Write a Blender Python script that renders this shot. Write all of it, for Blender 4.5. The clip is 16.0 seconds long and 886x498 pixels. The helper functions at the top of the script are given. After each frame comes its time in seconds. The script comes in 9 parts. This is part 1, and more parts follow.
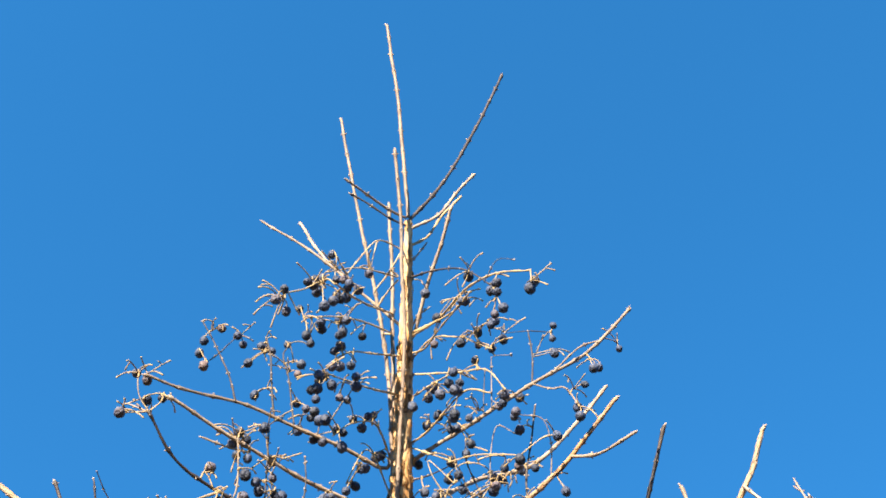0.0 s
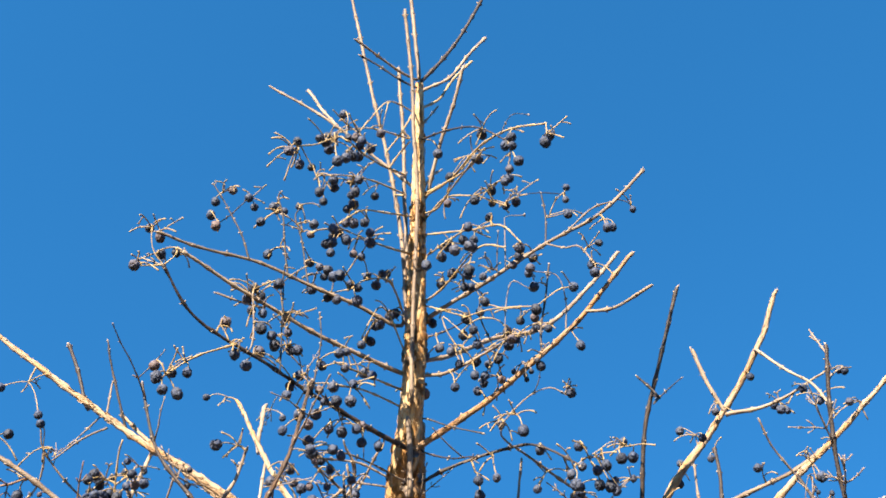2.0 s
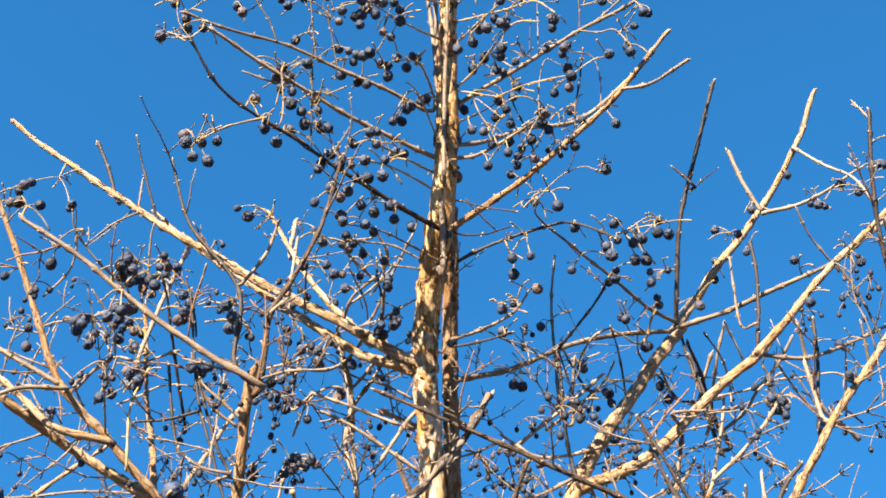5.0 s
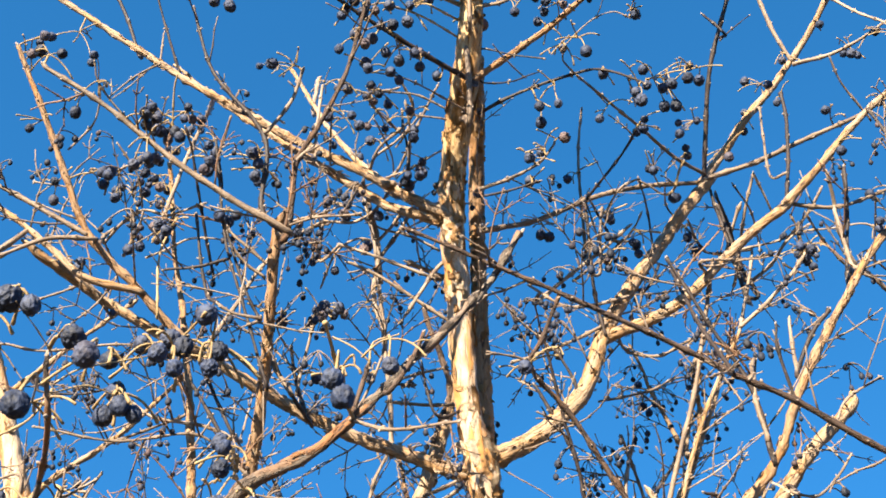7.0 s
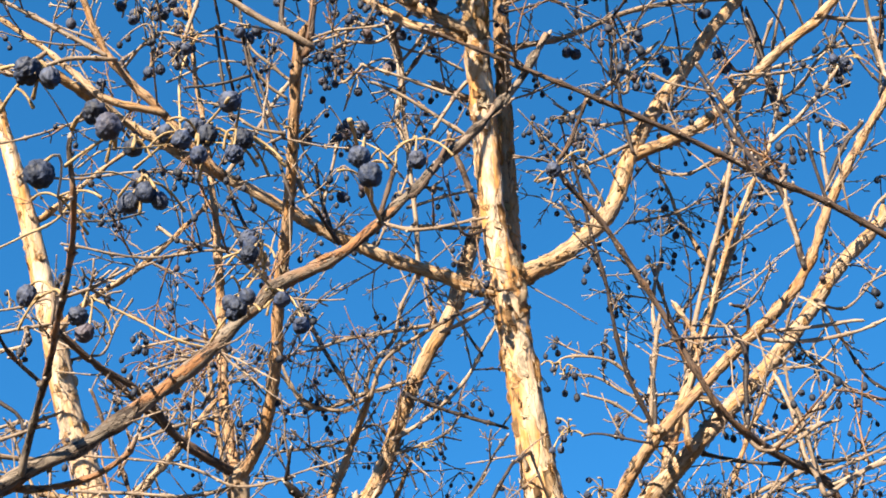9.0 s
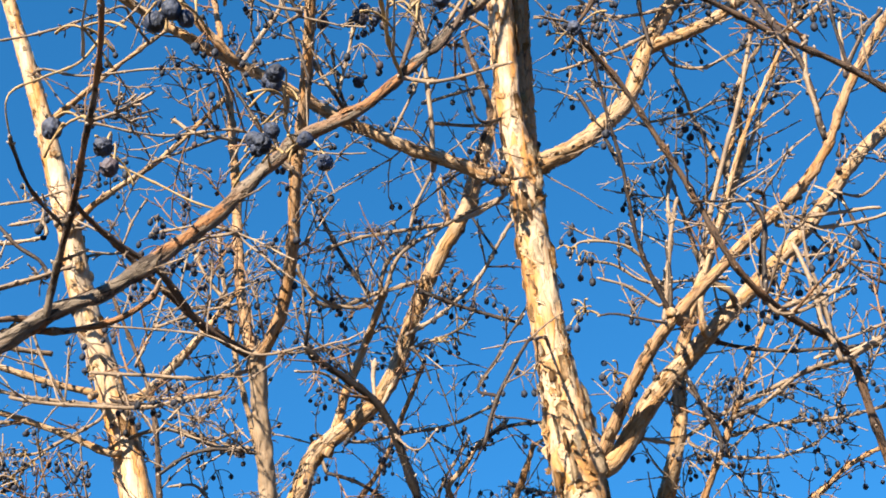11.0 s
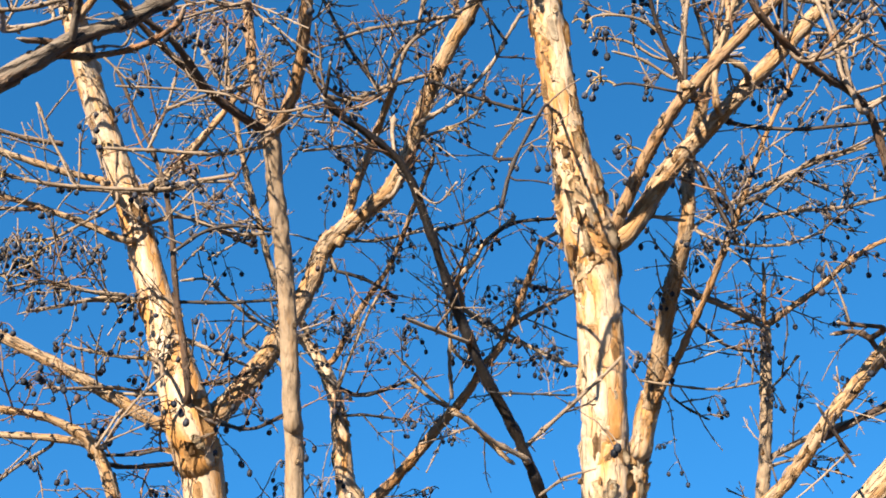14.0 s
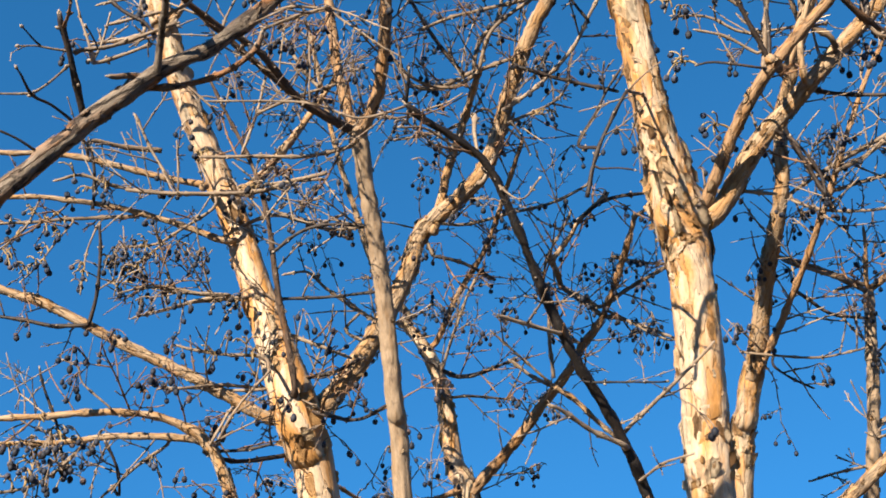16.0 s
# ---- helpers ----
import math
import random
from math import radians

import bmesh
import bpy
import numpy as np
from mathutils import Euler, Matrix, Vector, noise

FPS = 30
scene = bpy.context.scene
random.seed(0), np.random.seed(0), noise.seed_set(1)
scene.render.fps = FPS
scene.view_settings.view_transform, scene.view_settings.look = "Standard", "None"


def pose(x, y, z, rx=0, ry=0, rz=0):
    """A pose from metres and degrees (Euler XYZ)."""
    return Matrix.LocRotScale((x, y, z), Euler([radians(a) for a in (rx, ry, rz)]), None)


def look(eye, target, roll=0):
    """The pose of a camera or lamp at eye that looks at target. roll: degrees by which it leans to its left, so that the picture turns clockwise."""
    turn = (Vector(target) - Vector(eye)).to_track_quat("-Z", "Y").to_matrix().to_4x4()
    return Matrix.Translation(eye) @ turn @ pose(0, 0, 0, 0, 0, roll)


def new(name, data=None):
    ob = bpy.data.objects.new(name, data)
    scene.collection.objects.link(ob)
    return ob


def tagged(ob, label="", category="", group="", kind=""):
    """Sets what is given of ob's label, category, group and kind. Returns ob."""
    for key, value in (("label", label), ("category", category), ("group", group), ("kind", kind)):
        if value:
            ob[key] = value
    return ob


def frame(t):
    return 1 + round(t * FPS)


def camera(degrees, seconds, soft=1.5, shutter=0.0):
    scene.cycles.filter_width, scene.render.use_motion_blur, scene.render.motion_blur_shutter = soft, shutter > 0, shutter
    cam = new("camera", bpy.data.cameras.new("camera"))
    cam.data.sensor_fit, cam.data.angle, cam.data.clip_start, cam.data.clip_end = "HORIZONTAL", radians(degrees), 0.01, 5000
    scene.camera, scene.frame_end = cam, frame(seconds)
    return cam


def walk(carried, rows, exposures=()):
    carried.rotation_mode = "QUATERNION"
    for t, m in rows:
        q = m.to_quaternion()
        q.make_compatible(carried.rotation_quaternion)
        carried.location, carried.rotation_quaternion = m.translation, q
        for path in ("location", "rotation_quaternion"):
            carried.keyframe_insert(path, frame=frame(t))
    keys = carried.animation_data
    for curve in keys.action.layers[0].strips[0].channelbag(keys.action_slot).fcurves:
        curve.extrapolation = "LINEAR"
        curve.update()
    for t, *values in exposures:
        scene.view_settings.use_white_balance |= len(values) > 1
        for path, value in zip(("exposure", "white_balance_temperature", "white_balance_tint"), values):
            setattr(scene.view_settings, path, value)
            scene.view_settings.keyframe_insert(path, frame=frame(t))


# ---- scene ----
cam = camera(39.60, 16.0, soft=1.8)
PATH = [
    (0, (-0.1754, -0.0736, 2.0878), (-0.0422, 0.9838, 3.7802), -1.26),
    (0.5, (-0.1759, -0.0662, 2.0832), (-0.0386, 1.0044, 3.7670), -1.50),
    (1, (-0.1772, -0.0525, 2.0818), (-0.0344, 1.0635, 3.7353), -1.60),
    (1.5, (-0.1831, -0.0323, 2.0704), (-0.0366, 1.1220, 3.6971), -1.55),
    (2, (-0.1877, -0.0102, 2.0636), (-0.0427, 1.1757, 3.6675), -1.36),
    (2.5, (-0.1891, -0.0026, 2.0650), (-0.0539, 1.2102, 3.6495), -0.77),
    (3, (-0.1881, 0.0067, 2.0562), (-0.0618, 1.2386, 3.6267), -0.58),
    (3.5, (-0.1870, 0.0297, 2.0370), (-0.0624, 1.2776, 3.5950), -0.64),
    (4, (-0.1742, 0.0554, 2.0148), (-0.0624, 1.3244, 3.5566), -0.25),
    (4.5, (-0.1731, 0.0826, 2.0102), (-0.0642, 1.3993, 3.5116), -0.03),
    (4.7, (-0.1808, 0.0986, 1.9984), (-0.0674, 1.4195, 3.4958), -0.25),
    (6.8, (-0.1853, 0.1465, 1.9787), (-0.0994, 1.6097, 3.3396), 0.56),
    (7, (-0.1871, 0.1487, 1.9741), (-0.0991, 1.6228, 3.3230), 0.35),
    (7.5, (-0.1826, 0.1621, 1.9703), (-0.1088, 1.6770, 3.2740), 0.52),
    (8, (-0.1843, 0.1752, 1.9630), (-0.1107, 1.7339, 3.2139), 0.45),
    (8.5, (-0.1811, 0.1820, 1.9539), (-0.1109, 1.7733, 3.1635), 0.36),
    (9, (-0.1878, 0.1858, 1.9501), (-0.1285, 1.8123, 3.1125), 0.45),
    (9.2, (-0.1925, 0.1934, 1.9453), (-0.1335, 1.8371, 3.0832), 0.41),
    (11.3, (-0.1992, 0.2330, 1.8741), (-0.1501, 1.9104, 2.9621), 0.92),
    (11.5, (-0.2003, 0.2349, 1.8685), (-0.1472, 1.9205, 2.9436), 1.18),
    (12, (-0.2000, 0.2400, 1.8528), (-0.1385, 1.9506, 2.8871), 1.20),
    (12.5, (-0.1900, 0.2376, 1.8502), (-0.1323, 1.9607, 2.8639), 1.32),
    (13, (-0.1968, 0.2494, 1.8399), (-0.1441, 1.9980, 2.8092), 1.10),
    (13.5, (-0.2200, 0.2703, 1.8145), (-0.1463, 2.0363, 2.7503), 0.55),
    (14, (-0.2206, 0.2789, 1.7936), (-0.1492, 2.0605, 2.6999), 0.45),
    (14.5, (-0.2105, 0.2914, 1.7713), (-0.1523, 2.0825, 2.6592), 0.63),
    (15, (-0.2016, 0.2990, 1.7666), (-0.1586, 2.0917, 2.6521), 0.45),
    (15.5, (-0.2029, 0.2821, 1.7816), (-0.2042, 2.0853, 2.6468), -0.08),
    (16, (-0.2038, 0.2469, 1.8159), (-0.3040, 2.0548, 2.6652), -0.30),
]
EXPOSED = [(0, 2.55), (1, 2.38), (4.5, 2.46), (7.5, 2.31), (8.5, 2.31), (9.2, 2.15), (11.3, 2.1), (12.5, 2.03), (13.2, 2.02), (14, 1.94), (14.6, 1.78), (15.5, 1.77), (16, 1.72)]
walk(cam, [(t, look(eye, target, roll)) for t, eye, target, roll in PATH], EXPOSED)

# ---- world, sun ----
SUN_AZ, SUN_EL = radians(241.0), radians(24.5)   # from +x, counter-clockwise; height over the horizon
sun_way = Vector((math.cos(SUN_AZ) * math.cos(SUN_EL), math.sin(SUN_AZ) * math.cos(SUN_EL), math.sin(SUN_EL)))
world = bpy.data.worlds.new("sky")
scene.world = world
world.use_nodes = True
wn, wl = world.node_tree.nodes, world.node_tree.links
sky = wn.new("ShaderNodeTexSky")
sky.sky_type, sky.sun_disc = "NISHITA", False
sky.sun_elevation, sky.sun_rotation = SUN_EL, radians(90.0) - SUN_AZ
sky.air_density, sky.dust_density, sky.ozone_density, sky.altitude = 0.52, 0.0, 3.4, 900.0
deep = wn.new("ShaderNodeHueSaturation")
deep.inputs["Saturation"].default_value = 1.21
deep.inputs["Hue"].default_value = 0.488
# the sky stays deep blue a long way down: its gradient is drawn out towards the horizon
where = wn.new("ShaderNodeTexCoord")
raised = wn.new("ShaderNodeVectorMath")
raised.operation = "MULTIPLY_ADD"
raised.inputs[1].default_value, raised.inputs[2].default_value = (1.0, 1.0, 0.68), (0.0, 0.0, 0.32)
wl.new(where.outputs["Generated"], raised.inputs[0])
wl.new(raised.outputs[0], sky.inputs["Vector"])
wl.new(sky.outputs[0], deep.inputs["Color"])
wl.new(deep.outputs[0], wn["Background"].inputs[0])
wn["Background"].inputs[1].default_value = 0.108
sun = new("sun", bpy.data.lights.new("sun", "SUN"))
sun.data.energy, sun.data.angle, sun.data.color = 5.0, radians(0.53), (1.0, 0.86, 0.67)
sun.matrix_world = look(sun_way * 30, (0, 0, 0))


# ---- materials ----
def material(name, rough=0.7):
    m = bpy.data.materials.new(name)
    m.use_nodes = True
    b = m.node_tree.nodes["Principled BSDF"]
    b.inputs["Roughness"].default_value = rough
    b.inputs["Specular IOR Level"].default_value = 0.3
    return m, m.node_tree.nodes, m.node_tree.links, b


def ramp(nodes, links, source, stops, mode="LINEAR"):
    r = nodes.new("ShaderNodeValToRGB")
    r.color_ramp.interpolation = mode
    while len(r.color_ramp.elements) < len(stops):
        r.color_ramp.elements.new(0.5)
    for e, (at, c) in zip(r.color_ramp.elements, stops):
        e.position, e.color = at, (*c, 1)
    links.new(source, r.inputs[0])
    return r.outputs[0]


def textured(nodes, links, scale, stretch, detail=4.0, source="UV", rough=0.6):
    tc = nodes.new("ShaderNodeTexCoord")
    mp = nodes.new("ShaderNodeMapping")
    mp.inputs["Scale"].default_value = stretch
    n = nodes.new("ShaderNodeTexNoise")
    n.inputs["Scale"].default_value, n.inputs["Detail"].default_value, n.inputs["Roughness"].default_value = scale, detail, rough
    links.new(tc.outputs[source], mp.inputs[0])
    links.new(mp.outputs[0], n.inputs[0])
    return n.outputs["Fac"], mp.outputs[0]


def mixed(nodes, links, fac, a, b, kind="MIX"):
    m = nodes.new("ShaderNodeMix")
    m.data_type, m.blend_type = "RGBA", kind
    for i, v in ((0, fac), (6, a), (7, b)):
        if isinstance(v, (int, float)):
            m.inputs[i].default_value = v
        elif isinstance(v, tuple):
            m.inputs[i].default_value = (*v, 1)
        else:
            links.new(v, m.inputs[i])
    return m.outputs[2]


def bumped(nodes, links, bsdf, height, strength, distance):
    b = nodes.new("ShaderNodeBump")
    b.inputs["Strength"].default_value, b.inputs["Distance"].default_value = strength, distance
    links.new(height, b.inputs["Height"])
    links.new(b.outputs[0], bsdf.inputs["Normal"])


def bark(name, pale, warm, dark, warm_at=0.5, dark_share=0.36, rough=0.75, size=1.0, depth=1.0):
    """Bark with pale plates, warm freshly bared patches and dark cracks; u round, v along, in metres."""
    m, n, l, b = material(name, rough)
    big, _ = textured(n, l, 1.0, (62 / size, 11 / size, 1), 4.0)
    plates, _ = textured(n, l, 1.0, (190 / min(size, 1.1), 60 / min(size, 1.1), 1), 6.0, rough=0.75)
    fine, _ = textured(n, l, 1.0, (500, 160, 1), 3.0)
    tone = ramp(n, l, fine, [(0.25, (0.72, 0.70, 0.68)), (0.7, (1.06, 1.05, 1.04))])
    tc = n.new("ShaderNodeTexCoord")
    mp = n.new("ShaderNodeMapping")
    mp.inputs["Scale"].default_value = (135 / size, 30 / size, 1)
    l.new(tc.outputs["UV"], mp.inputs[0])
    bend = n.new("ShaderNodeVectorMath")
    bend.operation = "MULTIPLY_ADD"
    wob = n.new("ShaderNodeTexNoise")
    wob.inputs["Scale"].default_value, wob.inputs["Detail"].default_value = 1.3, 3.0
    l.new(mp.outputs[0], wob.inputs[0])
    l.new(wob.outputs["Color"], bend.inputs[0])
    bend.inputs[1].default_value = (1.3, 1.3, 0)
    l.new(mp.outputs[0], bend.inputs[2])
    vor = n.new("ShaderNodeTexVoronoi")
    vor.feature = "DISTANCE_TO_EDGE"
    vor.inputs["Scale"].default_value = 1.0
    l.new(bend.outputs[0], vor.inputs[0])
    edge = n.new("ShaderNodeMath")
    edge.operation = "ADD"
    l.new(vor.outputs["Distance"], edge.inputs[0])
    shift = n.new("ShaderNodeMapRange")
    shift.inputs["From Min"].default_value, shift.inputs["From Max"].default_value = dark_share - 0.12, dark_share + 0.22
    shift.inputs["To Min"].default_value, shift.inputs["To Max"].default_value = -0.10, 0.06
    l.new(plates, shift.inputs[0])
    l.new(shift.outputs[0], edge.inputs[1])
    crack = ramp(n, l, edge.outputs[0], [(0.0, (1, 1, 1)), (0.045, (0.75, 0.75, 0.75)), (0.09, (0, 0, 0))])
    cell = n.new("ShaderNodeTexVoronoi")
    cell.inputs["Scale"].default_value = 1.0
    l.new(bend.outputs[0], cell.inputs[0])
    pick = mixed(n, l, 0.22, big, cell.outputs["Color"])
    middle = tuple(0.55 * p + 0.45 * w for p, w in zip(pale, warm))
    deep = tuple(0.75 * w + 0.25 * d for w, d in zip(warm, dark))
    c = ramp(n, l, pick, [(warm_at - 0.07, pale), (warm_at + 0.01, middle), (warm_at + 0.07, warm), (warm_at + 0.22, deep)])
    c = mixed(n, l, 1.0, c, tone, "MULTIPLY")
    aged, _ = textured(n, l, 1.0, (95 / size, 30 / size, 1), 5.0, rough=0.7)
    c = mixed(n, l, ramp(n, l, aged, [(0.50, (0, 0, 0)), (0.74, (0.6, 0.6, 0.6))]), c, tuple(0.50 * p + 0.10 * w for p, w in zip(pale, warm)))
    where, _ = textured(n, l, 1.0, (36 / size, 22 / size, 1), 4.0)
    crack = mixed(n, l, 1.0, crack, ramp(n, l, where, [(0.46, (0, 0, 0)), (0.58, (1, 1, 1))]), "MULTIPLY")
    dash = ramp(n, l, plates, [(dark_share - 0.04, (1, 1, 1)), (dark_share + 0.02, (0, 0, 0))])
    crack = mixed(n, l, 1.0, crack, dash, "LIGHTEN")
    c = mixed(n, l, crack, c, dark)
    l.new(c, b.inputs["Base Color"])
    h = mixed(n, l, 0.3, ramp(n, l, edge.outputs[0], [(0.0, (0, 0, 0)), (0.12, (0.8, 0.8, 0.8)), (0.5, (1, 1, 1))]), fine)
    bumped(n, l, b, h, 0.9, 0.0026 * depth)
    return m


def shoot_bark(name, base, tip, spots):
    """Thin bark of young shoots with lenticels and a little streaking."""
    m, n, l, b = material(name, 0.6)
    long, _ = textured(n, l, 1.0, (120, 22, 1), 3.0)
    fine, _ = textured(n, l, 1.0, (600, 300, 1), 2.0)
    c = ramp(n, l, long, [(0.38, base), (0.60, tip)])
    c = mixed(n, l, ramp(n, l, fine, [(0.58, (0, 0, 0)), (0.66, (0.8, 0.8, 0.8))]), c, spots)
    l.new(c, b.inputs["Base Color"])
    bumped(n, l, b, mixed(n, l, 0.5, fine, long), 0.9, 0.0018)
    return m


PEEL = bark("peeling_bark", (0.475, 0.37, 0.265), (0.43, 0.215, 0.066), (0.05, 0.030, 0.018), 0.50, 0.285, rough=0.55, size=1.6, depth=0.9)
SLENDER = bark("slender_bark", (0.27, 0.20, 0.135), (0.24, 0.145, 0.07), (0.05, 0.032, 0.023), 0.60, 0.275, size=1.3, depth=0.3)
FURROWED = bark("furrowed_bark", (0.55, 0.385, 0.20), (0.43, 0.22, 0.07), (0.032, 0.019, 0.012), 0.50, 0.40)
LIMB = bark("limb_bark", (0.32, 0.232, 0.15), (0.30, 0.168, 0.068), (0.05, 0.032, 0.022), 0.51, 0.355, size=0.9)
WARM = bark("warm_limb_bark", (0.29, 0.185, 0.105), (0.29, 0.145, 0.05), (0.045, 0.028, 0.02), 0.54, 0.365, size=0.9)
GREY = bark("grey_bark", (0.155, 0.125, 0.097), (0.22, 0.098, 0.036), (0.022, 0.014, 0.010), 0.55, 0.45, size=1.5, depth=1.6)
PALE = shoot_bark("pale_shoot", (0.14, 0.10, 0.07), (0.27, 0.205, 0.145), (0.09, 0.06, 0.042))
TAN = shoot_bark("tan_shoot", (0.095, 0.067, 0.046), (0.20, 0.145, 0.098), (0.06, 0.04, 0.028))
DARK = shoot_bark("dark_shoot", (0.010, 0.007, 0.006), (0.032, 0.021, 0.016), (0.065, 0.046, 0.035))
# dark bark of the leaning stem, taken down to near black for its shade
DARK_SHADED = shoot_bark("dark_stem_shaded", (0.0045, 0.0033, 0.003), (0.010, 0.0068, 0.0056), (0.036, 0.026, 0.02))
STALK = shoot_bark("fruit_stalk", (0.18, 0.12, 0.052), (0.33, 0.235, 0.115), (0.20, 0.135, 0.065))
BROWN = bark("brown_bark", (0.075, 0.049, 0.035), (0.135, 0.067, 0.028), (0.02, 0.013, 0.010), 0.58, 0.37, size=0.9)
TWIG = shoot_bark("twig_bark", (0.07, 0.048, 0.034), (0.225, 0.163, 0.112), (0.28, 0.215, 0.16))
UMBER = shoot_bark("umber_twig_bark", (0.075, 0.038, 0.02), (0.215, 0.115, 0.058), (0.25, 0.18, 0.125))
BUD = shoot_bark("bud_scale", (0.16, 0.12, 0.092), (0.28, 0.225, 0.175), (0.21, 0.145, 0.095))


def flake_material(name, shades):
    m, n, l, b = material(name, 0.6)
    g = n.new("ShaderNodeNewGeometry")
    c = ramp(n, l, g.outputs["Random Per Island"], shades)
    fine, _ = textured(n, l, 260, (1, 1, 1), 3.0, "Object")
    c = mixed(n, l, 1.0, c, ramp(n, l, fine, [(0.3, (0.7, 0.7, 0.7)), (0.7, (1.05, 1.05, 1.05))]), "MULTIPLY")
    l.new(c, b.inputs["Base Color"])
    return m


FLAKE = flake_material("bark_flake", [(0.0, (0.55, 0.45, 0.33)), (0.4, (0.48, 0.36, 0.23)), (0.65, (0.44, 0.25, 0.10)), (0.85, (0.31, 0.175, 0.075)), (1.0, (0.17, 0.10, 0.05))])
FLAKE_LIMB = flake_material("limb_bark_flake", [(0.0, (0.42, 0.31, 0.20)), (0.5, (0.33, 0.225, 0.13)), (0.85, (0.29, 0.16, 0.06)), (1.0, (0.20, 0.11, 0.045))])
FLAKE_GOLD = flake_material("golden_bark_flake", [(0.0, (0.44, 0.27, 0.11)), (0.5, (0.34, 0.19, 0.07)), (0.85, (0.18, 0.09, 0.03)), (1.0, (0.085, 0.046, 0.02))])
FLAKE_BROWN = flake_material("brown_bark_flake", [(0.0, (0.22, 0.16, 0.115)), (0.5, (0.16, 0.11, 0.075)), (0.85, (0.28, 0.13, 0.045)), (1.0, (0.09, 0.06, 0.04))])


def berry_material(name, island):
    """Wrinkled blue-black drupe with a dusty bloom."""
    m, n, l, b = material(name, 0.66)
    k = 130.0 if island else 0.9
    fine, _ = textured(n, l, k, (1, 1, 1), 3.0, "Object")
    wide, _ = textured(n, l, 2.2 * k, (1, 1, 0.5), 3.0, "Object")
    if island:
        rnd = n.new("ShaderNodeNewGeometry").outputs["Random Per Island"]
    else:
        rnd = n.new("ShaderNodeObjectInfo").outputs["Random"]
    skin = ramp(n, l, rnd, [(0.0, (0.005, 0.006, 0.010)), (0.6, (0.009, 0.011, 0.018)), (0.86, (0.014, 0.014, 0.021)), (0.94, (0.035, 0.022, 0.026)), (1.0, (0.07, 0.042, 0.040))])
    k2 = 0.3 if island else 1.0
    bloom = ramp(n, l, rnd, [(0.0, (0.016 * k2, 0.024 * k2, 0.048 * k2)), (0.5, (0.043 * k2, 0.064 * k2, 0.130 * k2)), (0.93, (0.062 * k2, 0.076 * k2, 0.120 * k2)), (1.0, (0.13 * k2, 0.10 * k2, 0.095 * k2))])
    wipe, _ = textured(n, l, 2.6 * k, (1, 1, 0.4), 4.0, "Object")
    dusty = mixed(n, l, 0.4, fine, wipe)
    c = mixed(n, l, ramp(n, l, dusty, [(0.36, (0, 0, 0)), (0.64, (0.85, 0.85, 0.85))]), skin, bloom)
    l.new(c, b.inputs["Base Color"])
    bumped(n, l, b, wide, 0.8, 0.0016)
    return m


BERRY = berry_material("berry_skin", False)
BERRY_FAR = berry_material("far_berry_skin", True)


def soil():
    m, n, l, b = material("dry_grass_soil", 0.95)
    a, _ = textured(n, l, 6.0, (1, 1, 1), 6.0, "Object")
    c = ramp(n, l, a, [(0.3, (0.028, 0.021, 0.014)), (0.55, (0.055, 0.043, 0.025)), (0.75, (0.03, 0.034, 0.016))])
    l.new(c, b.inputs["Base Color"])
    bumped(n, l, b, a, 0.6, 0.03)
    return m


# ---- ground ----
def ground():
    bm = bmesh.new()
    bmesh.ops.create_grid(bm, x_segments=60, y_segments=60, size=400)
    for v in bm.verts:
        d = v.co.xy.length
        v.co.z = 0.0 if d < 15 else 1.5 * noise.noise(v.co * 0.01) - 0.5 - d * 0.02
    me = bpy.data.meshes.new("ground")
    bm.to_mesh(me)
    me.polygons.foreach_set("use_smooth", [True] * len(me.polygons))
    me.materials.append(soil())
    return tagged(new("ground", me), "dry winter grass and bare soil under the trees", "ground", kind="structure")


ground()

# ---- building blocks of the trees ----
rng = random.Random(11)


def part(name, bm, mat, parent, label="", smooth=True, kind=""):
    me = bpy.data.meshes.new(name)
    bm.to_mesh(me)
    bm.free()
    me.materials.append(mat)
    if smooth:
        me.polygons.foreach_set("use_smooth", [True] * len(me.polygons))
    ob = new(name, me)
    ob.parent = parent
    if parent.type == "EMPTY":
        ob.matrix_parent_inverse = Matrix.Translation(-parent.location)
    return tagged(ob, label, kind=kind)


def tree(label, base, group="fringe trees"):
    ob = new("tree", None)
    ob.location = base
    ob.empty_display_size = 0.2
    bpy.context.view_layer.update()
    return tagged(ob, label, "tree", group)


def spline(points, radii, step):
    """Points and radii along a smooth curve through the control points."""
    P = [Vector(p) for p in points]
    P = [P[0] * 2 - P[1], *P, P[-1] * 2 - P[-2]]
    out, rad = [], []
    for i in range(1, len(P) - 2):
        a, b, c, d = P[i - 1:i + 3]
        n = max(2, int((c - b).length / step))
        for k in range(n):
            t = k / n
            out.append(0.5 * ((2 * b) + (c - a) * t + (2 * a - 5 * b + 4 * c - d) * t * t + (3 * b - a - 3 * c + d) * t ** 3))
            rad.append(radii[i - 1] + (radii[i] - radii[i - 1]) * t)
    out.append(P[-2])
    rad.append(radii[-1])
    return out, rad


def frames(path):
    """Tangent and two cross directions, carried along without twisting."""
    n = len(path)
    tangents = [(path[min(i + 1, n - 1)] - path[max(i - 1, 0)]).normalized() for i in range(n)]
    side = tangents[0].orthogonal().normalized()
    out = []
    for t in tangents:
        side = (side - t * side.dot(t)).normalized()
        out.append((t, side, t.cross(side)))
    return out


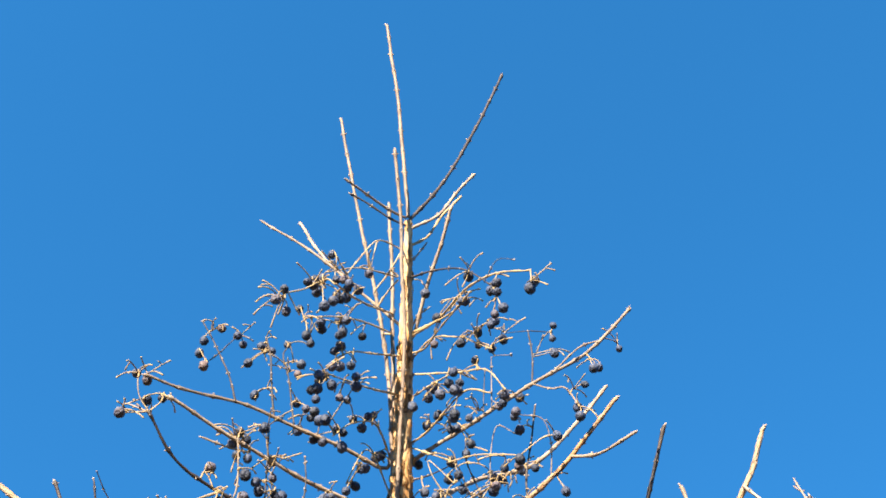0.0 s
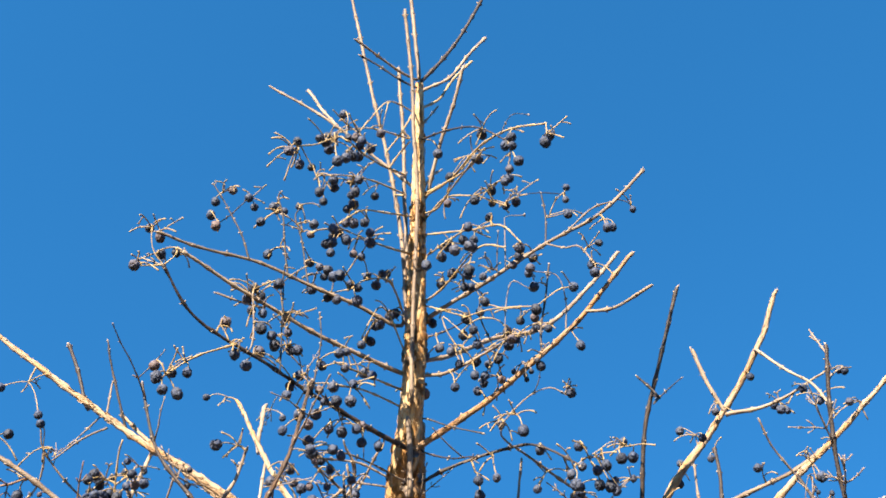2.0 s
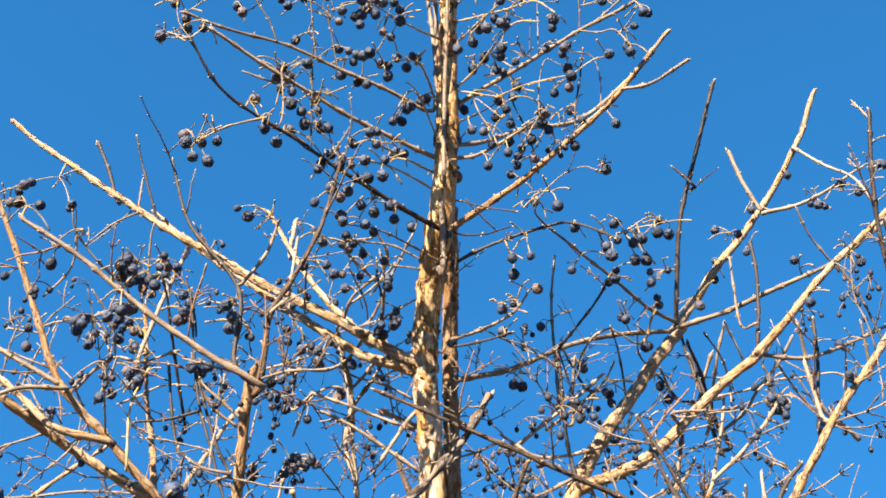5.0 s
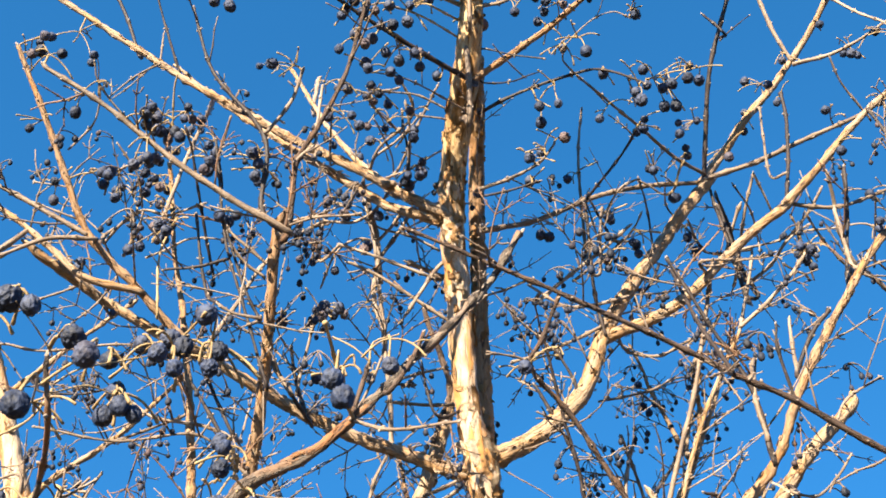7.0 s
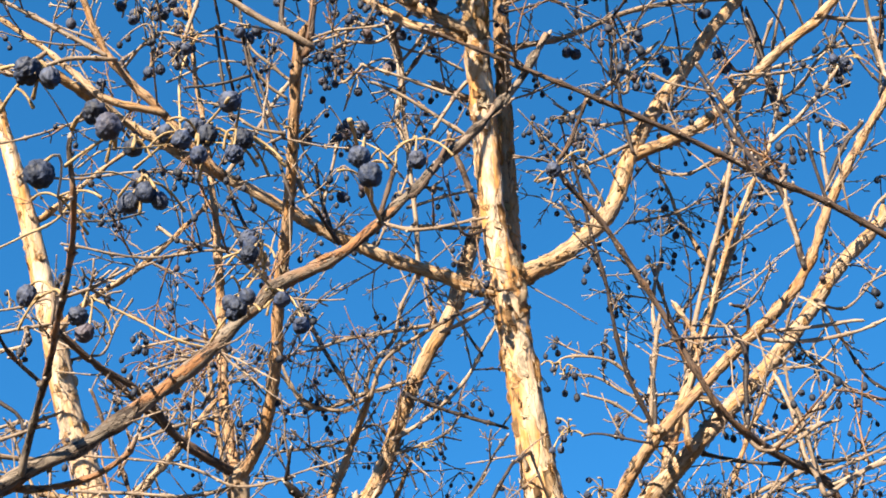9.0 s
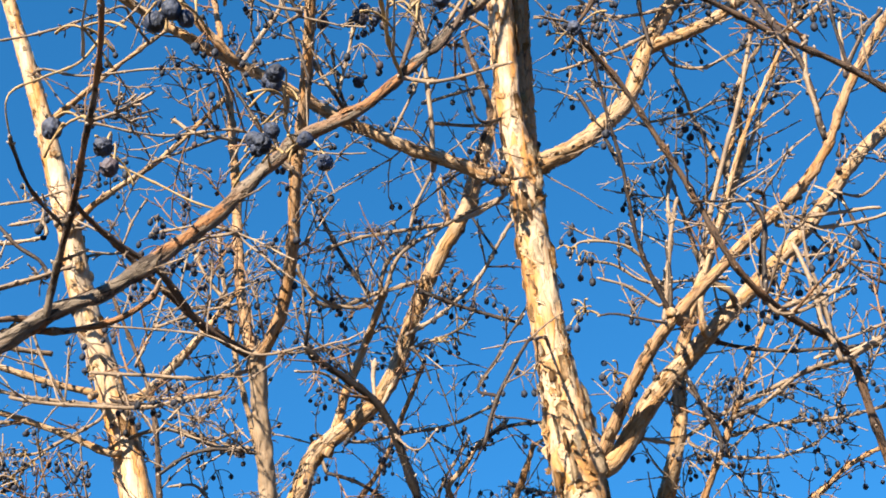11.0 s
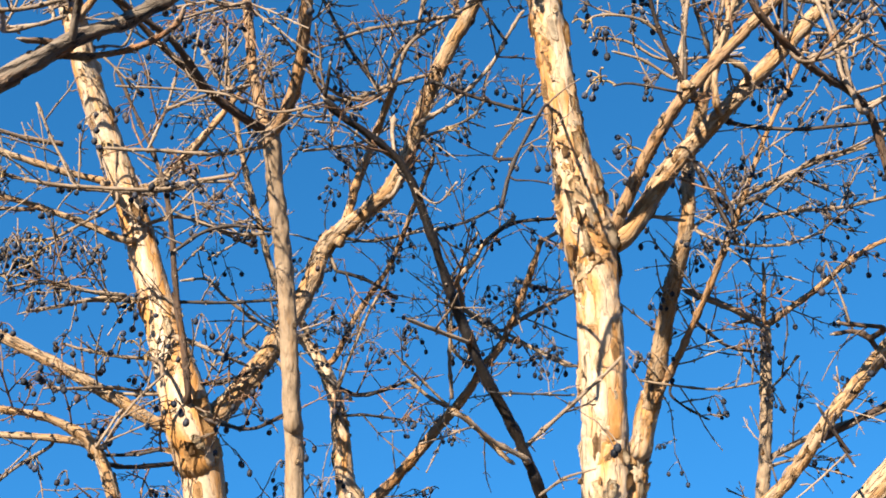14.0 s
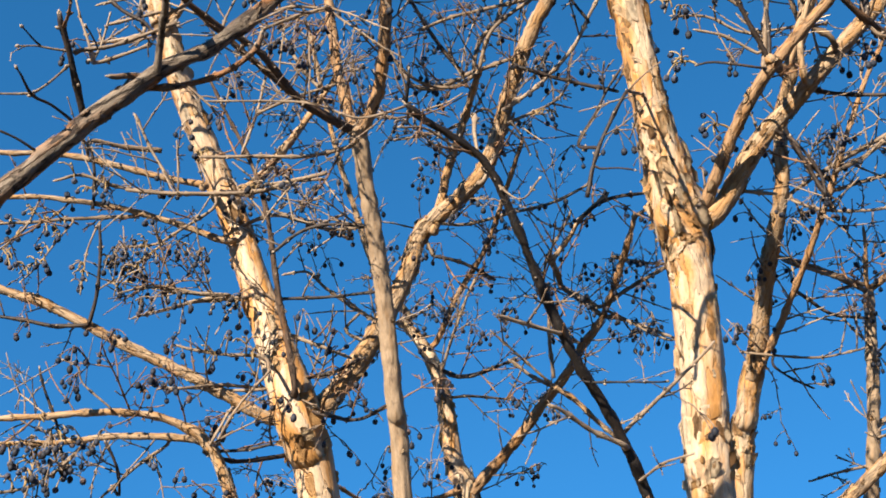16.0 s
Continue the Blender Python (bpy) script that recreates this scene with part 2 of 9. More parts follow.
def tube(bm, path, radii, sides, relief=0.0, seed=0.0, plates=26.0):
    """A swept tube with metric uv and plate-like relief."""
    uv = bm.loops.layers.uv.verify()
    fr = frames(path)
    rings, along, v = [], 0.0, []
    for i, (p, r) in enumerate(zip(path, radii)):
        if i:
            along += (p - path[i - 1]).length
        t, a, b = fr[i]
        ring = []
        for k in range(sides):
            w = math.tau * k / sides
            d = a * math.cos(w) + b * math.sin(w)
            q = r
            if relief:
                at = Vector((math.cos(w) * r * plates * 2.2, math.sin(w) * r * plates * 2.2, along * plates + seed))
                h = noise.noise(at)
                f = noise.noise(at * 2.7 + Vector((7, 3, 1)))
                q = r + relief * (max(-0.25, min(0.35, h * 2.2)) + 0.35 * f)
            ring.append(bm.verts.new(p + d * q))
        rings.append(ring)
        v.append(along)
    for i in range(len(rings) - 1):
        for k in range(sides):
            j = (k + 1) % sides
            face = bm.faces.new((rings[i][k], rings[i][j], rings[i + 1][j], rings[i + 1][k]))
            turn = math.tau * radii[i] / sides
            for loop, (x, y) in zip(face.loops, ((k, v[i]), (k + 1, v[i]), (k + 1, v[i + 1]), (k, v[i + 1]))):
                loop[uv].uv = (x * turn + seed, y + seed)
    for ring, p, flip in ((rings[0], path[0], True), (rings[-1], path[-1], False)):
        tip = bm.verts.new(p + fr[0 if flip else -1][0] * (0 if flip else radii[-1] * 0.7))
        for k in range(sides):
            j = (k + 1) % sides
            bm.faces.new((ring[j], ring[k], tip) if flip else (ring[k], ring[j], tip))


def bud(bm, at, way, size):
    """A small pointed bud of scales."""
    way = way.normalized()
    a = way.orthogonal().normalized()
    b = way.cross(a)
    rows = []
    for h, w in ((-0.3, 0.6), (0.35, 0.85), (1.0, 0.6)):
        rows.append([bm.verts.new(at + way * h * size + (a * math.cos(k * math.tau / 5) + b * math.sin(k * math.tau / 5)) * w * size) for k in range(5)])
    top = bm.verts.new(at + way * size * 1.9)
    for lo, hi in zip(rows, rows[1:]):
        for k in range(5):
            bm.faces.new((lo[k], lo[(k + 1) % 5], hi[(k + 1) % 5], hi[k]))
    for k in range(5):
        bm.faces.new((rows[-1][k], rows[-1][(k + 1) % 5], top))


def flakes(path, radii, parent, per_area, big=1.0, mat=None, shag=()):
    """Loose papery strips of bark that lift off along one edge."""
    fr = frames(path)
    bm = bmesh.new()
    for i in range(1, len(path) - 1):
        seg = (path[i + 1] - path[i]).length
        want = per_area * math.tau * radii[i] * seg * max(0.25, 1 + 2.6 * noise.noise(path[i] * 16 + Vector((4, 9, radii[i] * 50))))
        shaggy = any(lo < path[i].z < hi for lo, hi in shag)
        if shaggy:
            want = per_area * 2.3 * math.tau * radii[i] * seg
        for _ in range(int(want) + (rng.random() < want % 1)):
            t, a, b = fr[i]
            w0 = rng.uniform(0, math.tau)
            wide = min(rng.uniform(0.003, 0.012) * big * (1.3 if shaggy else 1), radii[i] * 0.8)
            tall = rng.choice((rng.uniform(0.006, 0.02), rng.uniform(0.015, 0.045))) * big
            lift = rng.choice((rng.uniform(0.0005, 0.003), rng.uniform(0.003, 0.009))) * big * rng.uniform(0.4, 1.0) * (1.25 if shaggy else 1)
            lift = min(lift, (0.42 if shaggy else 0.24) * radii[i])
            tilt = rng.uniform(-0.8, 0.8)
            out = rng.choice((-1, 1))
            start = path[i] + t * rng.uniform(0, seg)
            cut = rng.uniform(-0.6, 0.6)
            grid = []
            for y in range(4):
                row = []
                for x in range(4):
                    s = x / 3
                    ang = w0 + out * s * wide / radii[i] * rng.uniform(0.75, 1.1)
                    edge = (1 - 0.4 * s * s) * rng.uniform(0.55, 1.15)
                    r = radii[i] * 1.01 + 0.0003 + lift * s * s * rng.uniform(0.6, 1.2)
                    row.append(bm.verts.new(start + t * ((y / 3 - 0.5 + cut * 0.4 * s) * tall * edge + tilt * s * wide) + (a * math.cos(ang) + b * math.sin(ang)) * r))
                grid.append(row)
            for y in range(3):
                for x in range(3):
                    bm.faces.new((grid[y][x], grid[y][x + 1], grid[y + 1][x + 1], grid[y + 1][x]))
    bmesh.ops.solidify(bm, geom=bm.faces[:], thickness=0.0004)
    return part("peeling_bark", bm, mat or FLAKE, parent, "curled papery strips of bark", kind="stuff")


def strip(owner, a, b, half):
    """A long dry strip of bark, torn loose, that tapers and curls to a point."""
    a, b = Vector(a), Vector(b)
    way = (b - a).normalized()
    side = way.orthogonal().normalized()
    up = way.cross(side)
    bm = bmesh.new()
    rows = []
    for k in range(9):
        s = k / 8
        mid = a + (b - a) * s + up * half * 1.1 * math.sin(s * 3.0)
        w = half * (0.55 + 0.9 * s - 1.4 * s * s + 0.12 * rng.uniform(-1, 1))
        turn = 0.9 * s - 0.3
        rows.append([bm.verts.new(mid + (side * math.cos(turn) + up * math.sin(turn)) * w * x - up * half * 0.5 * x * x) for x in (-1, -0.35, 0.35, 1)])
    for lo, hi in zip(rows, rows[1:]):
        for x in range(3):
            bm.faces.new((lo[x], lo[x + 1], hi[x + 1], hi[x]))
    bmesh.ops.solidify(bm, geom=bm.faces[:], thickness=0.0006)
    return part("bark_strip", bm, FLAKE, owner, "loose dry strip of orange-tan bark")


def trunk(owner, points, radii, mat=None, loose=2300, shag=(), relief=0.0023):
    """A stem through its control points, with uneven plates and loose strips of bark."""
    path, rad = spline(points, radii, 0.0045)
    bm = bmesh.new()
    tube(bm, path, rad, 44 if max(radii) > 0.015 else 28, relief, rng.uniform(0, 50), 58.0)
    ob = part("trunk", bm, mat or PEEL, owner, "dark knotted stem with shade put into its colour" if mat is DARK_SHADED else "smooth grey-tan stem" if mat is SLENDER else "pale trunk with peeling papery bark")
    shown = [i for i, p in enumerate(path) if p.z > 1.6]
    if loose and shown:
        flakes(path[shown[0]:], rad[shown[0]:], ob, loose, 1.1 if max(radii) > 0.02 else 0.8, FLAKE_GOLD if mat in (FURROWED, WARM) else FLAKE_LIMB if mat else FLAKE, shag)
    return ob


LOOK = {"w": (LIMB, PALE), "b": (WARM, TAN), "p": (BROWN, BROWN), "g": (GREY, GREY), "f": (WARM, TAN), "d": (DARK, DARK), "k": (DARK_SHADED, DARK_SHADED), "y": (STALK, STALK)}
NOTE = {"w": "pale tan branch with swollen nodes", "b": "brown branch with swollen nodes", "p": "dark brown branch with rough bark", "f": "upright leading shoot with furrowed bark", "g": "grey-brown branch with orange peeled patches", "d": "dark purplish-brown branch", "k": "dark knotted branch with shade put into its colour", "y": "thin yellowish fruiting twig"}
made = []      # (branch, path, radii, style) for the fine twigs that come later


def limb(owner, points, r0, r1, style):
    """One branch through its control points, thinning from r0 to r1, with nodes, buds and loose bark."""
    global current
    n = len(points)
    radii = [r0 + (r1 - r0) * (i / (n - 1)) ** 0.8 for i in range(n)]
    thick = r0 > 0.0052
    if thick:
        a, c = Vector(points[0]), Vector(points[1])
        points = [a - (c - a).normalized() * r0 * 0.7, *points]
        radii = [r0 * 1.2, r0 * 1.05, *radii[1:]]
    path, rad = spline(points, radii, 0.006 if thick else 0.005)
    seed = rng.uniform(0, 90)
    # slight kinks from node to node
    for i in range(1, len(path) - 1):
        path[i] += noise.noise_vector(path[i] * 9 + Vector((seed, 0, 0))) * min(0.006, 0.7 * rad[i] + 0.001)
    gap, run, nodes = rng.uniform(0.034, 0.05), 0.0, []
    for i in range(1, len(path)):
        run += (path[i] - path[i - 1]).length
        if run > gap:
            run = 0.0
            nodes.append(i)
            if rad[i] < 0.006:
                rad[i] *= 1.45 if rad[i] < 0.003 else 1.22
                rad[i - 1] *= 1.12
                rad[min(i + 1, len(rad) - 1)] *= 1.12
    if r1 > 0.0038:
        way = (path[-1] - path[-2]).normalized()
        for k in (1, 2, 3):
            path.append(path[-1] + way * r1 * 1.1 + noise.noise_vector(path[-1] * 30) * r1 * 0.6)
            rad.append(r1 * (1 - 0.25 * k))
    bm = bmesh.new()
    tube(bm, path, rad, 14 if thick else 8, min(0.0034 if style == "g" else 0.0028, (0.36 if style == "g" else 0.26) * r0) if thick else min(0.0007, 0.3 * r0), seed, 48.0 if style == "g" else 62.0)
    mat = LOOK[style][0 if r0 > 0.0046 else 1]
    ob = part("branch", bm, mat, owner, NOTE[style])
    if style != "y":
        bb = bmesh.new()
        fr = frames(path)
        turn = rng.uniform(0, 3)
        for c, i in enumerate(nodes):
            if rad[i] < 0.0055:
                t, a, b = fr[i]
                side = a * math.cos(turn + c * math.pi / 2) + b * math.sin(turn + c * math.pi / 2)
                for s in (1, -1):
                    bud(bb, path[i] + side * s * rad[i] * 0.9, side * s + t * 0.9, rng.uniform(0.0012, 0.0019))
        t, a, b = fr[-1]
        for s in (a * 0.4, -a * 0.4, t) if r1 < 0.0055 else ():
            bud(bb, path[-1] + s * r1 * 0.8, t + s * 0.8, max(0.0014, r1 * 0.75))
        part("bud_growth", bb, BUD, ob, "paired pale winter buds", kind="stuff")
    if r0 > 0.0075 and style in "wbpgf":
        keep = max(2, int(len(path) * 0.8))
        flakes(path[:keep], rad[:keep], ob, 4800 if style in "wb" else 1500, 0.52, FLAKE_LIMB if style in "wb" else FLAKE_BROWN)
    made.append((ob, path, rad, style, owner))
    current = ob
    return ob


def berry_mesh(seed, subdivisions):
    bm = bmesh.new()
    bmesh.ops.create_icosphere(bm, subdivisions=subdivisions, radius=1.0)
    for v in bm.verts:
        d = v.co.normalized()
        h = noise.noise(d * 1.3 + Vector((seed, 0, 0))) * 0.10
        fold = 1 - abs(noise.noise(Vector((d.x * 2.5, d.y * 2.5, d.z * 1.4 + seed * 3))))
        v.co = d * (1 + h - (0.10 + 0.16 * (seed % 1)) * max(0, fold - 0.70) / 0.30)
        v.co.z *= 1.12
    stalk = max(bm.verts, key=lambda v: v.co.z)
    stalk.co.z *= 0.93
    me = bpy.data.meshes.new("berry")
    bm.to_mesh(me)
    bm.free()
    me.materials.append(BERRY)
    me.polygons.foreach_set("use_smooth", [True] * len(me.polygons))
    return me


BERRIES = [berry_mesh(s * 1.7, 4) for s in range(7)]


def arc(a, b, sag, n=5):
    """A stalk that leaves a and droops to b."""
    mid = (a + b) / 2 + Vector(sag)
    return [a * (1 - t) ** 2 + mid * 2 * t * (1 - t) + b * t * t for t in [k / n for k in range(n + 1)]]


def spray(anchor, spots, scale=1.0):
    """Drupes at the given spots on a branched stalk from the current branch."""
    anchor = Vector(anchor)
    spots = [Vector(p) for p in spots]
    mid = sum(spots, Vector()) / len(spots)
    hub = anchor + (mid - anchor) * (0.55 if len(spots) > 1 else 0.3) + Vector((0, 0, 0.006))
    bm = bmesh.new()
    first = arc(anchor, hub, (0, 0, 0.006))
    tube(bm, first, [0.0015 - 0.0004 * k / 5 for k in range(6)], 6)
    for p in spots:
        size = rng.uniform(0.0056, 0.0077) * scale
        way = (p - hub).normalized() * 0.5 + Vector((rng.uniform(-.4, .4), rng.uniform(-.4, .4), -0.8))
        way.normalize()
        top = p - way * size * 1.02
        line = arc(hub, top, (rng.uniform(-.005, .005), rng.uniform(-.005, .005), 0.005 + 0.15 * (top - hub).length))
        tube(bm, line, [0.0008] * 5 + [0.0013], 5)
        ob = new("berry", rng.choice(BERRIES))
        ob.parent = current
        ob.matrix_basis = Matrix.LocRotScale(p, (-way).to_track_quat("Z", "Y") @ Euler((0, 0, rng.uniform(0, 6))).to_quaternion(), (size, size, size * rng.uniform(0.92, 1.1)))
    for _ in range(rng.randint(1, 4)):      # stalks that have dropped their fruit
        tip = hub + Vector((rng.uniform(-.032, .032), rng.uniform(-.032, .032), rng.uniform(-.024, .016))) * scale
        line = arc(hub, tip, (rng.uniform(-.006, .006), rng.uniform(-.006, .006), 0.010))
        tube(bm, line, [0.0009] * 5 + [0.0013], 5)
        if rng.random() < 0.5:
            fork = line[3] + Vector((rng.uniform(-.014, .014), rng.uniform(-.014, .014), rng.uniform(-.012, .010))) * scale
            tube(bm, arc(line[3], fork, (0, 0, 0.004), 3), [0.0008] * 3 + [0.0012], 5)
    part("fruit_stalk", bm, STALK, current, "thin yellowish fruit stalks")


# ---- the trees ----
main_tree = tree("small bare tree with peeling cream bark and blue-black drupes", (0.050, 1.998, 0))
left_tree = tree("leafless tree with a pale flaking trunk and wide limbs", (-0.226, 2.332, 0))
slender_tree = tree("slender bare tree with a straight grey-tan trunk", (-0.276, 2.261, 0))
dark_tree = tree("thin leaning bare stem with dark bark, shade put into its colour", (0.298, 1.814, 0))
near_tree = tree("bare tree with a rough grey branch full of drupes", (-1.078, 1.567, 0))
right_tree = tree("bare tree with dark arching branches", (0.596, 1.694, 0))
rear_tree = tree("bare forked tree behind with many fruiting twigs", (-0.188, 2.914, 0))
far_tree = tree("bare two-stemmed tree with flaking tan bark", (0.078, 2.923, 0))
thin_tree = tree("thin bare tree with a reddish side limb", (0.369, 2.763, 0))
low_tree = tree("bare tree with thick smooth pale limbs", (-0.140, 1.861, 0))

trunk(main_tree, [(0.050, 1.998, -0.030), (0.044, 1.920, 1.048), (0.027, 1.686, 2.096), (0.023, 1.632, 2.277), (0.015, 1.590, 2.402), (0.004, 1.567, 2.473), (-0.005, 1.553, 2.512), (-0.0245, 1.524, 2.593), (-0.0560, 1.459, 2.762), (-0.0600, 1.447, 2.796), (-0.0800, 1.414, 2.872), (-0.0960, 1.355, 3.026), (-0.104, 1.331, 3.067), (-0.107, 1.295, 3.144)], [0.0472, 0.0369, 0.0280, 0.0268, 0.0262, 0.0325, 0.0268, 0.0208, 0.0190, 0.0215, 0.0150, 0.0160, 0.0160, 0.0158], shag=((2.43, 2.53), (2.75, 2.82), (3.06, 3.15),))
trunk(main_tree, [(-0.106, 1.312, 3.109), (-0.106, 1.287, 3.155), (-0.101, 1.230, 3.209), (-0.095, 1.181, 3.245), (-0.092, 1.126, 3.336), (-0.095, 1.061, 3.497), (-0.097, 1.015, 3.619), (-0.102, 0.951, 3.800)], [0.0165, 0.0165, 0.0178, 0.0175, 0.0155, 0.0130, 0.0100, 0.0055], FURROWED, 3000)
trunk(main_tree, [(-0.0520, 1.4580, 2.7930), (-0.0524, 1.4579, 2.8487), (-0.0604, 1.4232, 3.0162), (-0.0629, 1.4038, 3.0777), (-0.0680, 1.3668, 3.1537), (-0.0747, 1.2727, 3.2530), (-0.0820, 1.1900, 3.2770)], [0.0130, 0.0112, 0.0100, 0.0102, 0.0105, 0.0110, 0.0100], WARM, 2500)
trunk(left_tree, [(-0.226, 2.332, -0.030), (-0.284, 2.226, 1.084), (-0.456, 1.906, 2.167), (-0.480, 1.862, 2.280), (-0.493, 1.841, 2.328), (-0.549, 1.823, 2.488), (-0.603, 1.800, 2.639), (-0.661, 1.745, 2.780), (-0.692, 1.703, 2.884)], [0.0560, 0.0400, 0.0276, 0.0290, 0.0335, 0.0220, 0.0194, 0.0178, 0.0165], None, 1000, ((2.28, 2.34),), 0.0013)
trunk(left_tree, [(-0.690, 1.704, 2.876), (-0.720, 1.675, 2.964), (-0.760, 1.633, 3.074), (-0.810, 1.585, 3.196), (-0.858, 1.542, 3.303), (-0.920, 1.487, 3.463)], [0.0182, 0.0145, 0.0120, 0.0095, 0.0070, 0.0030], None, 1500, (), 0.0015)
trunk(slender_tree, [(-0.276, 2.261, -0.030), (-0.291, 2.130, 1.066), (-0.334, 1.740, 2.133), (-0.342, 1.667, 2.281), (-0.354, 1.596, 2.422), (-0.368, 1.541, 2.514), (-0.374, 1.508, 2.573)], [0.0179, 0.0140, 0.0112, 0.0106, 0.0102, 0.0100, 0.0105], SLENDER, 500)
trunk(rear_tree, [(-0.188, 2.914, -0.030), (-0.208, 2.772, 1.076), (-0.267, 2.349, 2.153), (-0.279, 2.263, 2.317), (-0.297, 2.254, 2.360), (-0.317, 2.227, 2.487), (-0.344, 2.213, 2.552), (-0.382, 2.203, 2.599)], [0.0325, 0.0254, 0.0203, 0.0175, 0.0165, 0.0130, 0.0110, 0.0080])
trunk(far_tree, [(0.078, 2.923, -0.030), (0.093, 2.724, 1.113), (0.140, 2.129, 2.226), (0.148, 2.027, 2.369), (0.158, 1.983, 2.429)], [0.0280, 0.0219, 0.0175, 0.0165, 0.0165])
trunk(thin_tree, [(0.369, 2.763, -0.030), (0.359, 2.610, 1.061), (0.331, 2.151, 2.122), (0.326, 2.070, 2.262), (0.331, 2.017, 2.368), (0.334, 1.962, 2.530)], [0.0168, 0.0131, 0.0105, 0.0098, 0.0090, 0.0075], SLENDER, 400)
trunk(low_tree, [(-0.140, 1.861, -0.030), (-0.050, 1.711, 1.684), (0.160, 1.611, 2.018), (0.244, 1.570, 2.112), (0.300, 1.538, 2.168), (0.418, 1.501, 2.294), (0.700, 1.423, 2.611)], [0.0240, 0.0187, 0.0150, 0.0138, 0.0135, 0.0125, 0.0090], LIMB, 300)
trunk(dark_tree, [(0.298, 1.814, -0.030), (0.113, 1.609, 1.759), (0.048, 1.564, 1.949), (0.021, 1.546, 1.985)], [0.0184, 0.0144, 0.0115, 0.0105], DARK_SHADED, 0)
trunk(near_tree, [(-1.078, 1.567, -0.030), (-1.053, 1.484, 0.928), (-0.980, 1.236, 1.856), (-0.950, 1.135, 2.141), (-0.900, 1.053, 2.379), (-0.880, 0.950, 2.818)], [0.0544, 0.0425, 0.0340, 0.0310, 0.0280, 0.0200], None, 0)
trunk(right_tree, [(0.596, 1.694, -0.030), (0.592, 1.619, 0.945), (0.580, 1.393, 1.889), (0.575, 1.301, 2.177), (0.570, 1.209, 2.464), (0.600, 1.066, 2.944)], [0.0448, 0.0350, 0.0280, 0.0250, 0.0220, 0.0140], None, 0)

# main tree
limb(main_tree, [(-0.103, 0.948, 3.811), (-0.129, 0.870, 4.056), (-0.152, 0.826, 4.198), (-0.163, 0.805, 4.268)], 0.0032, 0.0026, "b")
limb(main_tree, [(-0.102, 0.951, 3.800), (-0.098, 0.948, 3.812), (-0.050, 0.937, 3.905), (0.006, 0.916, 4.063), (0.067, 0.886, 4.275)], 0.0031, 0.0026, "d")
limb(main_tree, [(-0.093, 1.154, 3.290), (-0.095, 1.125, 3.266), (-0.096, 1.085, 3.383), (-0.097, 1.045, 3.474), (-0.101, 1.002, 3.584), (-0.109, 0.959, 3.690), (-0.120, 0.911, 3.818), (-0.133, 0.873, 3.900)], 0.0029, 0.0026, "f")
spray((-0.095, 1.122, 3.276), [(-0.076, 1.148, 3.295)])
limb(main_tree, [(-0.102, 1.235, 3.204), (-0.096, 1.205, 3.177), (-0.092, 1.184, 3.159), (-0.103, 1.135, 3.343), (-0.108, 1.098, 3.501), (-0.115, 1.060, 3.668), (-0.124, 1.029, 3.803), (-0.133, 0.999, 3.935)], 0.0040, 0.0027, "f")
limb(main_tree, [(-0.103, 1.132, 3.357), (-0.101, 1.115, 3.339), (-0.123, 1.048, 3.554), (-0.150, 1.004, 3.697), (-0.177, 0.971, 3.810), (-0.229, 0.902, 4.051)], 0.0034, 0.0025, "f")
limb(main_tree, [(-0.106, 0.949, 3.810), (-0.134, 0.931, 3.802), (-0.172, 0.903, 3.795), (-0.208, 0.876, 3.790)], 0.0021, 0.0018, "w")
limb(main_tree, [(-0.094, 0.953, 3.789), (-0.101, 0.953, 3.789), (-0.132, 0.944, 3.794), (-0.171, 0.930, 3.814), (-0.200, 0.920, 3.823)], 0.0017, 0.0015, "d")
limb(main_tree, [(-0.101, 0.957, 3.782), (-0.094, 0.953, 3.789), (-0.053, 0.955, 3.839), (-0.019, 0.951, 3.915), (0.012, 0.949, 3.978)], 0.0024, 0.0024, "w")
limb(main_tree, [(-0.100, 0.970, 3.746), (-0.100, 0.970, 3.756), (-0.069, 0.979, 3.804), (-0.040, 0.985, 3.893), (-0.007, 0.991, 3.971)], 0.0020, 0.0019, "y")
limb(main_tree, [(-0.085, 1.020, 3.594), (-0.082, 1.028, 3.604), (-0.065, 0.965, 3.667), (-0.049, 0.919, 3.712), (-0.040, 0.885, 3.747)], 0.0029, 0.0025, "w")
spray((-0.069, 0.981, 3.651), [(-0.073, 0.966, 3.621)])
limb(main_tree, [(-0.100, 0.983, 3.709), (-0.099, 0.983, 3.721), (-0.067, 1.002, 3.824)], 0.0017, 0.0015, "w")
limb(main_tree, [(-0.093, 1.024, 3.599), (-0.141, 1.026, 3.662), (-0.220, 1.029, 3.768), (-0.280, 1.032, 3.839), (-0.348, 1.036, 3.904)], 0.0026, 0.0019, "b")
limb(main_tree, [(-0.217, 1.033, 3.772), (-0.253, 1.073, 3.894), (-0.290, 1.111, 4.033)], 0.0021, 0.0025, "w")
limb(main_tree, [(-0.126, 0.979, 3.698), (-0.114, 0.988, 3.694), (-0.154, 0.961, 3.666), (-0.180, 0.944, 3.643), (-0.221, 0.919, 3.587)], 0.0016, 0.0009, "y")
spray((-0.207, 0.927, 3.606), [(-0.217, 0.924, 3.642), (-0.206, 0.913, 3.560)])
spray((-0.159, 0.958, 3.662), [(-0.160, 0.937, 3.618)])
limb(main_tree, [(-0.111, 0.970, 3.742), (-0.116, 0.968, 3.747), (-0.150, 0.937, 3.713), (-0.177, 0.913, 3.615), (-0.192, 0.897, 3.550)], 0.0013, 0.0009, "y")
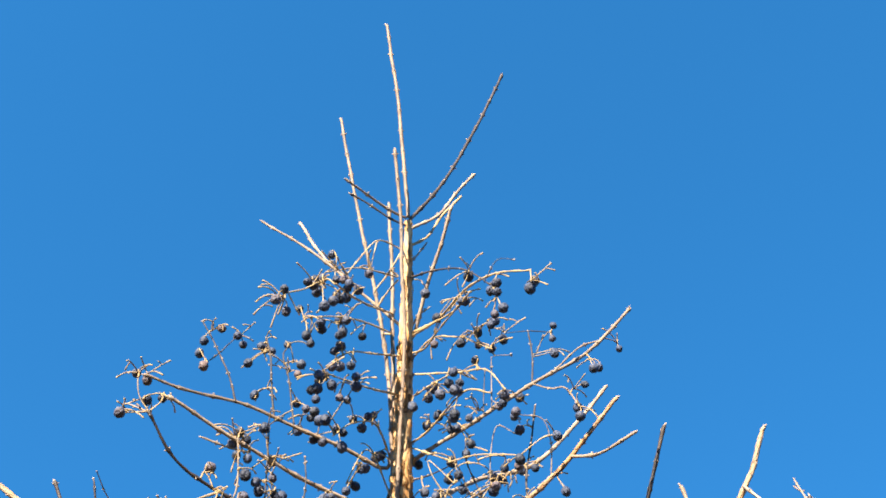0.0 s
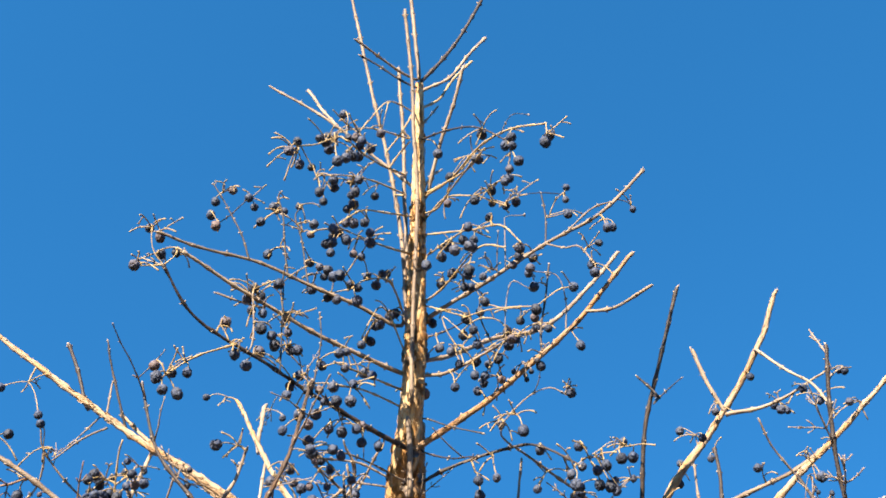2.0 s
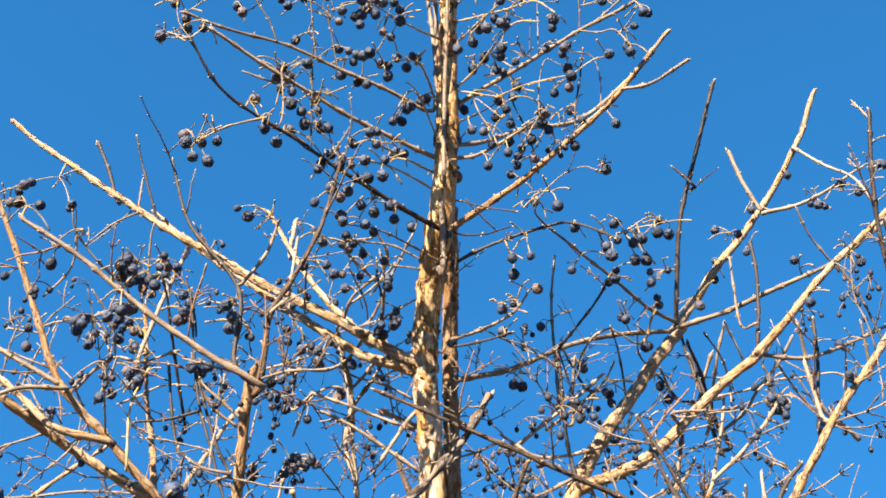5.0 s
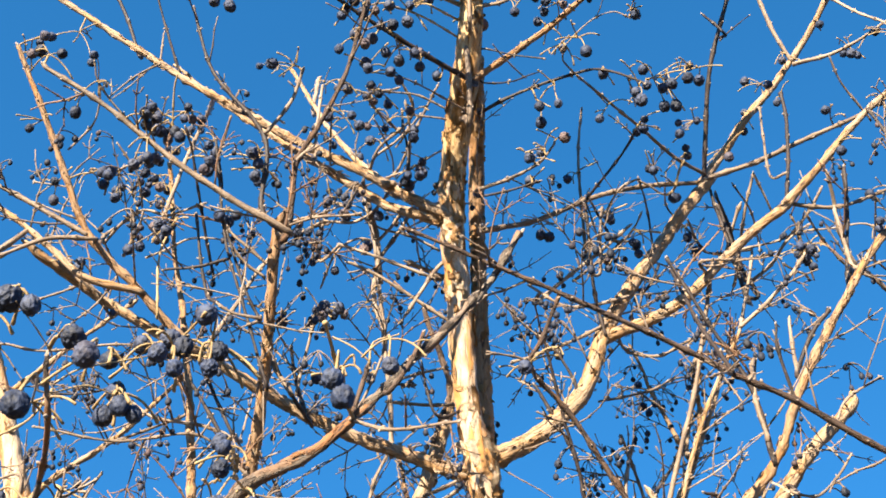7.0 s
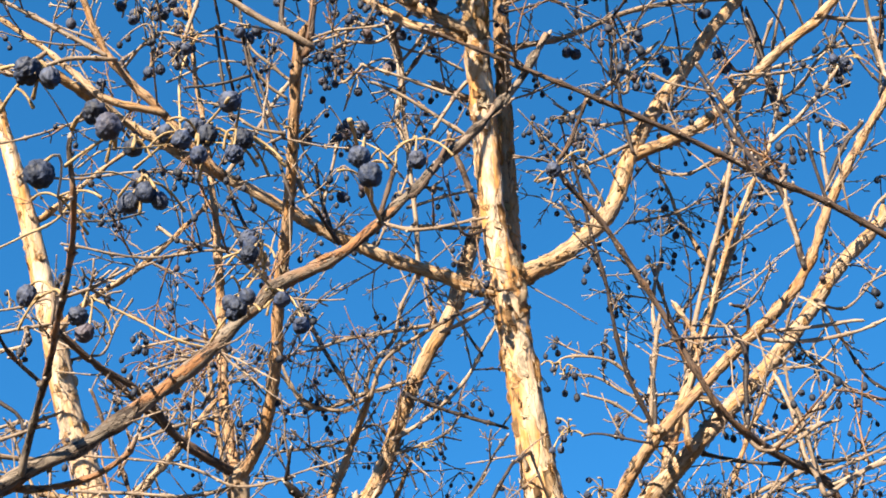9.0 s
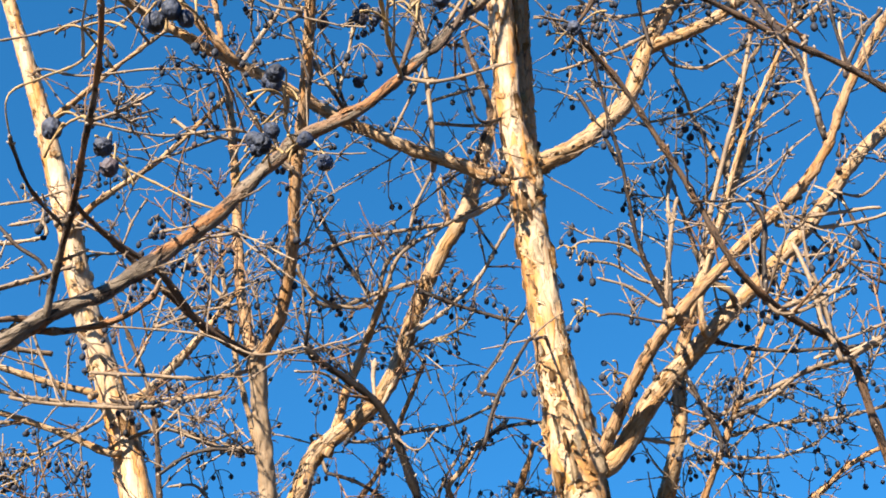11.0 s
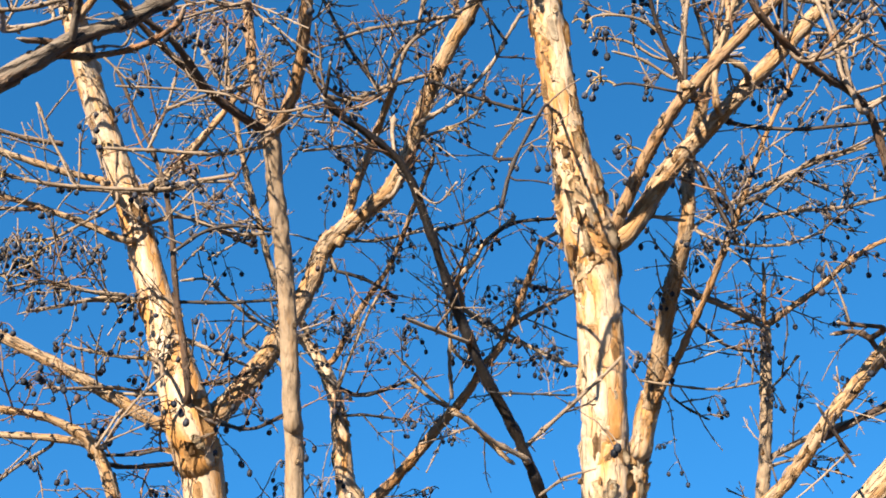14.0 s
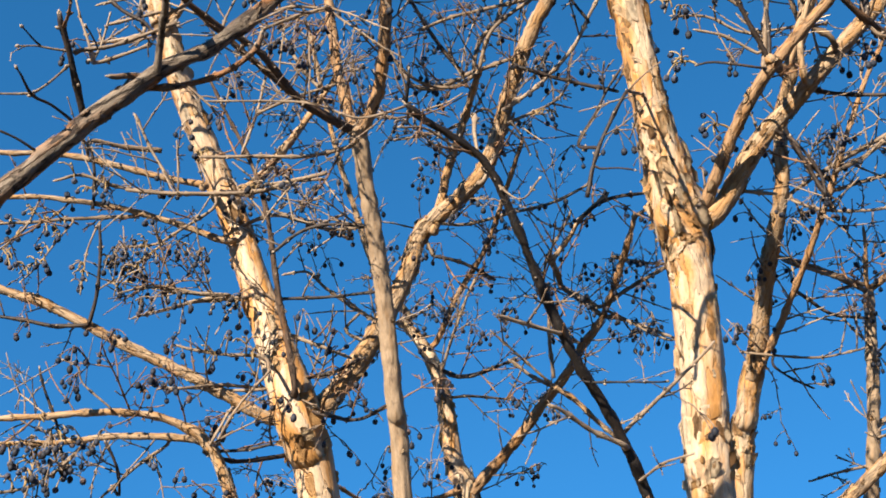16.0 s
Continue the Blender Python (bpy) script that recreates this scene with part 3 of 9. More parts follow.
spray((-0.192, 0.897, 3.550), [(-0.195, 0.897, 3.538), (-0.187, 0.888, 3.515)])
limb(main_tree, [(-0.150, 0.935, 3.708), (-0.159, 0.941, 3.628)], 0.0010, 0.0006, "y")
limb(main_tree, [(-0.121, 1.025, 3.635), (-0.119, 1.013, 3.628), (-0.160, 0.960, 3.572), (-0.186, 0.922, 3.536), (-0.207, 0.885, 3.507)], 0.0019, 0.0012, "y")
spray((-0.198, 0.901, 3.519), [(-0.207, 0.904, 3.493), (-0.203, 0.924, 3.536)])
spray((-0.193, 0.910, 3.526), [(-0.197, 0.920, 3.523), (-0.190, 0.937, 3.550), (-0.189, 0.908, 3.532)])
spray((-0.182, 0.929, 3.542), [(-0.174, 0.929, 3.562)])
limb(main_tree, [(-0.111, 0.951, 3.711), (-0.111, 0.970, 3.742), (-0.129, 0.980, 3.689), (-0.148, 0.988, 3.649)], 0.0013, 0.0013, "y")
limb(main_tree, [(-0.113, 0.990, 3.689), (-0.132, 0.997, 3.653), (-0.143, 1.003, 3.626)], 0.0013, 0.0013, "y")
limb(main_tree, [(-0.207, 0.885, 3.507), (-0.219, 0.899, 3.537), (-0.246, 0.860, 3.452), (-0.265, 0.830, 3.397), (-0.273, 0.814, 3.360)], 0.0012, 0.0008, "y")
spray((-0.235, 0.876, 3.487), [(-0.244, 0.879, 3.498), (-0.235, 0.895, 3.530), (-0.236, 0.888, 3.503), (-0.231, 0.903, 3.509)])
spray((-0.226, 0.890, 3.515), [(-0.227, 0.912, 3.558), (-0.217, 0.873, 3.435)])
spray((-0.265, 0.830, 3.397), [(-0.267, 0.815, 3.383)])
spray((-0.273, 0.814, 3.360), [(-0.274, 0.804, 3.342)])
spray((-0.271, 0.818, 3.370), [(-0.263, 0.843, 3.374)])
limb(main_tree, [(-0.097, 1.064, 3.496), (-0.137, 1.020, 3.450), (-0.170, 0.979, 3.411), (-0.215, 0.918, 3.352)], 0.0019, 0.0008, "y")
spray((-0.215, 0.918, 3.352), [(-0.215, 0.913, 3.339), (-0.216, 0.943, 3.366), (-0.223, 0.931, 3.329), (-0.216, 0.929, 3.330)])
spray((-0.204, 0.934, 3.367), [(-0.209, 0.953, 3.388), (-0.198, 0.939, 3.352), (-0.216, 0.931, 3.311)])
spray((-0.170, 0.979, 3.411), [(-0.167, 0.957, 3.396), (-0.166, 0.973, 3.395), (-0.176, 1.004, 3.403)])
spray((-0.181, 0.964, 3.396), [(-0.187, 0.984, 3.382)])
limb(main_tree, [(-0.097, 1.040, 3.558), (-0.139, 1.010, 3.518), (-0.180, 0.979, 3.478), (-0.209, 0.956, 3.412)], 0.0016, 0.0009, "y")
spray((-0.187, 0.973, 3.462), [(-0.200, 0.978, 3.477), (-0.192, 0.973, 3.483)])
spray((-0.197, 0.966, 3.440), [(-0.200, 0.953, 3.409), (-0.190, 0.966, 3.427)])
spray((-0.173, 0.984, 3.485), [(-0.175, 0.972, 3.439)])
limb(main_tree, [(-0.132, 1.033, 3.602), (-0.118, 1.025, 3.594), (-0.166, 0.990, 3.571), (-0.208, 0.963, 3.537), (-0.246, 0.939, 3.495)], 0.0016, 0.0009, "y")
spray((-0.246, 0.939, 3.495), [(-0.255, 0.948, 3.530), (-0.239, 0.931, 3.445)])
spray((-0.236, 0.945, 3.506), [(-0.234, 0.971, 3.481)])
spray((-0.224, 0.953, 3.520), [(-0.222, 0.945, 3.497), (-0.220, 0.958, 3.498)])
spray((-0.194, 0.972, 3.549), [(-0.196, 1.003, 3.549), (-0.198, 0.993, 3.573)])
spray((-0.190, 0.974, 3.552), [(-0.191, 0.997, 3.549), (-0.187, 0.975, 3.549)])
spray((-0.158, 0.996, 3.575), [(-0.162, 1.001, 3.548)])
limb(main_tree, [(-0.107, 1.098, 3.392), (-0.121, 1.108, 3.386), (-0.186, 1.082, 3.400), (-0.275, 1.050, 3.410), (-0.329, 1.030, 3.413), (-0.404, 1.006, 3.404), (-0.452, 0.989, 3.406)], 0.0033, 0.0018, "b")
spray((-0.448, 0.990, 3.406), [(-0.448, 1.001, 3.410)])
spray((-0.216, 1.071, 3.403), [(-0.218, 1.080, 3.406), (-0.206, 1.079, 3.401)])
limb(main_tree, [(-0.276, 1.049, 3.409), (-0.285, 1.037, 3.467), (-0.292, 1.027, 3.514), (-0.302, 1.019, 3.549)], 0.0015, 0.0010, "d")
spray((-0.296, 1.024, 3.526), [(-0.320, 1.012, 3.478), (-0.292, 1.031, 3.534)])
spray((-0.300, 1.021, 3.540), [(-0.309, 1.034, 3.549), (-0.304, 1.045, 3.557)])
spray((-0.284, 1.039, 3.457), [(-0.308, 1.056, 3.462)])
limb(main_tree, [(-0.247, 1.059, 3.409), (-0.262, 1.057, 3.496), (-0.277, 1.055, 3.555), (-0.272, 1.054, 3.579)], 0.0012, 0.0010, "d")
spray((-0.272, 1.054, 3.579), [(-0.274, 1.067, 3.601)])
spray((-0.272, 1.055, 3.536), [(-0.247, 1.036, 3.515)])
spray((-0.267, 1.056, 3.516), [(-0.251, 1.053, 3.513)])
spray((-0.254, 1.058, 3.453), [(-0.248, 1.069, 3.467), (-0.233, 1.048, 3.431)])
spray((-0.249, 1.059, 3.424), [(-0.221, 1.058, 3.438), (-0.226, 1.072, 3.440), (-0.242, 1.083, 3.425)])
limb(main_tree, [(-0.329, 1.028, 3.411), (-0.347, 1.039, 3.482), (-0.375, 1.051, 3.558), (-0.407, 1.062, 3.637)], 0.0015, 0.0010, "d")
spray((-0.393, 1.057, 3.604), [(-0.375, 1.052, 3.609), (-0.394, 1.040, 3.559)])
limb(main_tree, [(-0.370, 1.066, 3.569), (-0.351, 1.067, 3.612)], 0.0010, 0.0007, "d")
spray((-0.351, 1.067, 3.612), [(-0.351, 1.067, 3.614), (-0.343, 1.087, 3.619)])
limb(main_tree, [(-0.370, 1.049, 3.546), (-0.370, 1.066, 3.569), (-0.388, 1.063, 3.534)], 0.0010, 0.0007, "d")
spray((-0.386, 1.064, 3.537), [(-0.404, 1.080, 3.580), (-0.386, 1.042, 3.502)])
limb(main_tree, [(-0.102, 1.139, 3.328), (-0.106, 1.135, 3.320), (-0.166, 1.106, 3.319), (-0.228, 1.074, 3.320), (-0.297, 1.036, 3.326), (-0.350, 1.006, 3.332), (-0.406, 0.971, 3.342)], 0.0038, 0.0023, "w")
spray((-0.319, 1.024, 3.329), [(-0.322, 1.032, 3.330)])
spray((-0.311, 1.029, 3.327), [(-0.307, 1.040, 3.345)])
spray((-0.187, 1.096, 3.320), [(-0.196, 1.072, 3.281), (-0.187, 1.080, 3.293)])
limb(main_tree, [(-0.297, 1.037, 3.321), (-0.327, 1.032, 3.323), (-0.363, 1.025, 3.330)], 0.0014, 0.0012, "b")
spray((-0.299, 1.037, 3.321), [(-0.299, 1.032, 3.303)])
limb(main_tree, [(-0.095, 1.172, 3.205), (-0.087, 1.180, 3.216), (-0.160, 1.140, 3.220), (-0.225, 1.101, 3.228), (-0.281, 1.065, 3.237), (-0.375, 1.003, 3.249), (-0.423, 0.952, 3.288)], 0.0043, 0.0017, "d")
spray((-0.351, 1.019, 3.246), [(-0.344, 1.032, 3.281)])
spray((-0.304, 1.049, 3.240), [(-0.299, 1.070, 3.270), (-0.313, 1.064, 3.236)])
spray((-0.253, 1.083, 3.232), [(-0.245, 1.090, 3.252), (-0.256, 1.091, 3.231), (-0.257, 1.064, 3.187)])
spray((-0.234, 1.095, 3.229), [(-0.232, 1.072, 3.207)])
spray((-0.209, 1.110, 3.226), [(-0.195, 1.094, 3.213), (-0.210, 1.098, 3.216), (-0.220, 1.106, 3.199)])
spray((-0.181, 1.127, 3.223), [(-0.202, 1.113, 3.181), (-0.185, 1.155, 3.219)])
spray((-0.160, 1.140, 3.220), [(-0.167, 1.114, 3.185), (-0.160, 1.136, 3.212), (-0.159, 1.129, 3.177)])
spray((-0.130, 1.157, 3.218), [(-0.135, 1.177, 3.219)])
limb(main_tree, [(-0.423, 0.952, 3.288), (-0.453, 0.945, 3.274)], 0.0011, 0.0008, "y")
spray((-0.453, 0.945, 3.274), [(-0.453, 0.938, 3.266)])
limb(main_tree, [(-0.423, 0.952, 3.288), (-0.409, 0.948, 3.307)], 0.0008, 0.0008, "y")
spray((-0.409, 0.948, 3.307), [(-0.412, 0.960, 3.326)])
limb(main_tree, [(-0.423, 0.952, 3.291), (-0.437, 0.943, 3.308), (-0.443, 0.933, 3.330)], 0.0008, 0.0005, "y")
spray((-0.443, 0.933, 3.330), [(-0.450, 0.945, 3.353)])
spray((-0.432, 0.946, 3.303), [(-0.429, 0.954, 3.312)])
limb(main_tree, [(-0.328, 1.034, 3.243), (-0.326, 1.017, 3.222), (-0.362, 1.005, 3.187), (-0.382, 0.999, 3.160), (-0.394, 0.995, 3.137)], 0.0016, 0.0010, "y")
spray((-0.329, 1.016, 3.219), [(-0.325, 1.029, 3.217)])
spray((-0.394, 0.995, 3.137), [(-0.413, 1.004, 3.160), (-0.402, 0.979, 3.114), (-0.397, 1.003, 3.119), (-0.380, 1.008, 3.119)])
spray((-0.389, 0.996, 3.146), [(-0.392, 1.011, 3.157)])
spray((-0.378, 1.000, 3.164), [(-0.372, 0.999, 3.146)])
limb(main_tree, [(-0.100, 1.147, 3.297), (-0.107, 1.145, 3.297), (-0.157, 1.094, 3.265), (-0.202, 1.045, 3.234)], 0.0020, 0.0011, "y")
spray((-0.187, 1.062, 3.245), [(-0.187, 1.059, 3.238)])
spray((-0.157, 1.094, 3.265), [(-0.161, 1.094, 3.270), (-0.151, 1.084, 3.255)])
limb(main_tree, [(-0.099, 1.155, 3.267), (-0.111, 1.155, 3.274), (-0.163, 1.098, 3.242), (-0.207, 1.053, 3.200)], 0.0017, 0.0011, "y")
spray((-0.200, 1.060, 3.207), [(-0.200, 1.047, 3.189)])
spray((-0.178, 1.083, 3.228), [(-0.177, 1.071, 3.191), (-0.175, 1.066, 3.217)])
limb(main_tree, [(-0.101, 1.230, 3.209), (-0.101, 1.196, 3.179), (-0.142, 1.167, 3.176), (-0.179, 1.141, 3.168), (-0.222, 1.115, 3.147)], 0.0017, 0.0008, "b")
spray((-0.222, 1.115, 3.147), [(-0.226, 1.108, 3.154)])
spray((-0.222, 1.115, 3.147), [(-0.222, 1.092, 3.124)])
spray((-0.190, 1.135, 3.163), [(-0.195, 1.117, 3.150), (-0.184, 1.138, 3.160)])
limb(main_tree, [(-0.107, 1.098, 3.392), (-0.109, 1.102, 3.401), (-0.134, 1.050, 3.410), (-0.166, 1.025, 3.381), (-0.191, 1.005, 3.329)], 0.0018, 0.0008, "y")
spray((-0.189, 1.007, 3.333), [(-0.211, 1.009, 3.362), (-0.203, 0.992, 3.344)])
spray((-0.183, 1.012, 3.346), [(-0.178, 0.991, 3.292), (-0.188, 1.013, 3.352), (-0.178, 1.004, 3.335)])
spray((-0.166, 1.025, 3.381), [(-0.166, 1.032, 3.397)])
spray((-0.150, 1.037, 3.396), [(-0.146, 1.035, 3.409), (-0.153, 1.044, 3.394)])
spray((-0.139, 1.046, 3.405), [(-0.138, 1.058, 3.439)])
spray((-0.115, 1.089, 3.403), [(-0.122, 1.100, 3.404)])
limb(main_tree, [(-0.103, 1.132, 3.357), (-0.107, 1.122, 3.352), (-0.130, 1.086, 3.380), (-0.147, 1.074, 3.382), (-0.168, 1.062, 3.301)], 0.0015, 0.0008, "y")
spray((-0.133, 1.084, 3.380), [(-0.129, 1.107, 3.406)])
spray((-0.156, 1.069, 3.348), [(-0.149, 1.093, 3.366), (-0.144, 1.073, 3.345)])
spray((-0.168, 1.062, 3.301), [(-0.168, 1.041, 3.265), (-0.156, 1.070, 3.306)])
limb(main_tree, [(-0.228, 1.074, 3.320), (-0.229, 1.086, 3.333), (-0.252, 1.066, 3.325), (-0.260, 1.053, 3.327), (-0.230, 1.028, 3.317)], 0.0011, 0.0008, "y")
limb(main_tree, [(-0.225, 1.101, 3.228), (-0.226, 1.065, 3.190), (-0.223, 1.062, 3.239), (-0.220, 1.058, 3.291), (-0.226, 1.054, 3.338)], 0.0011, 0.0009, "d")
spray((-0.223, 1.061, 3.248), [(-0.217, 1.073, 3.255)])
spray((-0.225, 1.064, 3.207), [(-0.217, 1.064, 3.200)])
limb(main_tree, [(-0.271, 1.071, 3.235), (-0.269, 1.058, 3.223), (-0.272, 1.047, 3.273), (-0.275, 1.037, 3.323), (-0.277, 1.029, 3.361)], 0.0011, 0.0009, "d")
spray((-0.277, 1.029, 3.361), [(-0.283, 1.021, 3.353)])
spray((-0.274, 1.039, 3.311), [(-0.269, 1.058, 3.329)])
spray((-0.272, 1.047, 3.277), [(-0.283, 1.030, 3.258), (-0.281, 1.066, 3.281)])
spray((-0.273, 1.044, 3.290), [(-0.264, 1.044, 3.283)])
spray((-0.271, 1.050, 3.261), [(-0.259, 1.065, 3.272), (-0.250, 1.058, 3.265)])
limb(main_tree, [(-0.312, 1.044, 3.241), (-0.308, 1.027, 3.224), (-0.305, 1.023, 3.242), (-0.308, 1.015, 3.282), (-0.313, 1.008, 3.313)], 0.0011, 0.0009, "b")
spray((-0.313, 1.008, 3.313), [(-0.314, 1.021, 3.340)])
spray((-0.309, 1.013, 3.292), [(-0.314, 1.030, 3.305)])
spray((-0.307, 1.018, 3.265), [(-0.297, 1.021, 3.260)])
limb(main_tree, [(-0.098, 0.989, 3.691), (-0.062, 0.939, 3.644), (-0.024, 0.888, 3.576), (0.007, 0.842, 3.469)], 0.0017, 0.0009, "d")
spray((-0.019, 0.880, 3.558), [(-0.017, 0.896, 3.571)])
spray((0.007, 0.842, 3.469), [(0.005, 0.849, 3.469), (0.009, 0.827, 3.434), (0.015, 0.827, 3.398), (0.012, 0.870, 3.444)])
limb(main_tree, [(-0.088, 1.025, 3.597), (-0.052, 0.972, 3.568), (-0.020, 0.901, 3.546), (0.012, 0.850, 3.512), (0.050, 0.796, 3.446)], 0.0025, 0.0011, "y")
spray((0.015, 0.845, 3.506), [(0.010, 0.832, 3.463)])
spray((-0.028, 0.919, 3.552), [(-0.027, 0.911, 3.528)])
spray((-0.049, 0.966, 3.566), [(-0.055, 0.969, 3.565)])
limb(main_tree, [(0.050, 0.796, 3.446), (0.050, 0.800, 3.425)], 0.0008, 0.0008, "y")
spray((0.050, 0.800, 3.427), [(0.060, 0.823, 3.460), (0.052, 0.820, 3.438)])
limb(main_tree, [(-0.001, 0.854, 3.496), (-0.003, 0.840, 3.479), (0.013, 0.827, 3.512), (0.035, 0.823, 3.511)], 0.0006, 0.0005, "d")
limb(main_tree, [(-0.097, 1.024, 3.594), (-0.092, 1.027, 3.590), (-0.063, 0.982, 3.563), (-0.033, 0.931, 3.531), (-0.017, 0.884, 3.515)], 0.0019, 0.0012, "y")
spray((-0.023, 0.903, 3.522), [(-0.018, 0.926, 3.550)])
limb(main_tree, [(-0.093, 1.038, 3.563), (-0.070, 1.003, 3.533), (-0.055, 0.956, 3.515), (-0.035, 0.890, 3.486)], 0.0016, 0.0012, "y")
limb(main_tree, [(-0.097, 1.020, 3.606), (-0.090, 1.021, 3.605), (-0.075, 1.027, 3.653), (-0.060, 1.032, 3.681)], 0.0016, 0.0014, "w")
limb(main_tree, [(-0.095, 1.061, 3.497), (-0.083, 1.064, 3.494), (-0.062, 1.008, 3.452), (-0.046, 0.963, 3.417), (-0.036, 0.931, 3.390)], 0.0015, 0.0008, "y")
spray((-0.036, 0.931, 3.390), [(-0.040, 0.922, 3.377)])
spray((-0.045, 0.958, 3.412), [(-0.039, 0.976, 3.421)])
spray((-0.060, 1.000, 3.446), [(-0.056, 1.012, 3.452)])
spray((-0.056, 0.989, 3.437), [(-0.052, 0.972, 3.391)])
spray((-0.069, 1.026, 3.466), [(-0.060, 1.052, 3.481)])
spray((-0.083, 1.064, 3.494), [(-0.083, 1.044, 3.448)])
limb(main_tree, [(-0.096, 1.047, 3.533), (-0.084, 1.050, 3.530), (-0.029, 0.984, 3.457), (0.006, 0.936, 3.408), (0.024, 0.903, 3.325)], 0.0016, 0.0008, "y")
spray((-0.003, 0.948, 3.420), [(-0.003, 0.964, 3.462)])
spray((-0.026, 0.980, 3.453), [(-0.023, 0.983, 3.433)])
spray((0.024, 0.903, 3.325), [(0.025, 0.917, 3.332), (0.024, 0.925, 3.325)])
limb(main_tree, [(-0.091, 1.035, 3.560), (-0.085, 1.039, 3.558), (-0.058, 0.998, 3.554), (-0.021, 0.965, 3.518), (0.003, 0.937, 3.502)], 0.0016, 0.0009, "y")
spray((0.003, 0.937, 3.502), [(0.021, 0.920, 3.499), (0.015, 0.922, 3.492)])
spray((-0.001, 0.942, 3.505), [(0.001, 0.951, 3.511)])
spray((-0.058, 0.998, 3.554), [(-0.057, 0.991, 3.529)])
limb(main_tree, [(-0.021, 0.965, 3.518), (-0.022, 0.957, 3.504), (0.006, 0.943, 3.469), (0.018, 0.937, 3.455)], 0.0009, 0.0006, "y")
spray((-0.022, 0.957, 3.504), [(-0.025, 0.945, 3.475)])
spray((-0.001, 0.947, 3.478), [(0.004, 0.968, 3.505)])
spray((0.016, 0.938, 3.457), [(0.019, 0.947, 3.470)])
limb(main_tree, [(-0.093, 1.100, 3.400), (-0.085, 1.105, 3.395), (-0.042, 1.092, 3.428), (0.007, 1.078, 3.463), (0.096, 1.052, 3.532), (0.179, 1.031, 3.589), (0.254, 1.002, 3.677)], 0.0036, 0.0025, "b")
spray((0.179, 1.031, 3.589), [(0.183, 1.016, 3.535), (0.194, 1.026, 3.551)])
spray((0.059, 1.063, 3.503), [(0.042, 1.043, 3.462), (0.080, 1.074, 3.525)])
spray((-0.009, 1.083, 3.451), [(-0.016, 1.075, 3.445)])
spray((-0.074, 1.101, 3.403), [(-0.067, 1.124, 3.417)])
limb(main_tree, [(0.096, 1.053, 3.534), (0.100, 1.046, 3.593), (0.096, 1.039, 3.648)], 0.0013, 0.0011, "d")
limb(main_tree, [(0.096, 1.039, 3.648), (0.060, 1.041, 3.641)], 0.0007, 0.0005, "d")
spray((0.060, 1.041, 3.641), [(0.061, 1.066, 3.658)])
limb(main_tree, [(0.096, 1.039, 3.648), (0.134, 1.043, 3.654)], 0.0008, 0.0007, "d")
spray((0.134, 1.043, 3.654), [(0.136, 1.033, 3.660), (0.131, 1.030, 3.621)])
limb(main_tree, [(0.100, 1.046, 3.592), (0.135, 1.047, 3.612)], 0.0010, 0.0007, "y")
spray((0.135, 1.047, 3.612), [(0.131, 1.031, 3.585)])
limb(main_tree, [(0.204, 1.021, 3.618), (0.208, 1.024, 3.621), (0.169, 1.022, 3.593), (0.125, 1.023, 3.530)], 0.0013, 0.0013, "b")
limb(main_tree, [(0.209, 1.024, 3.624), (0.230, 1.036, 3.636), (0.241, 1.047, 3.635)], 0.0010, 0.0007, "b")
spray((0.238, 1.044, 3.636), [(0.231, 1.022, 3.597)])
limb(main_tree, [(0.096, 1.053, 3.534), (0.119, 1.034, 3.500), (0.136, 1.019, 3.485), (0.148, 1.004, 3.429)], 0.0013, 0.0009, "b")
spray((0.140, 1.014, 3.466), [(0.165, 1.015, 3.493)])
spray((0.148, 1.004, 3.429), [(0.149, 1.015, 3.438), (0.146, 1.000, 3.402)])
limb(main_tree, [(0.029, 1.072, 3.480), (0.024, 1.074, 3.486), (0.027, 1.058, 3.562)], 0.0009, 0.0007, "d")
spray((0.024, 1.074, 3.486), [(0.000, 1.061, 3.453)])
limb(main_tree, [(0.036, 1.070, 3.486), (0.033, 1.055, 3.476), (0.033, 1.034, 3.546), (0.036, 1.029, 3.562), (0.062, 1.026, 3.565)], 0.0009, 0.0005, "b")
limb(main_tree, [(-0.092, 1.126, 3.336), (-0.085, 1.128, 3.338), (-0.037, 1.148, 3.379), (0.026, 1.171, 3.446), (0.123, 1.203, 3.528), (0.202, 1.223, 3.653), (0.272, 1.237, 3.778)], 0.0033, 0.0032, "w")
spray((0.123, 1.203, 3.528), [(0.117, 1.182, 3.493)])
spray((0.066, 1.184, 3.480), [(0.064, 1.179, 3.459)])
spray((-0.073, 1.133, 3.348), [(-0.078, 1.126, 3.347)])
limb(main_tree, [(-0.093, 1.137, 3.317), (-0.085, 1.136, 3.317), (-0.050, 1.111, 3.299), (-0.009, 1.072, 3.294), (0.028, 1.033, 3.293)], 0.0030, 0.0015, "w")
spray((0.028, 1.033, 3.293), [(0.024, 1.014, 3.265)])
spray((0.022, 1.039, 3.293), [(0.026, 1.047, 3.290)])
spray((-0.019, 1.081, 3.295), [(-0.018, 1.068, 3.251), (-0.013, 1.084, 3.296)])
spray((-0.047, 1.107, 3.299), [(-0.041, 1.096, 3.256)])
limb(main_tree, [(-0.087, 1.180, 3.216), (-0.078, 1.180, 3.227), (-0.024, 1.144, 3.249), (0.026, 1.110, 3.272), (0.105, 1.048, 3.325), (0.134, 1.024, 3.347), (0.192, 0.968, 3.407)], 0.0049, 0.0028, "b")
spray((0.005, 1.124, 3.263), [(-0.003, 1.146, 3.305)])
spray((0.110, 1.044, 3.328), [(0.123, 1.045, 3.298)])
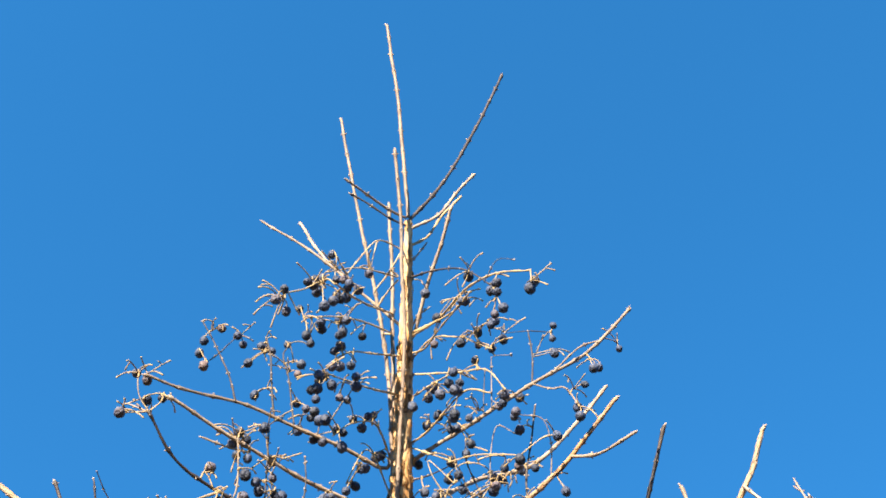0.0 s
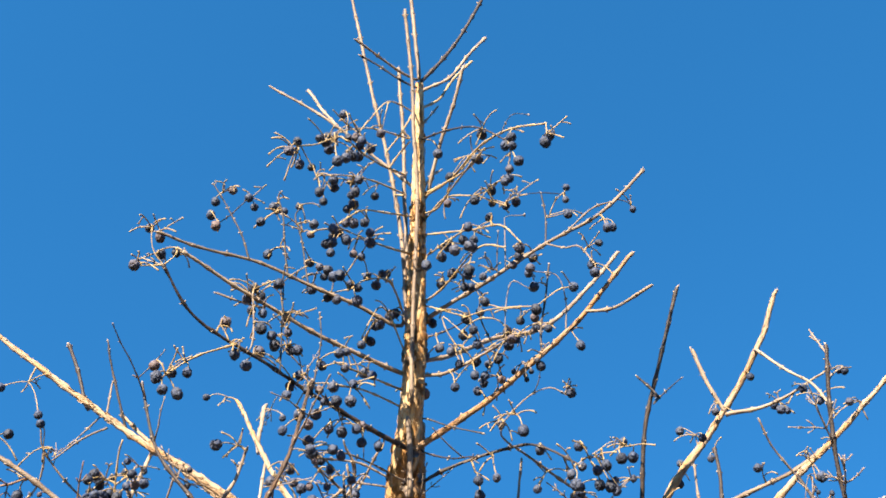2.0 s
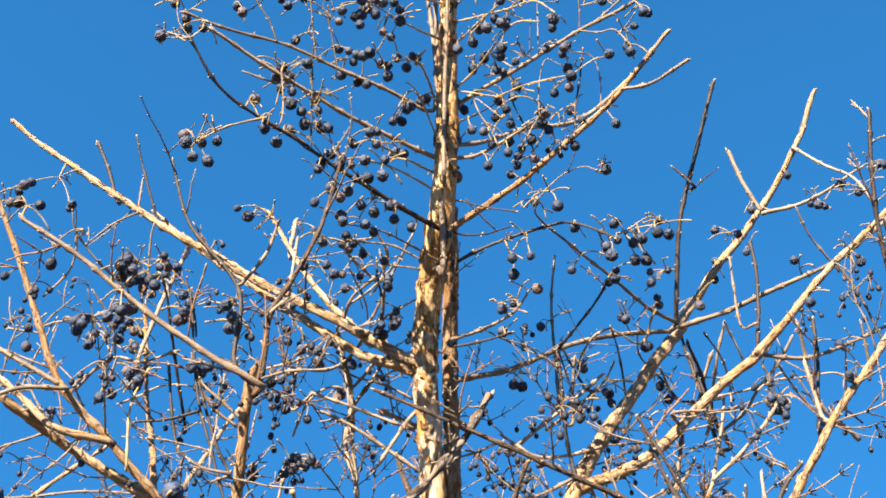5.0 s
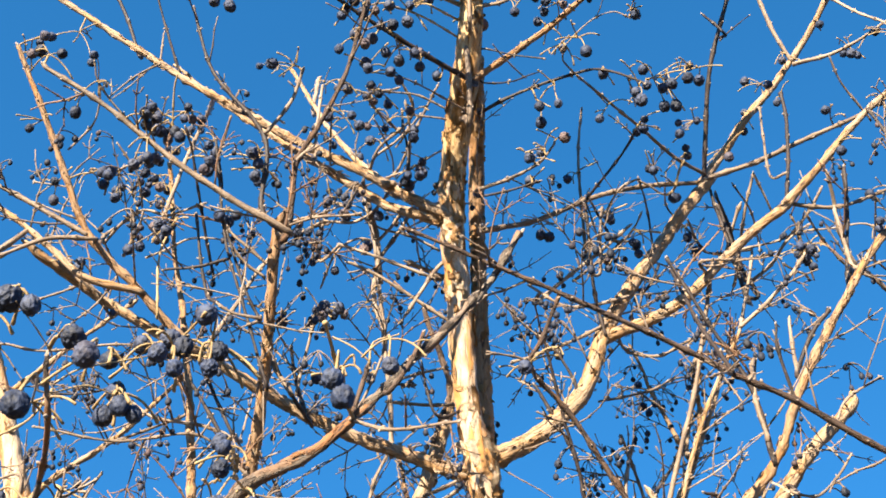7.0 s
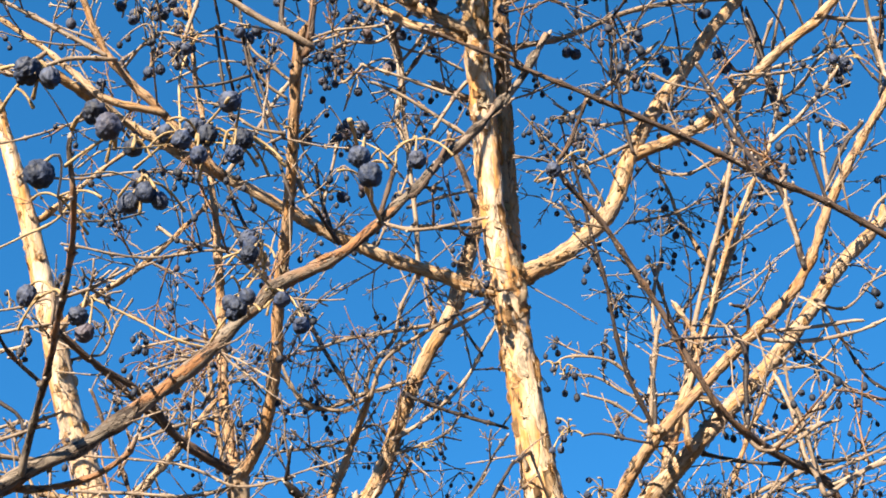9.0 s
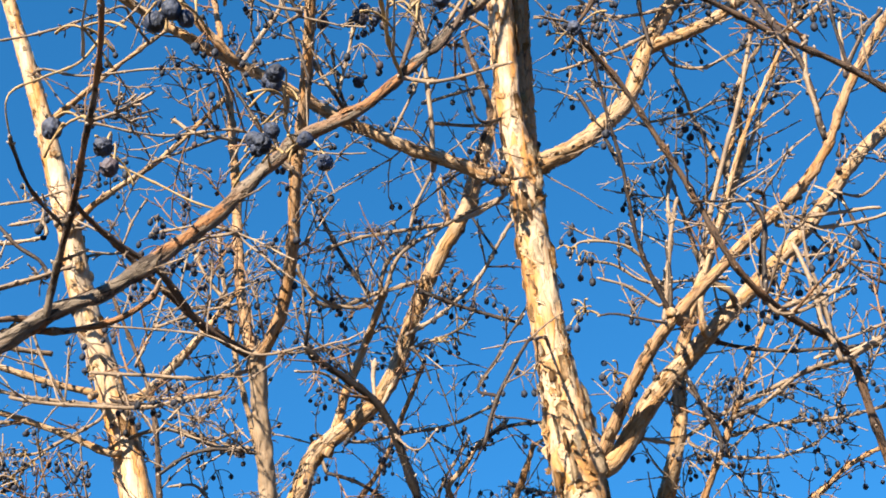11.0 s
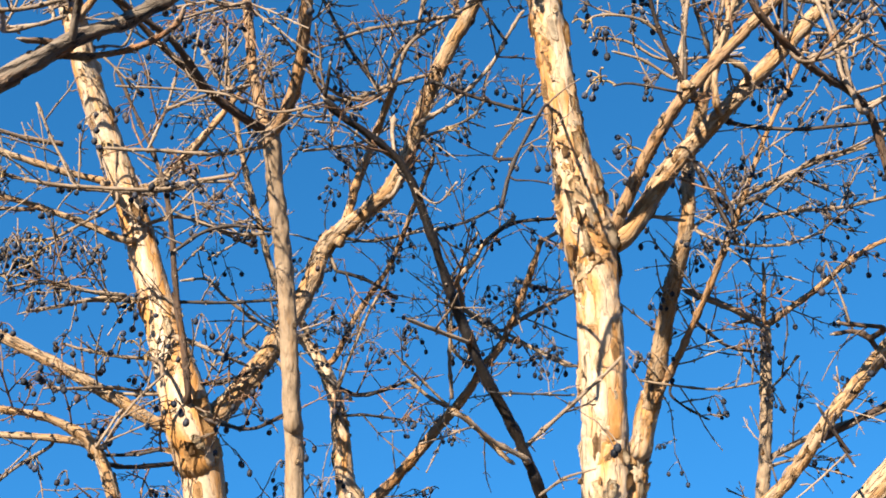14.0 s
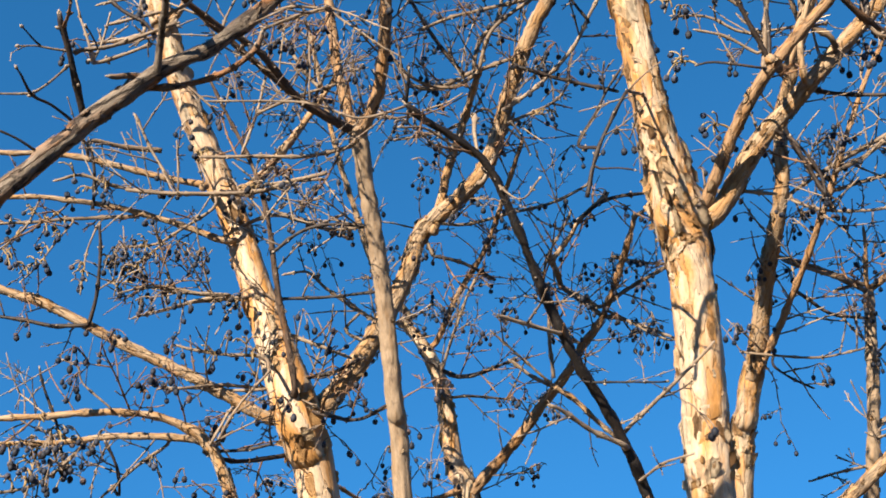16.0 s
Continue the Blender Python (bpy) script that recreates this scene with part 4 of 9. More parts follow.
limb(main_tree, [(0.134, 1.024, 3.347), (0.133, 1.014, 3.333), (0.165, 0.996, 3.324), (0.206, 0.963, 3.332)], 0.0023, 0.0021, "b")
limb(main_tree, [(0.078, 1.069, 3.307), (0.076, 1.079, 3.317), (0.077, 1.070, 3.359), (0.087, 1.057, 3.419), (0.095, 1.046, 3.474)], 0.0015, 0.0013, "d")
spray((0.089, 1.054, 3.433), [(0.066, 1.033, 3.402)])
spray((0.078, 1.069, 3.364), [(0.076, 1.088, 3.380)])
spray((0.076, 1.079, 3.317), [(0.075, 1.085, 3.297)])
limb(main_tree, [(0.105, 1.047, 3.324), (0.106, 1.028, 3.373), (0.095, 1.014, 3.407), (0.063, 1.009, 3.406)], 0.0009, 0.0006, "b")
spray((0.063, 1.009, 3.406), [(0.056, 1.001, 3.402), (0.056, 1.014, 3.407)])
limb(main_tree, [(0.026, 1.110, 3.272), (0.029, 1.117, 3.281), (0.017, 1.104, 3.344), (-0.002, 1.093, 3.396), (-0.003, 1.085, 3.431)], 0.0012, 0.0010, "d")
spray((-0.003, 1.085, 3.431), [(0.004, 1.079, 3.418)])
spray((-0.003, 1.089, 3.414), [(-0.002, 1.091, 3.410)])
spray((0.019, 1.106, 3.334), [(0.019, 1.091, 3.313)])
spray((0.021, 1.108, 3.323), [(-0.000, 1.096, 3.282), (0.011, 1.125, 3.338)])
spray((0.025, 1.113, 3.302), [(0.003, 1.125, 3.299), (0.022, 1.092, 3.272)])
limb(main_tree, [(-0.093, 1.094, 3.416), (-0.084, 1.094, 3.422), (-0.058, 1.054, 3.412), (-0.020, 0.973, 3.401), (0.011, 0.937, 3.359)], 0.0018, 0.0011, "y")
spray((-0.023, 0.980, 3.402), [(-0.033, 0.964, 3.393), (-0.026, 0.972, 3.402), (-0.031, 0.989, 3.372)])
spray((-0.042, 1.021, 3.407), [(-0.046, 1.049, 3.438), (-0.028, 1.023, 3.405), (-0.028, 1.053, 3.416)])
spray((-0.055, 1.047, 3.411), [(-0.060, 1.068, 3.436)])
limb(main_tree, [(-0.086, 1.094, 3.420), (-0.026, 1.044, 3.339)], 0.0012, 0.0009, "y")
spray((-0.031, 1.048, 3.345), [(-0.027, 1.062, 3.359)])
limb(main_tree, [(-0.093, 1.113, 3.368), (-0.084, 1.115, 3.370), (-0.052, 1.084, 3.356), (-0.023, 1.052, 3.346)], 0.0012, 0.0009, "d")
spray((-0.023, 1.052, 3.346), [(-0.020, 1.048, 3.318)])
spray((-0.065, 1.097, 3.362), [(-0.061, 1.092, 3.327)])
limb(main_tree, [(-0.031, 1.048, 3.345), (-0.033, 1.044, 3.338), (-0.002, 1.001, 3.306), (0.041, 0.941, 3.244)], 0.0011, 0.0008, "y")
spray((0.026, 0.961, 3.265), [(0.030, 0.980, 3.262)])
limb(main_tree, [(0.041, 0.941, 3.242), (0.071, 0.935, 3.272), (0.088, 0.934, 3.280)], 0.0008, 0.0008, "y")
spray((0.088, 0.934, 3.280), [(0.086, 0.910, 3.250)])
spray((0.041, 0.941, 3.242), [(0.039, 0.923, 3.217), (0.044, 0.957, 3.243)])
limb(main_tree, [(-0.082, 1.190, 3.277), (-0.075, 1.161, 3.261), (-0.040, 1.148, 3.235), (-0.001, 1.132, 3.210)], 0.0012, 0.0009, "d")
limb(main_tree, [(0.022, 1.039, 3.293), (0.020, 1.034, 3.288), (0.020, 1.018, 3.327), (0.028, 1.001, 3.368), (0.050, 0.999, 3.355)], 0.0008, 0.0006, "b")
spray((0.020, 1.029, 3.301), [(0.027, 1.051, 3.323)])
limb(main_tree, [(-0.029, 1.091, 3.297), (-0.035, 1.088, 3.321), (-0.053, 1.074, 3.344), (-0.058, 1.064, 3.361), (-0.025, 1.059, 3.313)], 0.0009, 0.0006, "y")
spray((-0.033, 1.060, 3.325), [(-0.029, 1.082, 3.345)])
spray((-0.025, 1.059, 3.313), [(-0.013, 1.063, 3.307)])
spray((-0.038, 1.086, 3.325), [(-0.047, 1.078, 3.306), (-0.035, 1.091, 3.296)])
limb(main_tree, [(-0.074, 1.252, 3.242), (-0.075, 1.226, 3.211), (-0.076, 1.208, 3.190), (-0.038, 1.189, 3.200), (0.041, 1.153, 3.210), (0.073, 1.128, 3.190), (0.113, 1.098, 3.130)], 0.0034, 0.0014, "d")
spray((0.073, 1.128, 3.190), [(0.074, 1.136, 3.191)])
spray((0.110, 1.101, 3.135), [(0.102, 1.103, 3.119), (0.105, 1.095, 3.095)])
spray((-0.012, 1.177, 3.204), [(-0.004, 1.172, 3.164), (0.000, 1.194, 3.158)])
spray((0.015, 1.165, 3.207), [(0.020, 1.171, 3.170)])
limb(main_tree, [(0.024, 1.117, 3.208), (0.017, 1.113, 3.204), (0.054, 1.099, 3.247), (0.085, 1.093, 3.263), (0.106, 1.093, 3.253)], 0.0011, 0.0007, "b")
spray((0.106, 1.093, 3.253), [(0.110, 1.079, 3.242)])
spray((0.023, 1.111, 3.211), [(0.021, 1.117, 3.214)])
spray((0.036, 1.106, 3.226), [(0.045, 1.094, 3.181)])
limb(main_tree, [(0.041, 1.153, 3.210), (0.023, 1.129, 3.206), (0.024, 1.112, 3.209)], 0.0015, 0.0011, "b")
limb(main_tree, [(0.113, 1.098, 3.130), (0.118, 1.114, 3.151), (0.141, 1.111, 3.168), (0.164, 1.107, 3.185), (0.186, 1.108, 3.180)], 0.0008, 0.0005, "y")
spray((0.129, 1.112, 3.159), [(0.124, 1.129, 3.195), (0.136, 1.102, 3.128), (0.148, 1.142, 3.141)])
spray((0.122, 1.114, 3.154), [(0.119, 1.109, 3.140)])
spray((0.147, 1.110, 3.172), [(0.149, 1.104, 3.140)])
spray((0.178, 1.108, 3.182), [(0.185, 1.131, 3.209), (0.171, 1.106, 3.155)])
spray((0.186, 1.108, 3.180), [(0.196, 1.135, 3.187)])
spray((0.137, 1.111, 3.165), [(0.157, 1.126, 3.125)])
limb(main_tree, [(-0.078, 1.180, 3.227), (-0.075, 1.190, 3.227), (-0.044, 1.133, 3.163), (-0.028, 1.096, 3.131), (-0.018, 1.072, 3.110)], 0.0015, 0.0007, "d")
limb(main_tree, [(-0.108, 1.313, 3.098), (-0.135, 1.306, 3.106), (-0.187, 1.308, 3.143), (-0.317, 1.307, 3.223), (-0.472, 1.303, 3.324), (-0.665, 1.293, 3.469), (-0.750, 1.287, 3.541)], 0.0092, 0.0030, "w")
spray((-0.649, 1.294, 3.457), [(-0.691, 1.297, 3.407), (-0.626, 1.305, 3.364)])
limb(main_tree, [(-0.107, 1.319, 3.092), (-0.142, 1.316, 3.097), (-0.186, 1.327, 3.121), (-0.250, 1.331, 3.170), (-0.352, 1.335, 3.255), (-0.443, 1.337, 3.333), (-0.517, 1.336, 3.404)], 0.0090, 0.0021, "w")
limb(main_tree, [(-0.553, 1.299, 3.384), (-0.563, 1.317, 3.397), (-0.587, 1.306, 3.452), (-0.614, 1.294, 3.508)], 0.0025, 0.0026, "d")
limb(main_tree, [(-0.489, 1.302, 3.336), (-0.493, 1.310, 3.336), (-0.518, 1.283, 3.397), (-0.536, 1.263, 3.443), (-0.545, 1.250, 3.473)], 0.0025, 0.0013, "d")
limb(main_tree, [(-0.532, 1.312, 3.374), (-0.539, 1.312, 3.377), (-0.563, 1.311, 3.330), (-0.587, 1.310, 3.290)], 0.0017, 0.0008, "b")
limb(main_tree, [(-0.537, 1.300, 3.372), (-0.532, 1.312, 3.374), (-0.535, 1.307, 3.445)], 0.0017, 0.0013, "b")
limb(main_tree, [(-0.187, 1.308, 3.143), (-0.187, 1.341, 3.167), (-0.187, 1.363, 3.184), (-0.243, 1.431, 3.326), (-0.296, 1.487, 3.456), (-0.377, 1.567, 3.690)], 0.0063, 0.0031, "w")
spray((-0.377, 1.567, 3.690), [(-0.433, 1.573, 3.700)])
spray((-0.243, 1.431, 3.326), [(-0.238, 1.430, 3.326)])
limb(main_tree, [(-0.316, 1.507, 3.514), (-0.325, 1.550, 3.555), (-0.331, 1.602, 3.664), (-0.331, 1.648, 3.764)], 0.0034, 0.0038, "w")
spray((-0.331, 1.641, 3.747), [(-0.295, 1.621, 3.708)])
limb(main_tree, [(-0.519, 1.467, 3.174), (-0.519, 1.481, 3.258), (-0.506, 1.501, 3.400), (-0.495, 1.512, 3.492), (-0.477, 1.442, 3.431), (-0.449, 1.337, 3.339)], 0.0028, 0.0037, "w")
spray((-0.507, 1.499, 3.388), [(-0.530, 1.504, 3.398)])
spray((-0.503, 1.504, 3.423), [(-0.541, 1.492, 3.421), (-0.531, 1.522, 3.460)])
spray((-0.500, 1.507, 3.454), [(-0.509, 1.481, 3.422), (-0.523, 1.486, 3.452), (-0.500, 1.513, 3.459)])
spray((-0.519, 1.473, 3.209), [(-0.534, 1.492, 3.222), (-0.515, 1.459, 3.199)])
spray((-0.519, 1.469, 3.188), [(-0.517, 1.461, 3.180), (-0.524, 1.487, 3.191)])
spray((-0.519, 1.481, 3.258), [(-0.530, 1.481, 3.257)])
spray((-0.519, 1.474, 3.216), [(-0.518, 1.476, 3.212)])
spray((-0.519, 1.472, 3.202), [(-0.519, 1.454, 3.181)])
limb(main_tree, [(-0.263, 1.307, 3.190), (-0.270, 1.312, 3.183), (-0.272, 1.281, 3.207), (-0.272, 1.251, 3.230)], 0.0019, 0.0012, "d")
spray((-0.272, 1.256, 3.226), [(-0.244, 1.232, 3.196), (-0.276, 1.252, 3.214)])
spray((-0.272, 1.263, 3.220), [(-0.235, 1.279, 3.229)])
limb(main_tree, [(-0.177, 1.308, 3.137), (-0.168, 1.271, 3.135), (-0.169, 1.263, 3.174), (-0.175, 1.257, 3.201), (-0.178, 1.250, 3.232)], 0.0022, 0.0015, "d")
spray((-0.168, 1.270, 3.138), [(-0.167, 1.265, 3.122), (-0.164, 1.288, 3.127), (-0.170, 1.279, 3.125), (-0.151, 1.291, 3.161), (-0.151, 1.266, 3.124)])
spray((-0.173, 1.259, 3.192), [(-0.161, 1.266, 3.197)])
limb(main_tree, [(-0.202, 1.328, 3.133), (-0.206, 1.364, 3.151), (-0.209, 1.388, 3.162), (-0.200, 1.394, 3.106), (-0.205, 1.401, 3.034), (-0.191, 1.406, 2.983)], 0.0020, 0.0033, "w")
spray((-0.201, 1.402, 3.021), [(-0.241, 1.392, 2.989)])
limb(main_tree, [(-0.066, 1.337, 3.163), (-0.076, 1.276, 3.111), (-0.033, 1.255, 3.116), (0.002, 1.234, 3.127), (0.019, 1.218, 3.144)], 0.0030, 0.0015, "b")
spray((0.019, 1.218, 3.144), [(0.033, 1.213, 3.153)])
spray((-0.004, 1.237, 3.126), [(-0.013, 1.222, 3.121)])
spray((0.009, 1.227, 3.134), [(0.006, 1.246, 3.157)])
limb(main_tree, [(-0.076, 1.276, 3.111), (-0.076, 1.278, 3.102), (-0.034, 1.253, 3.092), (-0.000, 1.230, 3.088)], 0.0018, 0.0014, "d")
spray((-0.009, 1.236, 3.089), [(-0.010, 1.249, 3.106)])
limb(main_tree, [(0.088, 1.399, 3.109), (0.095, 1.434, 3.139), (0.092, 1.419, 3.246), (0.092, 1.406, 3.340), (0.101, 1.394, 3.421)], 0.0028, 0.0018, "b")
spray((0.092, 1.413, 3.293), [(0.071, 1.404, 3.274)])
limb(main_tree, [(-0.181, 1.297, 3.247), (-0.177, 1.341, 3.287), (-0.227, 1.279, 3.289), (-0.184, 1.242, 3.269)], 0.0021, 0.0012, "b")
spray((-0.224, 1.276, 3.287), [(-0.228, 1.295, 3.310), (-0.217, 1.277, 3.279)])
spray((-0.210, 1.300, 3.288), [(-0.225, 1.303, 3.255)])
spray((-0.193, 1.320, 3.288), [(-0.200, 1.327, 3.279)])
limb(main_tree, [(-0.220, 1.308, 3.163), (-0.220, 1.338, 3.191), (-0.220, 1.357, 3.209), (-0.207, 1.325, 3.234), (-0.162, 1.277, 3.257), (-0.181, 1.239, 3.284)], 0.0024, 0.0016, "b")
spray((-0.203, 1.321, 3.236), [(-0.220, 1.330, 3.255)])
limb(main_tree, [(-0.049, 1.453, 2.812), (-0.046, 1.445, 2.808), (0.002, 1.441, 2.840), (0.070, 1.430, 2.911), (0.104, 1.417, 2.988), (0.138, 1.411, 3.058), (0.217, 1.401, 3.186), (0.278, 1.393, 3.272)], 0.0136, 0.0084, "w")
limb(main_tree, [(0.273, 1.393, 3.275), (0.347, 1.382, 3.396), (0.448, 1.370, 3.537), (0.508, 1.303, 3.632), (0.543, 1.250, 3.715)], 0.0068, 0.0036, "w")
spray((0.397, 1.376, 3.467), [(0.368, 1.387, 3.500), (0.388, 1.351, 3.451)])
spray((0.355, 1.381, 3.408), [(0.362, 1.402, 3.441), (0.352, 1.399, 3.394)])
spray((0.310, 1.387, 3.336), [(0.311, 1.377, 3.310)])
spray((0.483, 1.331, 3.592), [(0.482, 1.316, 3.565)])
limb(main_tree, [(0.107, 1.417, 2.987), (0.185, 1.393, 3.020), (0.270, 1.356, 3.091), (0.355, 1.321, 3.159)], 0.0084, 0.0059, "w")
limb(main_tree, [(0.356, 1.320, 3.163), (0.412, 1.285, 3.219), (0.473, 1.248, 3.280), (0.552, 1.205, 3.349), (0.676, 1.158, 3.475)], 0.0057, 0.0030, "w")
spray((0.583, 1.193, 3.380), [(0.550, 1.173, 3.364)])
spray((0.493, 1.237, 3.297), [(0.500, 1.232, 3.267)])
spray((0.526, 1.220, 3.326), [(0.526, 1.221, 3.327)])
spray((0.427, 1.276, 3.234), [(0.428, 1.270, 3.218)])
limb(main_tree, [(0.275, 1.385, 3.271), (0.270, 1.384, 3.278), (0.276, 1.307, 3.389), (0.301, 1.236, 3.495), (0.332, 1.168, 3.599)], 0.0038, 0.0031, "d")
spray((0.274, 1.339, 3.343), [(0.231, 1.340, 3.338), (0.256, 1.331, 3.335), (0.232, 1.347, 3.322)])
limb(main_tree, [(0.273, 1.393, 3.275), (0.275, 1.385, 3.271), (0.358, 1.369, 3.300), (0.457, 1.347, 3.347), (0.528, 1.331, 3.385), (0.614, 1.305, 3.456)], 0.0046, 0.0027, "b")
spray((0.469, 1.345, 3.353), [(0.454, 1.327, 3.369)])
spray((0.542, 1.327, 3.397), [(0.550, 1.340, 3.410)])
limb(main_tree, [(0.448, 1.370, 3.534), (0.423, 1.352, 3.578), (0.399, 1.328, 3.637)], 0.0033, 0.0033, "w")
spray((0.439, 1.364, 3.549), [(0.424, 1.356, 3.519)])
limb(main_tree, [(0.447, 1.371, 3.529), (0.485, 1.337, 3.509), (0.520, 1.302, 3.502), (0.567, 1.244, 3.503)], 0.0037, 0.0018, "w")
spray((0.514, 1.308, 3.503), [(0.520, 1.339, 3.526), (0.509, 1.301, 3.475), (0.525, 1.312, 3.486)])
spray((0.543, 1.273, 3.502), [(0.542, 1.273, 3.497)])
spray((0.567, 1.244, 3.503), [(0.600, 1.249, 3.520), (0.608, 1.247, 3.518)])
limb(main_tree, [(0.503, 1.309, 3.624), (0.495, 1.286, 3.596), (0.519, 1.262, 3.528), (0.541, 1.238, 3.465), (0.545, 1.218, 3.386)], 0.0028, 0.0017, "w")
spray((0.543, 1.229, 3.432), [(0.545, 1.243, 3.438)])
limb(main_tree, [(0.272, 1.384, 3.275), (0.209, 1.332, 3.260), (0.138, 1.262, 3.249), (0.080, 1.202, 3.236), (0.048, 1.170, 3.226)], 0.0029, 0.0015, "b")
spray((0.104, 1.227, 3.242), [(0.082, 1.214, 3.194)])
limb(main_tree, [(0.361, 1.317, 3.168), (0.359, 1.324, 3.172), (0.383, 1.331, 3.287), (0.393, 1.333, 3.351), (0.396, 1.335, 3.411)], 0.0028, 0.0026, "d")
spray((0.396, 1.335, 3.401), [(0.388, 1.338, 3.394)])
limb(main_tree, [(0.291, 1.266, 3.451), (0.284, 1.236, 3.416), (0.279, 1.216, 3.393), (0.264, 1.212, 3.413), (0.250, 1.209, 3.428)], 0.0021, 0.0017, "d")
limb(main_tree, [(0.279, 1.216, 3.393), (0.271, 1.219, 3.379), (0.288, 1.215, 3.399), (0.319, 1.208, 3.430)], 0.0012, 0.0008, "d")
limb(main_tree, [(-0.064, 1.362, 3.118), (-0.062, 1.340, 3.100), (0.011, 1.355, 3.139), (0.087, 1.368, 3.195), (0.166, 1.382, 3.240), (0.276, 1.403, 3.283)], 0.0041, 0.0033, "b")
spray((0.017, 1.356, 3.144), [(0.018, 1.359, 3.116), (0.029, 1.355, 3.109)])
limb(main_tree, [(0.087, 1.368, 3.195), (0.086, 1.362, 3.189), (0.123, 1.294, 3.207), (0.140, 1.253, 3.220)], 0.0024, 0.0015, "d")
spray((0.140, 1.253, 3.220), [(0.149, 1.237, 3.224), (0.157, 1.276, 3.250), (0.148, 1.278, 3.243)])
limb(main_tree, [(0.473, 1.248, 3.280), (0.472, 1.243, 3.268), (0.482, 1.237, 3.201), (0.490, 1.228, 3.098)], 0.0032, 0.0015, "d")
limb(main_tree, [(0.460, 1.354, 3.223), (0.435, 1.304, 3.174), (0.418, 1.270, 3.141), (0.420, 1.262, 3.177)], 0.0027, 0.0023, "d")
limb(main_tree, [(0.356, 1.322, 3.162), (0.431, 1.334, 3.172), (0.508, 1.339, 3.213), (0.612, 1.342, 3.281)], 0.0031, 0.0021, "b")
spray((0.489, 1.337, 3.203), [(0.487, 1.338, 3.206)])
limb(main_tree, [(0.408, 1.294, 3.027), (0.428, 1.348, 3.059), (0.441, 1.385, 3.081), (0.454, 1.366, 3.169), (0.464, 1.346, 3.262)], 0.0027, 0.0025, "d")
limb(main_tree, [(0.371, 1.327, 3.230), (0.356, 1.350, 3.246), (0.352, 1.335, 3.313), (0.353, 1.325, 3.364)], 0.0021, 0.0017, "b")
limb(main_tree, [(0.279, 1.395, 3.271), (0.284, 1.396, 3.208), (0.296, 1.395, 3.101), (0.302, 1.393, 3.040)], 0.0021, 0.0034, "d")
limb(main_tree, [(-0.064, 1.447, 2.796), (-0.083, 1.448, 2.795), (-0.171, 1.434, 2.812), (-0.277, 1.415, 2.841), (-0.349, 1.399, 2.875), (-0.421, 1.383, 2.910), (-0.529, 1.359, 2.962), (-0.621, 1.301, 2.993)], 0.0098, 0.0055, "w")
spray((-0.529, 1.359, 2.962), [(-0.524, 1.348, 2.939)], 0.58)
limb(main_tree, [(-0.421, 1.383, 2.910), (-0.423, 1.372, 2.902), (-0.490, 1.328, 2.959), (-0.557, 1.287, 3.013), (-0.602, 1.242, 3.093), (-0.649, 1.193, 3.183), (-0.673, 1.170, 3.226)], 0.0063, 0.0029, "b")
spray((-0.673, 1.170, 3.226), [(-0.633, 1.146, 3.220), (-0.647, 1.171, 3.236)])
spray((-0.667, 1.176, 3.215), [(-0.656, 1.179, 3.223)])
spray((-0.626, 1.217, 3.138), [(-0.648, 1.227, 3.135)])
spray((-0.591, 1.253, 3.073), [(-0.550, 1.247, 3.082), (-0.540, 1.242, 3.073)])
limb(main_tree, [(-0.486, 1.330, 2.955), (-0.556, 1.308, 2.960), (-0.604, 1.300, 2.998), (-0.645, 1.293, 3.031), (-0.726, 1.282, 3.084)], 0.0049, 0.0032, "w")
spray((-0.572, 1.306, 2.972), [(-0.564, 1.302, 2.981), (-0.567, 1.308, 2.976)])
limb(main_tree, [(-0.559, 1.287, 3.011), (-0.617, 1.278, 3.039), (-0.678, 1.268, 3.071), (-0.739, 1.258, 3.099)], 0.0035, 0.0025, "b")
limb(main_tree, [(-0.551, 1.290, 3.008), (-0.547, 1.271, 2.992), (-0.595, 1.264, 2.982), (-0.646, 1.260, 2.947)], 0.0031, 0.0023, "b")
limb(main_tree, [(-0.224, 1.425, 2.827), (-0.224, 1.434, 2.848), (-0.187, 1.413, 2.948), (-0.194, 1.399, 3.012), (-0.208, 1.389, 3.061), (-0.238, 1.389, 3.059)], 0.0021, 0.0011, "b")
spray((-0.199, 1.420, 2.915), [(-0.203, 1.433, 2.917)])
limb(main_tree, [(-0.090, 1.446, 2.792), (-0.135, 1.451, 2.806), (-0.207, 1.455, 2.845)], 0.0028, 0.0021, "b")
limb(main_tree, [(0.042, 1.565, 2.472), (0.034, 1.565, 2.476), (0.065, 1.496, 2.542), (0.100, 1.438, 2.592), (0.163, 1.404, 2.650), (0.234, 1.367, 2.714), (0.279, 1.338, 2.768), (0.310, 1.303, 2.842), (0.398, 1.262, 2.984), (0.461, 1.234, 3.067), (0.545, 1.180, 3.180)], 0.0086, 0.0036, "b")
spray((0.446, 1.241, 3.046), [(0.427, 1.229, 3.045)])
spray((0.065, 1.496, 2.542), [(0.026, 1.480, 2.537), (0.029, 1.482, 2.531), (0.029, 1.481, 2.556)], 0.58)
limb(main_tree, [(0.007, 1.567, 2.473), (0.042, 1.565, 2.472), (0.111, 1.541, 2.559), (0.168, 1.523, 2.621), (0.227, 1.505, 2.685), (0.287, 1.486, 2.751), (0.351, 1.463, 2.833), (0.431, 1.439, 2.920)], 0.0132, 0.0078, "w")
